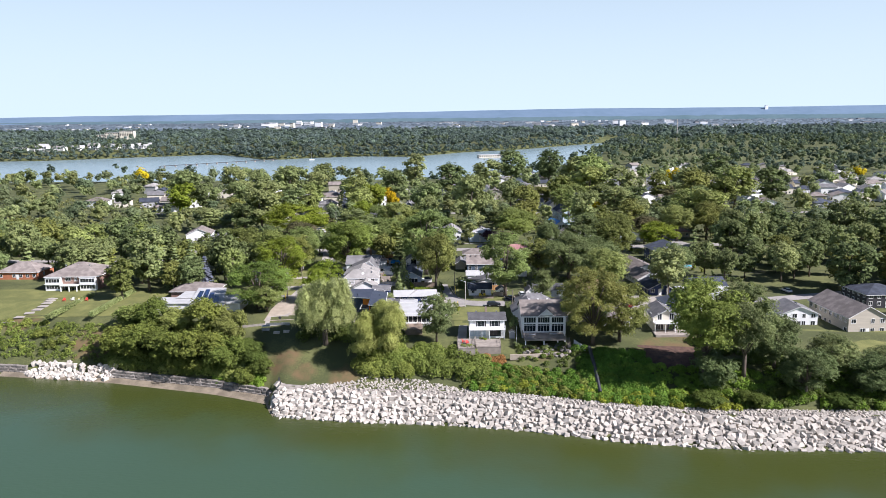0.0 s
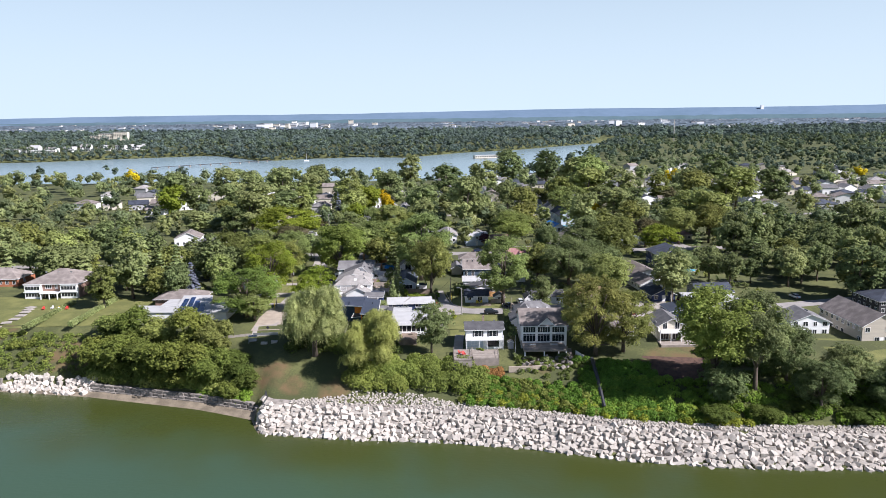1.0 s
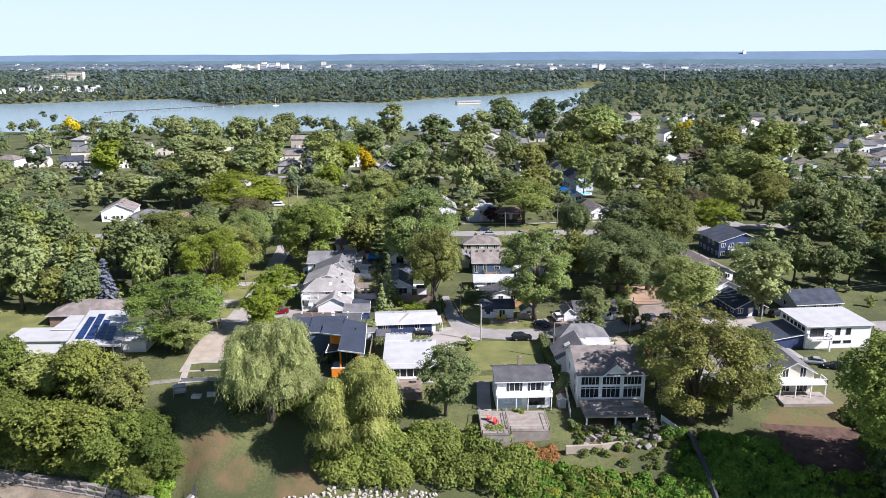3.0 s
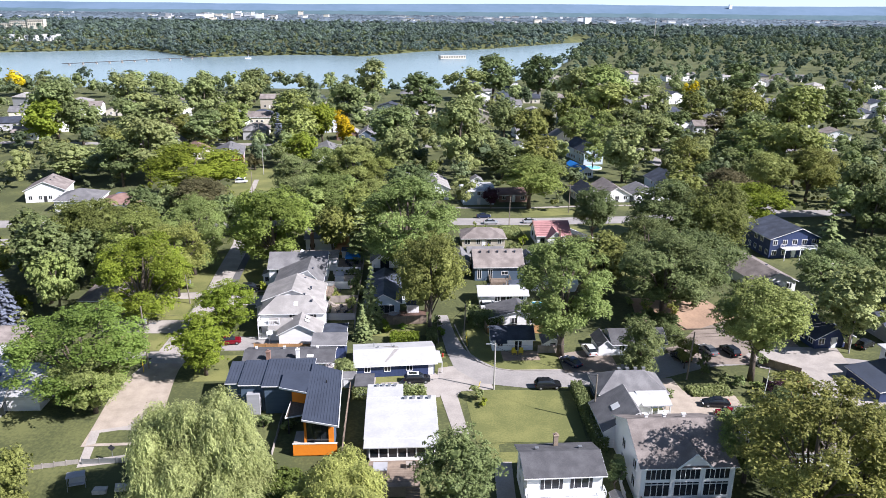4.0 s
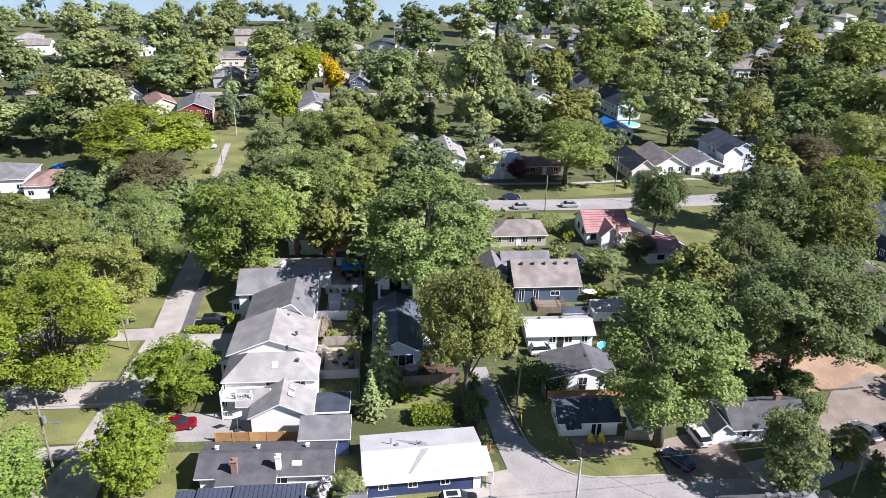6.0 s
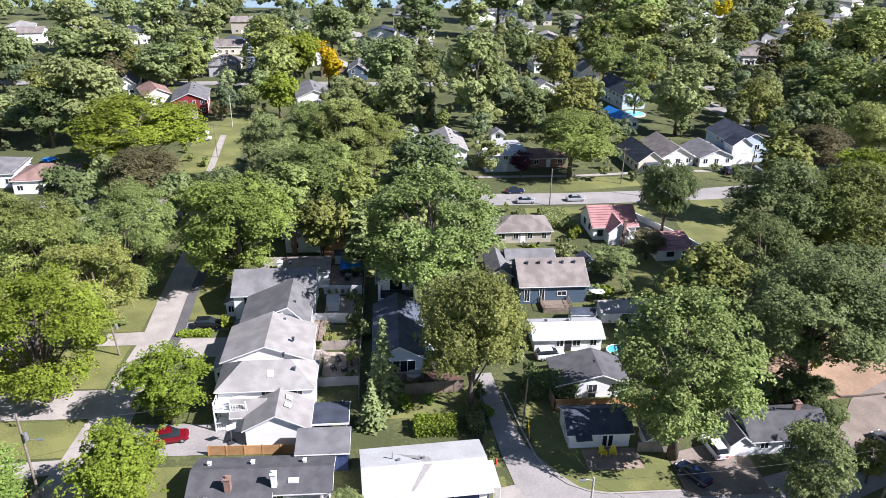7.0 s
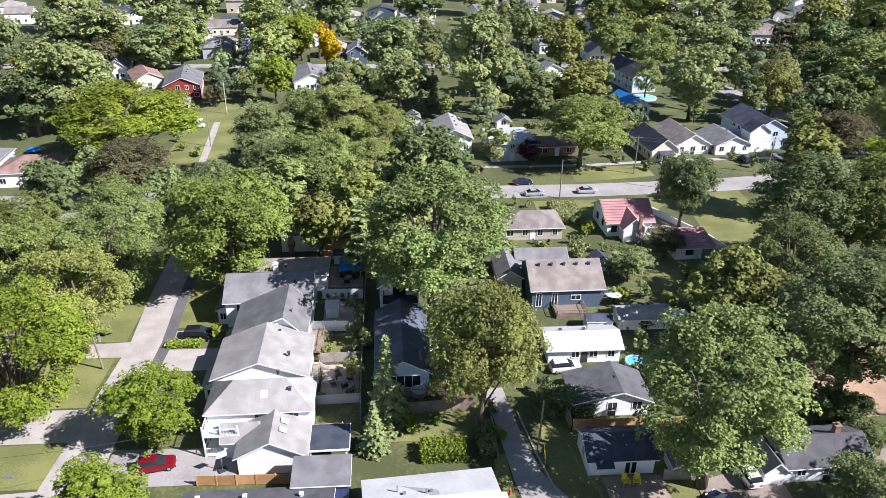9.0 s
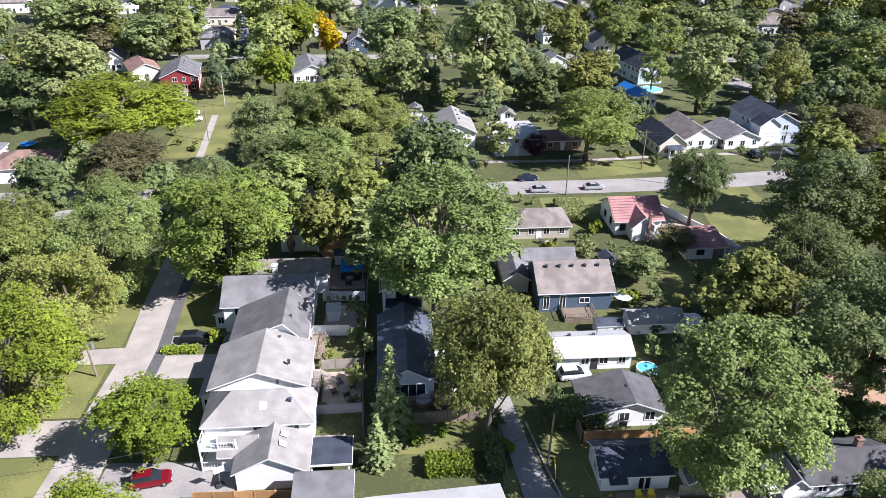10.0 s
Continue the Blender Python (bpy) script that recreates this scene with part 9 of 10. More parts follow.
def drape(name, pts, mat, label, cat, dz=0.06):
    """A patch laid over the sloping bank, in rows."""
    (x0, s0), (x1, s1) = pts
    b, nxs, nys = Builder(), 14, 10
    for j in range(nys + 1):
        for i in range(nxs + 1):
            x = x0 + (x1 - x0) * i / nxs
            edge = 1 - 0.35 * noise.noise(Vector((i * 0.6, j * 0.6, x0)))
            s = s0 + (s1 - s0) * j / nys
            xm = (x0 + x1) / 2 + (x - (x0 + x1) / 2) * edge
            y = shore_y(xm) + s
            b.v.append((xm, y, land(xm, y) + dz))
    for j in range(nys):
        for i in range(nxs):
            k = j * (nxs + 1) + i
            b.f.append((k, k + 1, k + nxs + 2, k + nxs + 1))
    solid(name, b, M[mat], label, cat, kind="structure", smooth=True)


drape("bare_slope", ((52.5, 26.5), (66, 39)), "mulch", "bare reddish-brown soil at the top of the bluff", "ground")
# dark drain and retaining walls
dr = Builder()
dp = [(37.6, shore_y(38) + 15 + i * 1.7) for i in range(11)]
dr.tube([(x, y, land(x, y) + 1.5) for x, y in dp], [0.5] * 11, 6)
solid("drain_chute", dr, M["trim_dark"], "dark drainage pipe down the bluff", "drain")
rt = Builder()
for (xa, ya), (xb, yb) in zip([(15.8, 174.6), (22, 175), (30, 177), (36.4, 180)], [(22, 175), (30, 177), (36.4, 180), (37, 184)]):
    rt.beam((xa, ya, -0.9), (xb, yb, -0.9), 0.5, 1.5)
solid("retaining_wall", rt, M["gravel"], "low pale stone retaining wall at the bluff's edge", "wall")

# rock garden under the raised terrace
rg = thing("rock_garden", "grey boulders of a rock garden below the terrace", "rocks", (0, 0, 0), 0)
for i in range(46):
    x, y = rnd.uniform(19.5, 35), rnd.uniform(174.8, 180.8)
    k = rnd.uniform(0.28, 0.62)
    o = new("boulder", rnd.choice(blockmesh))
    o.parent = rg
    o.matrix_local = Matrix.Translation((x, y, land(x, y) + k * 0.25)) @ Euler((rnd.uniform(-0.4, 0.4), rnd.uniform(-0.4, 0.4), rnd.uniform(0, 6))).to_matrix().to_4x4() @ Matrix.Diagonal((k * 1.3, k, k * 0.8, 1))
bluff_shrubs("rockery_plants", "low plants between the boulders of the rock garden", 18, 36, 24.0, 32.5, 46, "thicket", 31, (0.4, 1.0), 60, 0.2)
bluff_shrubs("bluff_shrubs", "dark shrubs beside the bare slope", 66, 84, 30, 44, 46, "thicket", 32, (0.8, 1.9), 110, 0.3)
# ---- the far distance ----
def far_building(label, x, y, w, d, h, mat, yaw=0, storeys=None, roof="flat", cover="roof_white", z=None, rows=4):
    z = land(x, y) if z is None else z
    o = thing("distant_building", label, "building", (x, y, z), yaw, "buildings on the skyline")
    if roof == "flat":
        part("wall", Builder().box(-w / 2, -d / 2, -1, w / 2, d / 2, h), M[mat], o)
        part("roof", Builder().box(-w / 2 - 0.3, -d / 2 - 0.3, h, w / 2 + 0.3, d / 2 + 0.3, h + 0.6), M[cover], o)
    else:
        block(o, -w / 2, -d / 2, w / 2, d / 2, -1, h, roof, h + w * 0.18, mat, cover, over=0.6, thick=0.3)
    n = storeys or max(1, int(h / 3.2))
    for k in range(min(n, rows)):
        b = Builder()
        m = max(2, int(w / 4))
        for i in range(m):
            xx = -w / 2 + w * (i + 0.5) / m
            b.box(xx - w / m * 0.3, -d / 2 - 0.15, h - (k + 1) * h / n + 1, xx + w / m * 0.3, -d / 2 + 0.05, h - (k + 1) * h / n + 1 + h / n * 0.5)
        tagged(part("glazing", b, M["glass"], o), kind="stuff")
    return o


rnd = random.Random(21)
for i in range(8):
    far_building("white lakeside apartment block beyond the bay", -800 + i * 27, 1345 + i * 13 + rnd.uniform(-6, 6), rnd.uniform(18, 30), 14, rnd.uniform(6, 9.5), "white", rnd.uniform(-15, 15), roof="gable_x" if i % 3 else "flat",
                 cover="roof_white" if i % 2 else "shingle_pale", storeys=2)
for dx, w, h in ((0, 40, 16), (35, 34, 20), (-30, 22, 11)):
    far_building("pinkish brick apartment block in the woods", -862 + dx, 1850, w, 18, h + 6, "cream", 5)
for i in range(190):
    y = rnd.uniform(2500, 4350)
    x = rnd.uniform(-0.62, 0.68) * y
    h = rnd.choice([6, 8, 10, 12, 14, 22]) if abs(x - 0.22 * y) < 0.12 * y or abs(x + 0.2 * y) < 0.1 * y else rnd.choice([3, 4, 5, 7])
    far_building("pale distant building above the treetops", x, y, rnd.uniform(9, 38), 18, h + 16, rnd.choice(["white", "white", "cream", "grey_wall"]), rnd.uniform(-10, 10), z=-2, rows=1)
tw = thing("radio_mast", "tall pale mast rising above the woods", "mast", (486, 1612, 2), 0)
part("mast", Builder().tube([(0, 0, 0), (0, 0, 46)], [0.9, 0.6], 8), M["pole_pale"], tw)
part("antenna", Builder().box(-1.6, -0.5, 38, 1.6, 0.5, 41), M["pole_pale"], tw)
ht = far_building("pale tower block on the distant ridge", 1950, 4690, 18, 14, 24, "white", 0, z=74, rows=0)
# causeway across the bay
br = thing("causeway", "low dark causeway on pale piers across the bay", "bridge", (0, 0, 0), 0)
pa, pb = Vector((-440, 1073, -8.6)), Vector((-300, 1228, -8.6))
part("roadway", Builder().beam(pa, pb, 2.6, 0.7), M["trim_dark"], br)
for i in range(12):
    p = pa.lerp(pb, (i + 0.5) / 12)
    part("pier", Builder().box(p.x - 0.9, p.y - 1.2, WATER - 2, p.x + 0.9, p.y + 1.2, -8.0), M["concrete"], br)
bo = thing("sailboat", "small white sailboat moored in the bay", "boat", (-243, 1235, WATER), 20)
part("hull", Builder().prism([(-4, -1.2), (2.5, -1.3), (4.6, 0), (2.5, 1.3), (-4, 1.2)], -0.3, 1.0), M["white"], bo)
part("mast", Builder().tube([(0.4, 0, 1), (0.4, 0, 13)], [0.18, 0.12], 6), M["trim"], bo)
far_building("long white boathouse by the bay shore", 60, 1262, 40, 12, 3.5, "cream", 15, z=-9.5)
# roofs among the far trees
for i, (x, y, w, d) in enumerate(FAR_HOUSES):
    simple_house(rnd.choice(["white house with grey roof between trees", "house with brown roof between trees", "pale house with gable roof between trees"]), x - w / 2, y - d / 2, x + w / 2, y + d / 2,
                 rnd.uniform(5.5, 8.5), rnd.choice(["gable_x", "gable_y", "hip"]), None, rnd.choice(["white", "white", "cream", "beige", "grey_wall"]),
                 rnd.choice(["shingle_grey", "shingle_brown", "shingle_pale", "shingle_dark"]), rnd.uniform(-10, 25), seed=i, wins="S", far=True, storeys=1)
# ---- cars ----
def loft(stations):
    """A closed shell through cross-sections (x, half width low, half width high, z low, z high)."""
    b = Builder()
    for x, wl_, wh, z0, z1 in stations:
        b.v += [(x, -wl_, z0), (x, wl_, z0), (x, (wl_ * 1.04), (z0 + z1) / 2), (x, wh, z1), (x, -wh, z1), (x, -wl_ * 1.04, (z0 + z1) / 2)]
    n = len(stations)
    for i in range(n - 1):
        for j in range(6):
            a, c = i * 6 + j, i * 6 + (j + 1) % 6
            b.f.append((a, a + 6, c + 6, c))
    b.f.append(tuple(range(6)))
    b.f.append(tuple(range((n - 1) * 6, n * 6))[::-1])
    return b


def wheel_meshes():
    t = Builder()
    prof = [(0.20, -0.10), (0.31, -0.11), (0.33, -0.07), (0.33, 0.07), (0.31, 0.11), (0.20, 0.10)]
    t.lathe(prof, 16)
    t.v = [(x, z, y) for x, y, z in t.v]
    r = Builder().lathe([(0.05, -0.115), (0.19, -0.10), (0.2, 0.0), (0.19, 0.10), (0.05, 0.115)], 10)
    r.v = [(x, z, y) for x, y, z in r.v]
    return t.mesh("tyre", M["rubber"]), r.mesh("rim", M["metal"])


TYRE, RIM = wheel_meshes()
SHAPES = {
    "sedan": (4.6, 0.86, [(-2.3, 0.70, 0.62, 0.38, 0.78), (-2.1, 0.84, 0.78, 0.30, 0.92), (-1.2, 0.86, 0.80, 0.26, 0.98), (0.9, 0.86, 0.80, 0.26, 0.96), (1.9, 0.84, 0.74, 0.28, 0.84), (2.25, 0.72, 0.60, 0.36, 0.66)],
              [(-1.75, 0.74, 0.66, 0.92, 0.98), (-1.05, 0.76, 0.60, 0.92, 1.36), (-0.2, 0.76, 0.60, 0.92, 1.43), (0.35, 0.76, 0.60, 0.92, 1.38), (1.2, 0.74, 0.66, 0.90, 0.96)], (-1.0, 0.25, 1.40)),
    "suv": (4.6, 0.9, [(-2.25, 0.78, 0.72, 0.42, 0.98), (-2.1, 0.88, 0.84, 0.34, 1.08), (-1.2, 0.90, 0.85, 0.32, 1.08), (0.9, 0.90, 0.85, 0.32, 1.06), (1.95, 0.88, 0.78, 0.34, 0.96), (2.25, 0.76, 0.66, 0.42, 0.8)],
            [(-2.1, 0.80, 0.70, 1.04, 1.10), (-1.8, 0.80, 0.66, 1.04, 1.62), (-0.6, 0.82, 0.68, 1.04, 1.70), (0.3, 0.82, 0.66, 1.04, 1.64), (1.15, 0.78, 0.70, 1.02, 1.08)], (-1.75, 0.25, 1.66)),
}


def car(shape, paint, x, y, yaw, label, z=None, s=0.95, top_paint=""):
    L, W, body, cabin, top = SHAPES[shape]
    z = (max(GROUND, land(x, y)) + 0.07) if z is None else z
    c = thing("car", label, "car", (x, y, z), yaw, "parked cars")
    c.scale = (s, s, s)
    part("body", loft(body), PAINT[paint], c)
    part("window_glass", loft(cabin), M["glass"], c)
    a, b, zt = top
    part("roof", Builder().box(a, -0.62, zt - 0.06, b, 0.62, zt + 0.05), PAINT[top_paint or paint], c)
    if top_paint:
        part("sunroof", Builder().box(a + 0.3, -0.42, zt + 0.05, b - 0.35, 0.42, zt + 0.06), M["glass"], c)
    for sx in (-1, 1):
        part("headlight", Builder().box(L / 2 - 0.2, sx * 0.58 - 0.16, 0.58, L / 2 - 0.03, sx * 0.58 + 0.16, 0.72), M["trim"], c)
        part("tail_light", Builder().box(-L / 2 - 0.02, sx * 0.6 - 0.14, 0.68, -L / 2 + 0.12, sx * 0.6 + 0.14, 0.84), M["plastic_red"], c)
        for wx in (-1.38, 1.40):
            o = part("wheel", TYRE, None, c)
            o.matrix_local = pose(wx, sx * (W - 0.09), 0.33)
            part("rim", RIM, None, o)
    return c


for shape, paint, x, y, yaw, lab in (
        ("suv", "black", -8.9, 220.9, 2, "black car with pale roof on the concrete pad"),
        ("suv", "white", -71.4, 373.8, 10, "white car parked at the end of the footpath"),
        ("suv", "red", -45.0, 237.0, 12, "red hatchback parked on the forecourt"),
        ("suv", "black", -46.4, 265.4, 3, "black car parked in shade"),
        ("sedan", "black", 40.4, 211.4, 175, "black sedan parked on the gravel forecourt"),
        ("sedan", "red", 41.2, 207.9, 172, "red sedan parked on the gravel forecourt"),
        ("suv", "black", 13.6, 218.2, 3, "dark pickup parked beside the lawn"),
        ("suv", "white", 24.0, 231.4, 96, "white car beside the cottage"),
        ("sedan", "navy", 19.6, 226.8, 120, "dark blue sedan in the shaded forecourt"),
        ("suv", "black", 40.6, 228.2, 110, "black car in the parking area"),
        ("sedan", "grey", 47.0, 231.0, 105, "dark grey sedan in the parking area"),
        ("suv", "black", 51.0, 230.4, 105, "black car in the parking area"),
        ("suv", "white", 7.4, 253.6, 5, "white car beside the white bungalow"),
        ("sedan", "navy", 13.4, 326.0, 3, "dark blue sedan on the cross street"),
        ("sedan", "silver", 14.9, 319.2, 3, "silver sedan on the cross street"),
        ("sedan", "silver", 27.0, 320.2, 3, "silver sedan on the cross street"),
        ("sedan", "black", 76.0, 331.2, 178, "black sedan on the cross street"),
        ("suv", "white", 82.0, 340.4, 95, "white van in a driveway"),
        ("suv", "navy", 71.8, 339.0, 95, "dark blue car in a driveway"),
        ("sedan", "silver", 73.4, 203.2, 160, "silver sedan beside the modern house"),
        ("sedan", "black", 76.4, 200.6, 160, "black sedan beside the modern house"),
        ("sedan", "silver", -17.0, 334.4, 92, "silver sedan in a driveway"),
        ("suv", "white", -73.4, 379.6, 5, "white car beside the grass"),
        ("suv", "red", 57.4, 215.8, 20, "red car behind a wooden fence"),
        ("suv", "black", 79.0, 232.6, 30, "black car under the trees"),
        ("suv", "white", -5.0, 344.6, 95, "white car beside the garage"),
        ("sedan", "grey", -77.0, 303, 8, "dark car on a shaded street"),
        ("sedan", "white", 118, 236, 100, "white car at the far end of the lane")):
    car(shape, paint, x, y, yaw, lab, top_paint="white" if "pale roof" in lab else "")


# ---- poles and cables ----
def pole(x, y, top, label, mat="pole_wood", r=0.15, lean=(0, 0), arm=None, box_=False, cross=False):
    p = thing("utility_pole", label, "pole", (x, y, GROUND), 0, "utility poles")
    h = top - GROUND
    part("shaft", Builder().tube([(0, 0, -0.3), (lean[0], lean[1], h)], [r, r * 0.7], 8), M[mat], p)
    if cross:
        part("crossarm", Builder().beam((lean[0] - 1.1, lean[1], h - 0.5), (lean[0] + 1.1, lean[1], h - 0.5), 0.12), M["pole_wood"], p)
    if arm:
        ax, ay, az = arm
        part("lamp_arm", Builder().tube([(lean[0] * 0.8, lean[1] * 0.8, az), (ax * 0.6, ay * 0.6, az + 0.45), (ax, ay, az + 0.5)], [0.05, 0.05, 0.05], 6), M["metal"], p)
        part("lamp_head", Builder().box(ax - 0.3, ay - 0.14, az + 0.42, ax + 0.3, ay + 0.14, az + 0.58), M["metal"], p)
    if box_:
        part("transformer", Builder().lathe([(0.05, 0), (0.26, 0.04), (0.28, 0.5), (0.26, 0.95), (0.06, 1.0)], 12, (0.32, 0, h - 3.2)), M["metal"], p)
    return p


def cable(a, b, sag=0.7, r=0.022):
    a, b = Vector(a), Vector(b)
    pts = [a.lerp(b, i / 10) - Vector((0, 0, sag * 4 * (i / 10) * (1 - i / 10))) for i in range(11)]
    solid("cable", Builder().tube(pts, [r] * 11, 4), M["wire"], "thin black overhead cable between poles", "cable", "overhead cables")


pole(-57, 227, 14.0, "tall wooden pole with transformer and street lamp", r=0.17, lean=(-0.3, 0.4), arm=(1.9, -0.2, 8.5), box_=True)
tb = Builder().tube([(0.75, 0, 0), (0.7, 0, 2.6)], [0.07, 0.07], 6)
gs = thing("guy_guard", "yellow plastic guard on a pole's guy wire", "guard", (-58.2, 225.6, GROUND), 0)
part("sleeve", tb, M["plastic_yellow"], gs)
pole(-58.1, 257.7, 9.8, "wooden pole leaning over the verge", lean=(-0.5, -0.3), box_=True)
pole(4.2, 217.8, 10.8, "pale concrete street lamp pole beside the lawn", "pole_pale", 0.16, arm=(-1.3, -0.5, 8.4))
gs = thing("guy_guard", "yellow plastic guard on a pole's guy wire", "guard", (2.0, 216.4, GROUND), 0)
part("sleeve", Builder().tube([(-1.0, -0.6, 0), (-0.3, 0.3, 2.2)], [0.06, 0.06], 6), M["plastic_yellow"], gs)
pole(0.4, 237.1, 9.8, "wooden pole beside the lane", lean=(0.3, 0.1))
gs = thing("guy_guard", "yellow plastic guard on a pole's guy wire", "guard", (1.0, 235, GROUND), 0)
part("sleeve", Builder().tube([(0, 0, 0), (-0.25, 0.5, 2.8)], [0.06, 0.06], 6), M["plastic_yellow"], gs)
pole(38.9, 220.4, 11.2, "wooden pole leaning over the parking area", lean=(0.5, 0.2))
pole(74.2, 230, 9.8, "street lamp pole at the road's bend", "pole_pale", 0.16, arm=(-1.6, 0.6, 7.4))
pole(18.9, 207.2, 10.2, "wooden pole beside the hedge", lean=(0.1, 0.2))
pole(-64, 357, 11.5, "wooden pole beside the footpath", cross=True)
pole(-65.8, 388, 12, "far street lamp pole", "pole_pale", arm=(1.7, 0, 9.5))
pole(20.2, 317.3, 11, "wooden pole along the cross street")
pole(41.4, 331.8, 11.5, "wooden pole along the cross street", cross=True)
pole(46, 321.6, 10.5, "wooden pole along the cross street")
pole(73.6, 330.3, 11.2, "wooden pole along the cross street", lean=(0.4, 0), box_=True, cross=True)
for k in range(7):
    pole(-120 + k * 42, 446, 13.5, "wooden pole along the far street", cross=True)
for k in range(6):
    for dz in (0, 0.9):
        cable((-120 + k * 42, 446, 13 - dz), (-78 + k * 42, 446, 13 - dz), 0.9, 0.035)
for a, b in (((-57.3, 227.4, 13.8), (-58.6, 257.4, 9.6)), ((-57.3, 227.4, 12.8), (-36, 240, 6.8)), ((-58.6, 257.4, 9.6), (-58, 300, 11)), ((-57.3, 227.4, 13.5), (-80, 236, 7)),
             ((4.2, 217.8, 10.6), (0.7, 237.2, 9.6)), ((4.2, 217.8, 10.4), (39.4, 220.6, 11)), ((39.4, 220.6, 10.8), (74.2, 230, 9.6)), ((39.4, 220.6, 10.2), (74.2, 230, 9.0)), ((0.7, 237.2, 9.5), (-4.8, 238.2, 4.5)),
             ((0.7, 237.2, 9.3), (9.6, 246, 5.6)), ((18.9, 207.4, 10), (4.2, 217.8, 10.2)), ((41.4, 331.8, 11.2), (73.9, 330.3, 11)), ((41.4, 331.8, 10.4), (73.9, 330.3, 10.2)), ((20.2, 317.3, 10.8), (41.4, 331.8, 11.2)),
             ((73.9, 330.3, 11), (115, 333, 11)), ((73.9, 330.3, 10.2), (115, 333, 10.2)), ((74.2, 230, 9.6), (110, 236, 9.6)), ((74.2, 230, 9.0), (110, 236, 9.0)), ((41.4, 331.8, 10.8), (-20, 329, 10.6))):
    cable(a, b)
fp = thing("flagpole", "white flagpole with a small red flag", "flagpole", (48.1, 210.8, GROUND), 0)
part("shaft", Builder().tube([(0, 0, 0), (0.5, 0.4, 7.0)], [0.07, 0.05], 6), M["trim"], fp)
part("flag", Builder().slab([(0.5, 0.4, 6.9), (0.62, 0.4, 6.1), (0.6, 0.45, 5.9), (0.48, 0.45, 6.6)], 0.25), M["plastic_red"], fp)


# ---- fences, hedges and walls ----
def fence(pts, h, mat, label, bay=2.4, z=None, cap=False):
    f = thing("fence", label, "fence", (0, 0, 0), 0, "garden fences")
    for (xa, ya), (xb, yb) in zip(pts, pts[1:]):
        n = max(1, round(math.hypot(xb - xa, yb - ya) / bay))
        for i in range(n):
            a = Vector((xa + (xb - xa) * i / n, ya + (yb - ya) * i / n, 0))
            c = Vector((xa + (xb - xa) * (i + 1) / n, ya + (yb - ya) * (i + 1) / n, 0))
            g = (min(land(a.x, a.y), land(c.x, c.y)) if z is None else z)
            part("panel", Builder().beam((a.x, a.y, g + h / 2 + 0.04), (c.x, c.y, g + h / 2 + 0.04), 0.06, h - 0.08), M[mat], f)
            part("post", Builder().box(a.x - 0.07, a.y - 0.07, g - 0.3, a.x + 0.07, a.y + 0.07, g + h + 0.08), M[mat], f)
    return f


fence([(-14.9, 245.2), (-6.6, 245.8)], 1.9, "wood", "brown wooden board fence along the back garden", 1.5)
fence([(-39.6, 233.9), (-28.4, 233.6)], 1.5, "wood_orange", "new orange-brown cedar fence")
fence([(5.4, 240.6), (19.4, 240.4)], 1.9, "wood_orange", "tan wooden board fence behind the cottage")
fence([(5.4, 240.6), (5.2, 243.4)], 1.9, "wood", "brown wooden board fence by the hedge")
fence([(-29.6, 265.9), (-23.9, 265.7)], 1.9, "trim", "white vinyl garden fence", 2.0)
fence([(-28.6, 275.8), (-21.9, 275.5)], 1.9, "trim", "white vinyl garden fence with small cedars", 2.0)
fence([(-27.4, 257.4), (-21.4, 257.6)], 1.7, "wood_grey", "grey wooden board fence")
fence([(-27.2, 247.8), (-21.4, 248.0), (-21.3, 243.6)], 1.6, "grey_wall", "grey wooden garden fence behind the lawn")
fence([(-21.5, 248), (-21.6, 290)], 1.7, "wood_grey", "long grey wooden fence between gardens")
fence([(-20.2, 190), (-20.3, 218)], 1.8, "wood", "brown wooden boundary fence beside the dark house")
fence([(18.3, 184), (19.4, 196)], 1.5, "trim", "white boundary fence beside the large house")
fence([(34.4, 181.6), (36.8, 176.2)], 1.4, "trim", "white railing fence down to the bluff", 1.2)
fence([(44.5, 294), (48.6, 283)], 1.0, "trim", "low white garden wall fence")
fence([(55, 225.4), (60, 221)], 1.7, "wood", "brown wooden board fence by the hedge")
fence([(51.6, 218), (54, 212)], 1.6, "trim_dark", "dark board fence beside the drive")
fence([(-66.4, 198.6), (-58.2, 199.6)], 0.8, "concrete", "low pale stone wall beside the turning place", 1.8)
fence([(-57.6, 199.4), (-50.2, 199.2)], 0.9, "metal", "low steel guard rail at the road's end", 2.4)
fence([(-4.6, 236.2), (-4.4, 246)], 1.0, "wood_grey", "low wire garden fence")
fence([(-30.4, 210), (-30.6, 200)], 1.0, "concrete", "low pale retaining garden wall", 2)
fence([(14.2, 231.6), (18, 231.4)], 1.6, "wood_grey", "grey wooden board fence beside the cottage")


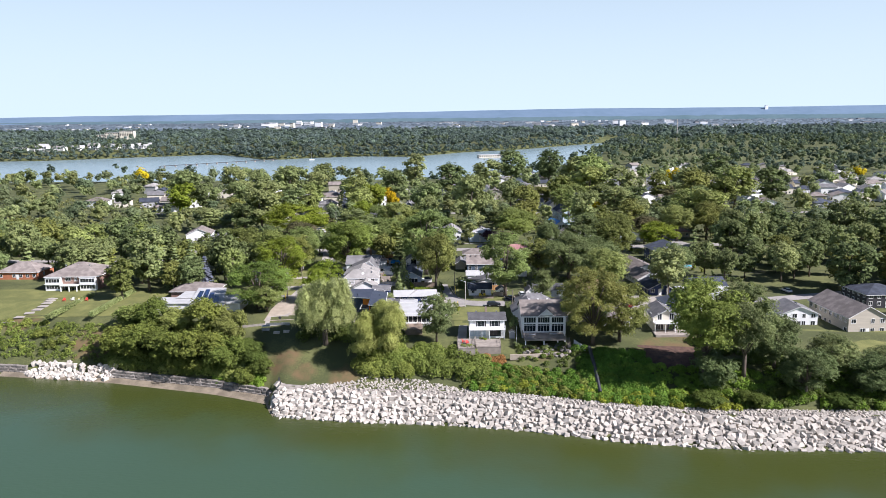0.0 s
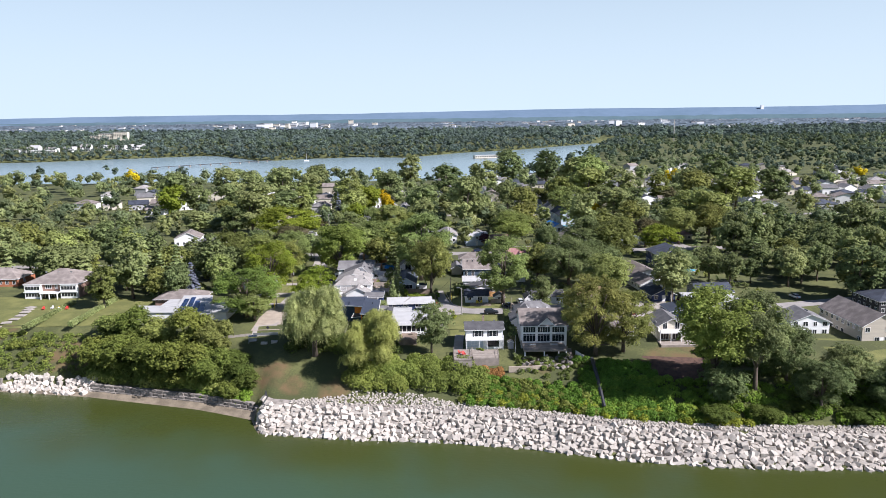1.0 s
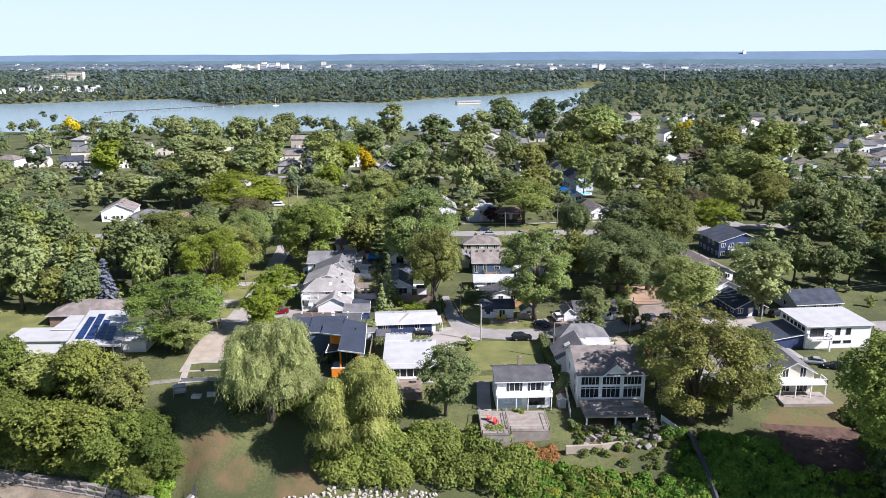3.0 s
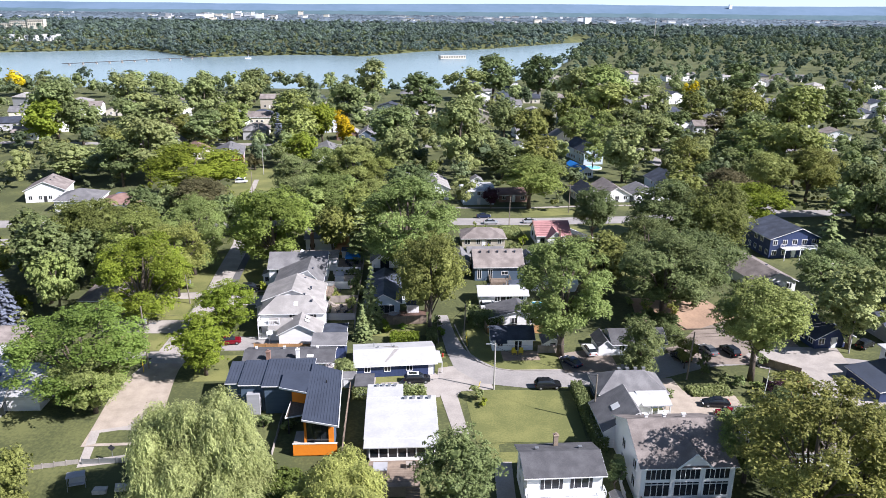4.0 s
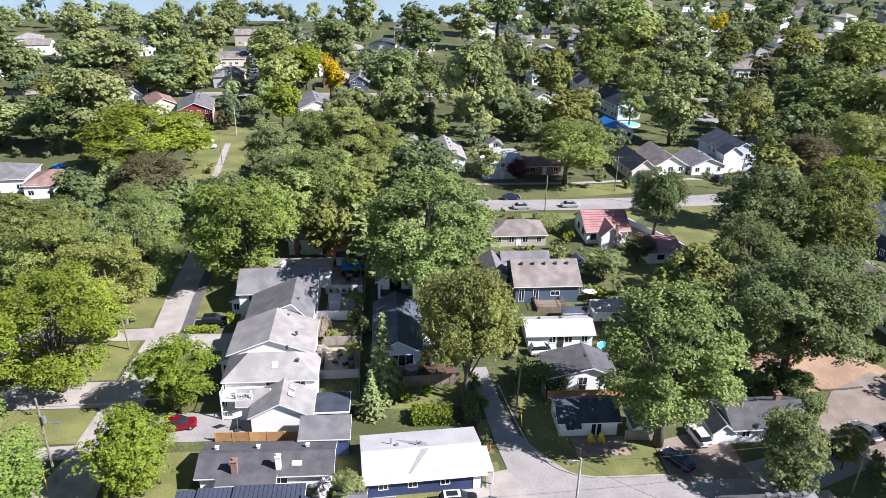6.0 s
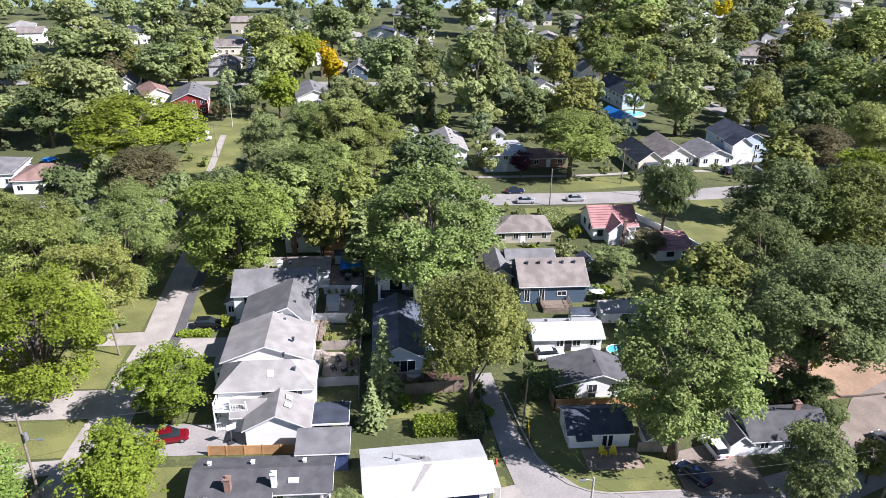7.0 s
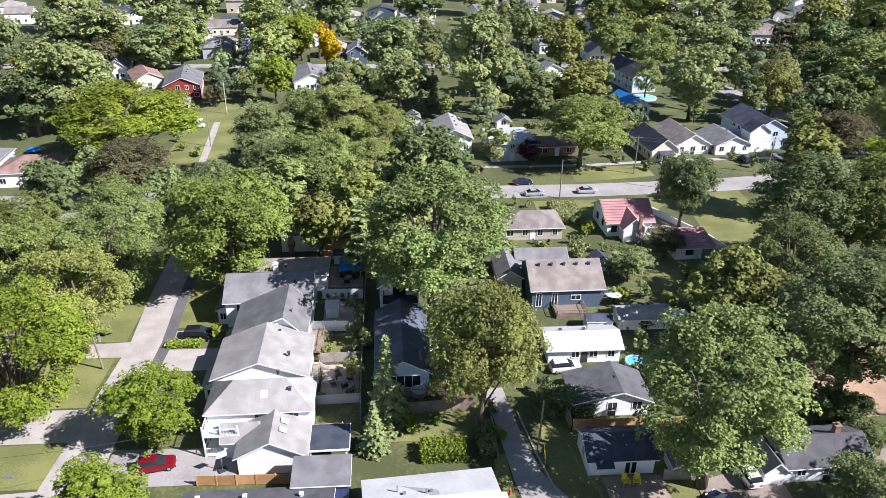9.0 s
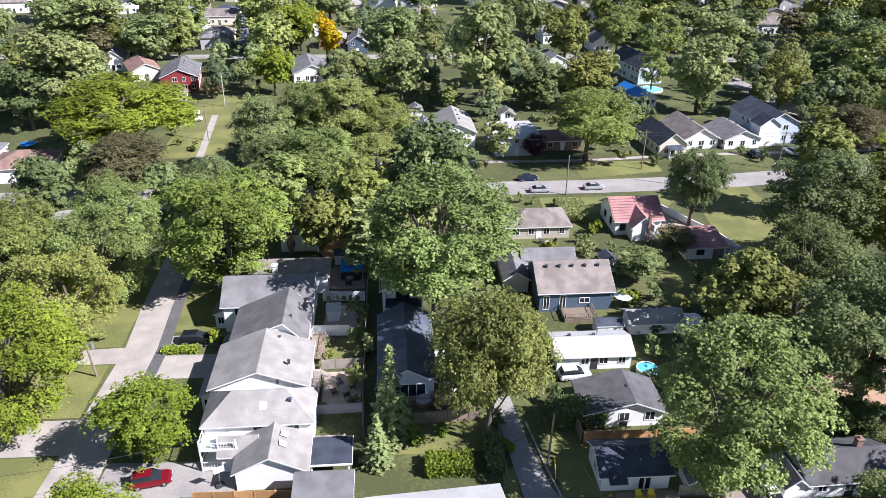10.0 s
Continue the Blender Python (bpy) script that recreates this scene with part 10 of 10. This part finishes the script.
def hedge(x0, y0, x1, y1, h, leaf, label, seed=0):
    rng = np.random.default_rng(seed)
    w, d = x1 - x0, y1 - y0
    n = int((w * d + 2 * h * (w + d)) * 55)
    k = rng.choice(5, n, p=np.array([w * d, w * h, w * h, d * h, d * h]) / (w * d + 2 * h * (w + d)))
    u, v = rng.random(n), rng.random(n)
    z0 = land((x0 + x1) / 2, (y0 + y1) / 2)
    P = np.empty((n, 3))
    N = np.zeros((n, 3))
    for i, (f, nr) in enumerate(((lambda u, v: (x0 + u * w, y0 + v * d, z0 + h + 0 * u), (0, 0, 1)), (lambda u, v: (x0 + u * w, y0 + 0 * u, z0 + v * h), (0, -1, 0)), (lambda u, v: (x0 + u * w, y1 + 0 * u, z0 + v * h), (0, 1, 0)),
                                 (lambda u, v: (x0 + 0 * u, y0 + u * d, z0 + v * h), (-1, 0, 0)), (lambda u, v: (x1 + 0 * u, y0 + u * d, z0 + v * h), (1, 0, 0)))):
        m = k == i
        P[m] = np.stack(f(u[m], v[m]), 1)
        N[m] = nr
    P += rng.normal(size=P.shape) * 0.13
    N += rng.normal(size=N.shape) * 0.6
    N /= np.linalg.norm(N, axis=1, keepdims=True)
    tagged(new("hedge", leaf_mesh("hedge", leaf_cloud(rng, P, N, 0.17), LEAF[leaf])), label, "hedge", "hedges")


hedge(-19.6, 215.0, -7.8, 217.2, 1.6, "mid", "clipped green hedge behind the white-roofed house", 1)
hedge(-13.8, 236.0, -8.6, 238.8, 1.5, "lime", "square clipped hedge in the back garden", 2)
hedge(17.4, 199, 19, 217, 1.9, "dark", "tall dark hedge beside the lawn", 3)
hedge(37.8, 214.4, 44.8, 217.6, 0.5, "mid", "low planted bed edged with stone", 4)
hedge(-6.6, 236.4, -4.8, 242, 1.3, "mid", "green hedge beside the lane", 5)
hedge(2.2, 243.2, 9, 246.6, 2.6, "dark", "dense dark hedge beside the lane", 6)
hedge(-50.5, 262.4, -45.6, 263.6, 0.7, "lime", "low yellow-green border planting", 7)
hedge(36.5, 203.4, 41.5, 205.2, 1.0, "mid", "low shrubs beside the parked cars", 8)
hedge(16.4, 304, 22, 312, 1.6, "mid", "overgrown hedge beside the bungalow", 9)
hedge(-117, 208, -115.5, 240, 1.1, "mid", "long clipped lawn hedge", 10)
hedge(-130, 206, -128.6, 236, 1.1, "mid", "long clipped lawn hedge", 11)

# bushes in the gardens
rnd = random.Random(77)
B_LAB = "rounded green garden bush"
for x, y, r, h, leaf in ((0.9, 214.5, 1.7, 2.6, "mid"), (2.0, 212.4, 1.1, 1.5, "lime"), (-15.0, 241.6, 1.6, 2.8, "lime"), (-40.4, 253, 1.2, 1.8, "dark"), (-43.6, 264.8, 1.6, 2.4, "lime"), (-24.4, 222.4, 1.7, 3.0, "blossom"), (-22.6, 219.6, 1.9, 3.4, "mid"),
                         (8.9, 185.1, 1.3, 1.4, "lime"), (19.5, 264.4, 1.2, 1.6, "mid"), (22.5, 263.6, 1.3, 1.8, "mid"), (33.5, 214.6, 1.2, 1.4, "mid"), (32.6, 206.2, 1.4, 1.8, "grey"), (42.6, 222.6, 1.5, 4.2, "dark"),
                         (45, 219, 1.4, 2.0, "mid"), (47.4, 218, 1.6, 2.0, "mid"), (50, 216.6, 1.4, 1.6, "grey"), (36.6, 240, 3.2, 5.2, "dark"), (39.4, 242, 2.6, 4.6, "dark"), (20, 250, 2.6, 4.2, "dark"), (19.6, 258, 2.4, 3.6, "mid"),
                         (69.5, 341, 1.8, 2.2, "mid"), (52.6, 337, 1.2, 1.4, "mid"), (-22.6, 268, 2.0, 5.0, "dark"), (-22.4, 262, 1.5, 4.5, "dark"), (-22.6, 254.4, 1.8, 2.6, "grey"), (18, 180.6, 1.4, 1.6, "mid"), (22, 178.8, 1.8, 1.4, "dark"),
                         (26, 178.4, 1.8, 1.3, "mid"), (31, 180, 1.8, 1.6, "dark"), (-28.8, 206, 1.6, 2.0, "mid"), (-33, 207, 1.8, 2.2, "mid"), (-36, 208, 1.4, 1.6, "light")):
    tree("bush", x, y, r, land(x, y) + h, leaf, B_LAB if leaf != "blossom" else "round bush covered with white blossom", "bush", "bush", "garden bushes")
made = 0
for _ in range(2500):
    if made > 150:
        break
    x, y = rnd.uniform(-110, 110), rnd.uniform(200, 370)
    if any(a - 1 < x < c + 1 and b - 1 < y < d + 1 for a, b, c, d in
           ((-58, 196, -43, 320), (-44, 196, -4, 248), (-5, 200, 24, 250), (-44, 236, -27, 290), (20, 196, 52, 240), (-20, 248, -11, 282), (4, 252, 18, 262), (5, 268, 18, 284), (4, 295, 17, 306), (24, 284, 48, 312), (-120, 315, 120, 331),
            (-12, 338, 100, 368), (56, 184, 92, 235), (-101, 206, -68, 242), (66, 228, 82, 284), (82, 284, 100, 304), (17, 262, 27, 269), (-30, 278, -26, 284), (-60, 320, -50, 350))) or y - shore_y(x) < 46:
        continue
    tree("bush", x, y, rnd.uniform(0.9, 2.4), GROUND + rnd.uniform(1.2, 3.6), rnd.choice(["mid", "dark", "light", "grey", "lime"]), B_LAB, "bush", "bush", "garden bushes")
    made += 1
for k in range(5):
    tree("column", -27.6 + k * 1.15, 275.2, 0.34, GROUND + 1.7, "spruce", "tiny clipped cone cedar by the white fence", "cedar", "shrub", "cedars by the fence")
for k in range(4):
    tree("column", 17.2 + k * 0.8, 294.4, 0.4, GROUND + 2.4, "spruce", "narrow cedar beside the bungalow", "cedar", "shrub", "cedars by the bungalow")


# ---- garden things ----
def round_pool(x, y, r, h, label, mat="plastic_blue"):
    p = thing("swimming_pool", label, "pool", (x, y, GROUND), 0)
    part("pool_wall", Builder().lathe([(r * 0.92, 0.02), (r, 0.0), (r, h), (r * 0.93, h), (r * 0.92, h - 0.1)], 24), M[mat], p)
    part("pool_water", Builder().lathe([(0.05, h - 0.05), (r * 0.925, h - 0.05), (r * 0.92, h - 0.08), (0.05, h - 0.08)], 24), M["pool"], p)


round_pool(17.9, 254.4, 1.5, 0.7, "small inflatable garden pool with pale rim", "fabric_white")
round_pool(65.8, 400.6, 4.0, 0.4, "far garden swimming pool with bright blue water", "fabric_white")
pl = thing("swimming_pool", "kidney-shaped pool with pale paved edge", "pool", (95.4, 281, GROUND), 0)
ring = [(5.0 * math.cos(a) * (1 + 0.18 * math.sin(2 * a)), 3.2 * math.sin(a)) for a in np.linspace(0, 2 * math.pi, 28, endpoint=False)]
part("paved_edge", Builder().prism(ring, 0.0, 0.14), M["concrete"], pl)
part("pool_water", Builder().prism([(x * 0.76, y * 0.74) for x, y in ring], 0.02, 0.16), M["pool"], pl)
gz = thing("gazebo", "blue canvas gazebo over a garden deck", "gazebo", (-24.3, 284.6, GROUND), 0)
part("canopy", Builder().add([(-1.9, -1.9, 2.2), (1.9, -1.9, 2.2), (1.9, 1.9, 2.2), (-1.9, 1.9, 2.2), (0, 0, 3.0), (-1.9, -1.9, 1.5), (1.9, -1.9, 1.5), (1.9, 1.9, 1.5), (-1.9, 1.9, 1.5)],
                             [(0, 1, 4), (1, 2, 4), (2, 3, 4), (3, 0, 4), (5, 6, 1, 0), (7, 8, 3, 2), (6, 7, 2, 1), (8, 5, 0, 3)]), M["plastic_blue"], gz)
for sx in (-1.8, 1.8):
    for sy in (-1.8, 1.8):
        part("leg", Builder().box(sx - 0.05, sy - 0.05, 0, sx + 0.05, sy + 0.05, 2.2), M["trim"], gz)
solid("garden_deck", Builder().box(-28, 279.2, GROUND, -22, 287, GROUND + 0.3), M["wood"], "brown wooden garden deck", "deck")
solid("patio", Builder().box(-28, 266.4, GROUND, -22, 275, GROUND + 0.06), M["gravel"], "grey paved back garden patio", "patio", kind="structure")
solid("patio", Builder().box(-27, 248.6, GROUND, -21.8, 256.8, GROUND + 0.06), M["gravel"], "grey paved back garden patio", "patio", kind="structure")
solid("patio", Builder().box(-12.2, 247.2, GROUND, -6.6, 252.6, GROUND + 0.06), M["mulch"], "dark garden patio with clutter", "patio", kind="structure")
cr = thing("garden_shed", "cylindrical orange cedar sauna with pale domed top", "shed", (-28.2, 300, GROUND), 0)
part("barrel", Builder().lathe([(1.7, 0), (1.8, 0.2), (1.8, 2.4), (1.6, 2.6)], 18), M["wood_orange"], cr)
part("roof", Builder().lathe([(1.95, 2.55), (1.9, 2.7), (1.2, 3.2), (0.05, 3.45)], 18), M["fabric_white"], cr)
solid("garden_deck", Builder().box(-30, 290.5, GROUND, -24.5, 298, GROUND + 0.35), M["wood_orange"], "reddish wooden garden deck", "deck")
for x, y, w, d, lab, rf in ((-26, 289.5, 3.0, 2.6, "small blue-roofed garden shed", "shingle_dark"), (-9.4, 252.6, 2.6, 2.2, "small dark garden shed with window", "shingle_dark"), (-26.6, 271, 1.9, 2.6, "small white garden shed", "roof_white"),
                         (-21.2, 220.4, 3.2, 2.4, "small grey-roofed shed beside the bungalow", "shingle_grey"), (15, 264.6, 4, 2.4, "low dark shed roof beside the deck", "shingle_dark"), (27.4, 264.6, 3.0, 3.0, "low white tarpaulin shelter by the garage", "fabric_white")):
    s_ = thing("garden_shed", lab, "shed", (x, y, GROUND), 0)
    block(s_, -w / 2, -d / 2, w / 2, d / 2, -0.1, 1.9, "gable_x", 2.5, "white" if rf != "shingle_grey" else "grey_wall", rf, over=0.12)
    part("door", Builder().box(-0.4, -d / 2 - 0.05, 0, 0.4, -d / 2 - 0.004, 1.75), M["trim"], s_)
um = thing("parasol", "white garden parasol beside the slate house", "parasol", (19.2, 271.4, GROUND), 0)
part("pole", Builder().tube([(0, 0, 0), (0, 0, 2.5)], [0.04, 0.04], 6), M["metal"], um)
part("canopy", Builder().lathe([(1.5, 2.1), (1.45, 2.16), (0.8, 2.45), (0.03, 2.65)], 10), M["fabric_white"], um)
sw = thing("garden_swing", "grey garden swing seat above the bank", "swing", (-56.6, 195.0, land(-56.6, 195)), 15)
part("seat", Builder().slab([(-1.0, -0.35, 0.5), (1.0, -0.35, 0.5), (1.0, 0.3, 0.45), (-1.0, 0.3, 0.45)], 0.08), M["grey_wall"], sw)
part("backrest", Builder().slab([(-1.0, 0.3, 0.5), (1.0, 0.3, 0.5), (1.0, 0.55, 1.1), (-1.0, 0.55, 1.1)], 0.08), M["grey_wall"], sw)
part("canopy", Builder().slab([(-1.2, -0.6, 1.9), (1.2, -0.6, 1.9), (1.2, 0.7, 2.05), (-1.2, 0.7, 2.05)], 0.06), M["grey_wall"], sw)
for sx in (-1.15, 1.15):
    for sy in (-0.7, 0.8):
        part("leg", Builder().tube([(sx, sy, -0.2), (sx, 0.1, 1.95)], [0.035, 0.035], 6), M["metal"], sw)
for x, y in ((-53.0, 193.8), (-50.2, 194.0)):
    o = new("flat_boulder", rock_mesh("flat_boulder", int(-x), M["rock"], 0.4))
    o.matrix_world = Matrix.Translation((x, y, land(x, y) + 0.15)) @ Matrix.Diagonal((1.0, 0.7, 0.8, 1))
    tagged(o, "flat pale boulder on the grass", "rock", "boulders on the bank")
sg = thing("road_sign", "small dark diamond sign at the road's end", "sign", (-53.3, 199.7, GROUND), 0)
part("post", Builder().tube([(0, 0, 0), (0, 0, 1.6)], [0.04, 0.04], 6), M["metal"], sg)
part("plate", Builder().add([(0, -0.05, 1.0), (0.55, -0.05, 1.55), (0, -0.05, 2.1), (-0.55, -0.05, 1.55), (0, 0.0, 1.0), (0.55, 0.0, 1.55), (0, 0.0, 2.1), (-0.55, 0.0, 1.55)],
                            [(0, 1, 2, 3), (7, 6, 5, 4), (0, 4, 5, 1), (1, 5, 6, 2), (2, 6, 7, 3), (3, 7, 4, 0)]), M["trim_dark"], sg)
for x, y, m_ in ((-155, 229, "plastic_red"), (-152.6, 230, "fabric_white"), (-150.4, 229.6, "plastic_yellow"), (-149, 228.4, "fabric_white"), (-147.4, 229.4, "plastic_red")):
    lounge_chair(m_, x + 20, y - 2, land(x + 20, y - 2) + 0.12, rnd.uniform(0, 360), "bright garden chair on the lawn")
bb = thing("basketball_hoop", "portable basketball hoop on the forecourt", "basketball hoop", (-37.2, 236.2, GROUND + 0.07), 30)
part("base", Builder().box(-0.5, -0.4, 0, 0.5, 0.4, 0.2), M["trim_dark"], bb)
part("post", Builder().tube([(0, 0, 0.2), (0, -0.3, 2.9)], [0.05, 0.05], 6), M["metal"], bb)
part("backboard", Builder().box(-0.6, -0.55, 2.4, 0.6, -0.5, 3.2), M["fabric_white"], bb)
hy = thing("fire_hydrant", "red fire hydrant on the grass strip", "hydrant", (-4.0, 230.4, GROUND), 0)
part("barrel", Builder().lathe([(0.16, 0), (0.13, 0.08), (0.13, 0.6), (0.16, 0.62), (0.12, 0.78), (0.03, 0.86)], 10), M["plastic_red"], hy)
tp = thing("trampoline", "round trampoline with bright blue edge pad", "trampoline", (-107.4, 354, GROUND), 0)
part("mat", Builder().lathe([(0.02, 0.84), (1.45, 0.84), (1.45, 0.88), (0.02, 0.88)], 20), M["rubber"], tp)
part("edge_pad", Builder().lathe([(1.45, 0.84), (1.95, 0.82), (1.97, 0.92), (1.45, 0.92)], 20), M["plastic_blue"], tp)
for k in range(6):
    a = k * math.pi / 3
    part("leg", Builder().tube([(1.85 * math.cos(a), 1.85 * math.sin(a), -0.05), (1.85 * math.cos(a), 1.85 * math.sin(a), 0.84)], [0.03, 0.03], 6), M["metal"], tp)
# stepping path with pale slabs through the lawn to the lake
for i in range(13):
    t = i / 12
    x, y = -141 - 14 * t + 6 * math.sin(t * 4), 230 - 34 * t
    sl = Builder().box(-1.5, -1.2, 0, 1.5, 1.2, 0.16)
    o = solid("stone_slab", sl, M["concrete"], "pale stone slab of the garden path", "paving", "garden path slabs")
    o.matrix_world = pose(x, y, land(x, y) + 0.1, 0, 0, rnd.uniform(-20, 20))


# ---- back gardens of the townhouses ----
def garden_deck(x0, y0, x1, y1, z, label, mat="wood", steps=3):
    """A raised deck of boards with posts, balustrade and steps at its far corner."""
    d = thing("garden_deck", label, "deck", (x0, y0, GROUND), 0)
    w, l = x1 - x0, y1 - y0
    n = int(l / 0.28)
    for i in range(n):
        part("plank", Builder().box(0, l * i / n, z - 0.05, w, l * (i + 1) / n - 0.02, z), M[mat], d)
    for px in (0.1, w - 0.1):
        for py in (0.1, l / 2, l - 0.1):
            part("post", Builder().box(px - 0.07, py - 0.07, -0.2, px + 0.07, py + 0.07, z - 0.05), M[mat], d)
    rail(d, [(0.08, 0.08), (w - 0.08, 0.08), (w - 0.08, l - 0.9)], z, 0.95, mat, 0.3)
    for k in range(steps):
        part("step", Builder().box(w + 0.28 * k, l - 0.85, -0.1, w + 0.28 * (k + 1), l - 0.05, z - (k + 1) * z / (steps + 1)), M[mat], d)
    return d


garden_deck(-29.3, 258.4, -27.2, 264.8, 1.2, "tan wooden back deck with balustrade and steps", "wood", 5)
garden_deck(-29.2, 248.6, -27.3, 256.4, 0.9, "brown wooden back deck with balustrade and steps", "wood_grey", 4)
garden_deck(-27.2, 241.6, -23.4, 243.4, 0.5, "small grey wooden side deck", "wood_grey", 2)


def round_table(x, y, z, label, chairs):
    t = thing("garden_table", label, "table", (x, y, z), 0)
    part("tabletop", Builder().lathe([(0.04, 0.74), (0.6, 0.74), (0.62, 0.72), (0.6, 0.70), (0.04, 0.70)], 16), M["wood_grey"], t)
    part("stem", Builder().tube([(0, 0, 0.03), (0, 0, 0.7)], [0.06, 0.05], 8), M["metal"], t)
    part("foot", Builder().lathe([(0.02, 0.04), (0.3, 0.02), (0.3, 0.0), (0.02, 0.0)], 12), M["metal"], t)
    for k in range(chairs):
        a = 2 * math.pi * k / chairs + 0.4
        lounge_chair("trim_dark", x + 1.25 * math.cos(a), y + 1.25 * math.sin(a), z, math.degrees(a) - 90, "dark metal chair at the garden table")


round_table(-24.2, 252.4, GROUND + 0.06, "round grey garden table on the patio", 4)
round_table(-24.6, 281.6, GROUND + 0.3, "round grey garden table on the deck", 3)
round_table(11.6, 300 - 6.2, GROUND, "round grey garden table behind the bungalow", 3)
solid("tarpaulin", Builder().box(-12.0, 256.6, GROUND, -8.8, 261.0, GROUND + 0.05), M["fabric_white"], "pale tarpaulin spread on the ground beside the house", "tarpaulin")
hb = thing("hot_tub", "covered round hot tub beside the small deck", "hot tub", (-13.6, 249.2, GROUND + 0.06), 0)
part("tub", Builder().lathe([(0.95, 0), (1.0, 0.1), (1.0, 0.75), (0.96, 0.8)], 20), M["wood"], hb)
part("cover", Builder().lathe([(1.04, 0.78), (1.04, 0.86), (0.9, 0.9), (0.03, 0.92)], 20), M["grey_wall"], hb)
for x, y, r, h, leaf in ((-26.4, 259.2, 0.9, 2.2, "light"), (-27.2, 263, 0.8, 1.6, "mid"), (-26.6, 249, 0.8, 1.2, "mid"), (-22.6, 249.6, 1.0, 1.6, "dark"), (-22.4, 256.4, 1.1, 1.8, "mid"), (-22.4, 259.6, 1.0, 2.4, "dark"), (-22.5, 264, 1.1, 3.0, "mid"),
                         (-9.8, 246.6, 1.0, 1.6, "mid"), (-13.4, 246.4, 0.9, 1.4, "dark"), (-11.6, 243.4, 1.1, 1.2, "vine"), (3.0, 243.6, 1.5, 2.6, "dark"), (3.4, 248, 1.6, 3.2, "dark"), (2.6, 252.6, 1.3, 2.4, "mid"), (17.6, 252.4, 1.2, 1.8, "mid"),
                         (21.6, 281, 2.0, 3.4, "dark"), (24.8, 273.6, 2.2, 3.2, "mid"), (28.4, 270.4, 2.0, 2.6, "olive"), (31.6, 268.8, 2.0, 2.8, "mid"), (22.4, 290, 1.5, 2.4, "mid"), (21.6, 297.6, 1.9, 3.4, "lime"), (20.8, 302.6, 1.6, 2.8, "mid"),
                         (39.4, 281.8, 2.2, 2.6, "dark"), (43.8, 279, 2.4, 3.0, "thicket"), (35, 279, 1.8, 2.2, "thicket"), (-4.4, 231.6, 0.9, 1.6, "mid"), (-3.9, 239.4, 1.2, 2.2, "vine"), (-4.6, 244.6, 1.3, 2.4, "dark")):
    tree("bush", x, y, r, GROUND + h, leaf, B_LAB, "bush", "bush", "garden bushes")

# ---- the plan, in units, brought to metres ----
for ob in list(scene.objects):
    if ob.parent is None and ob is not cam and ob is not sun:
        ob.matrix_world = Matrix.Scale(SCALE, 4) @ ob.matrix_world
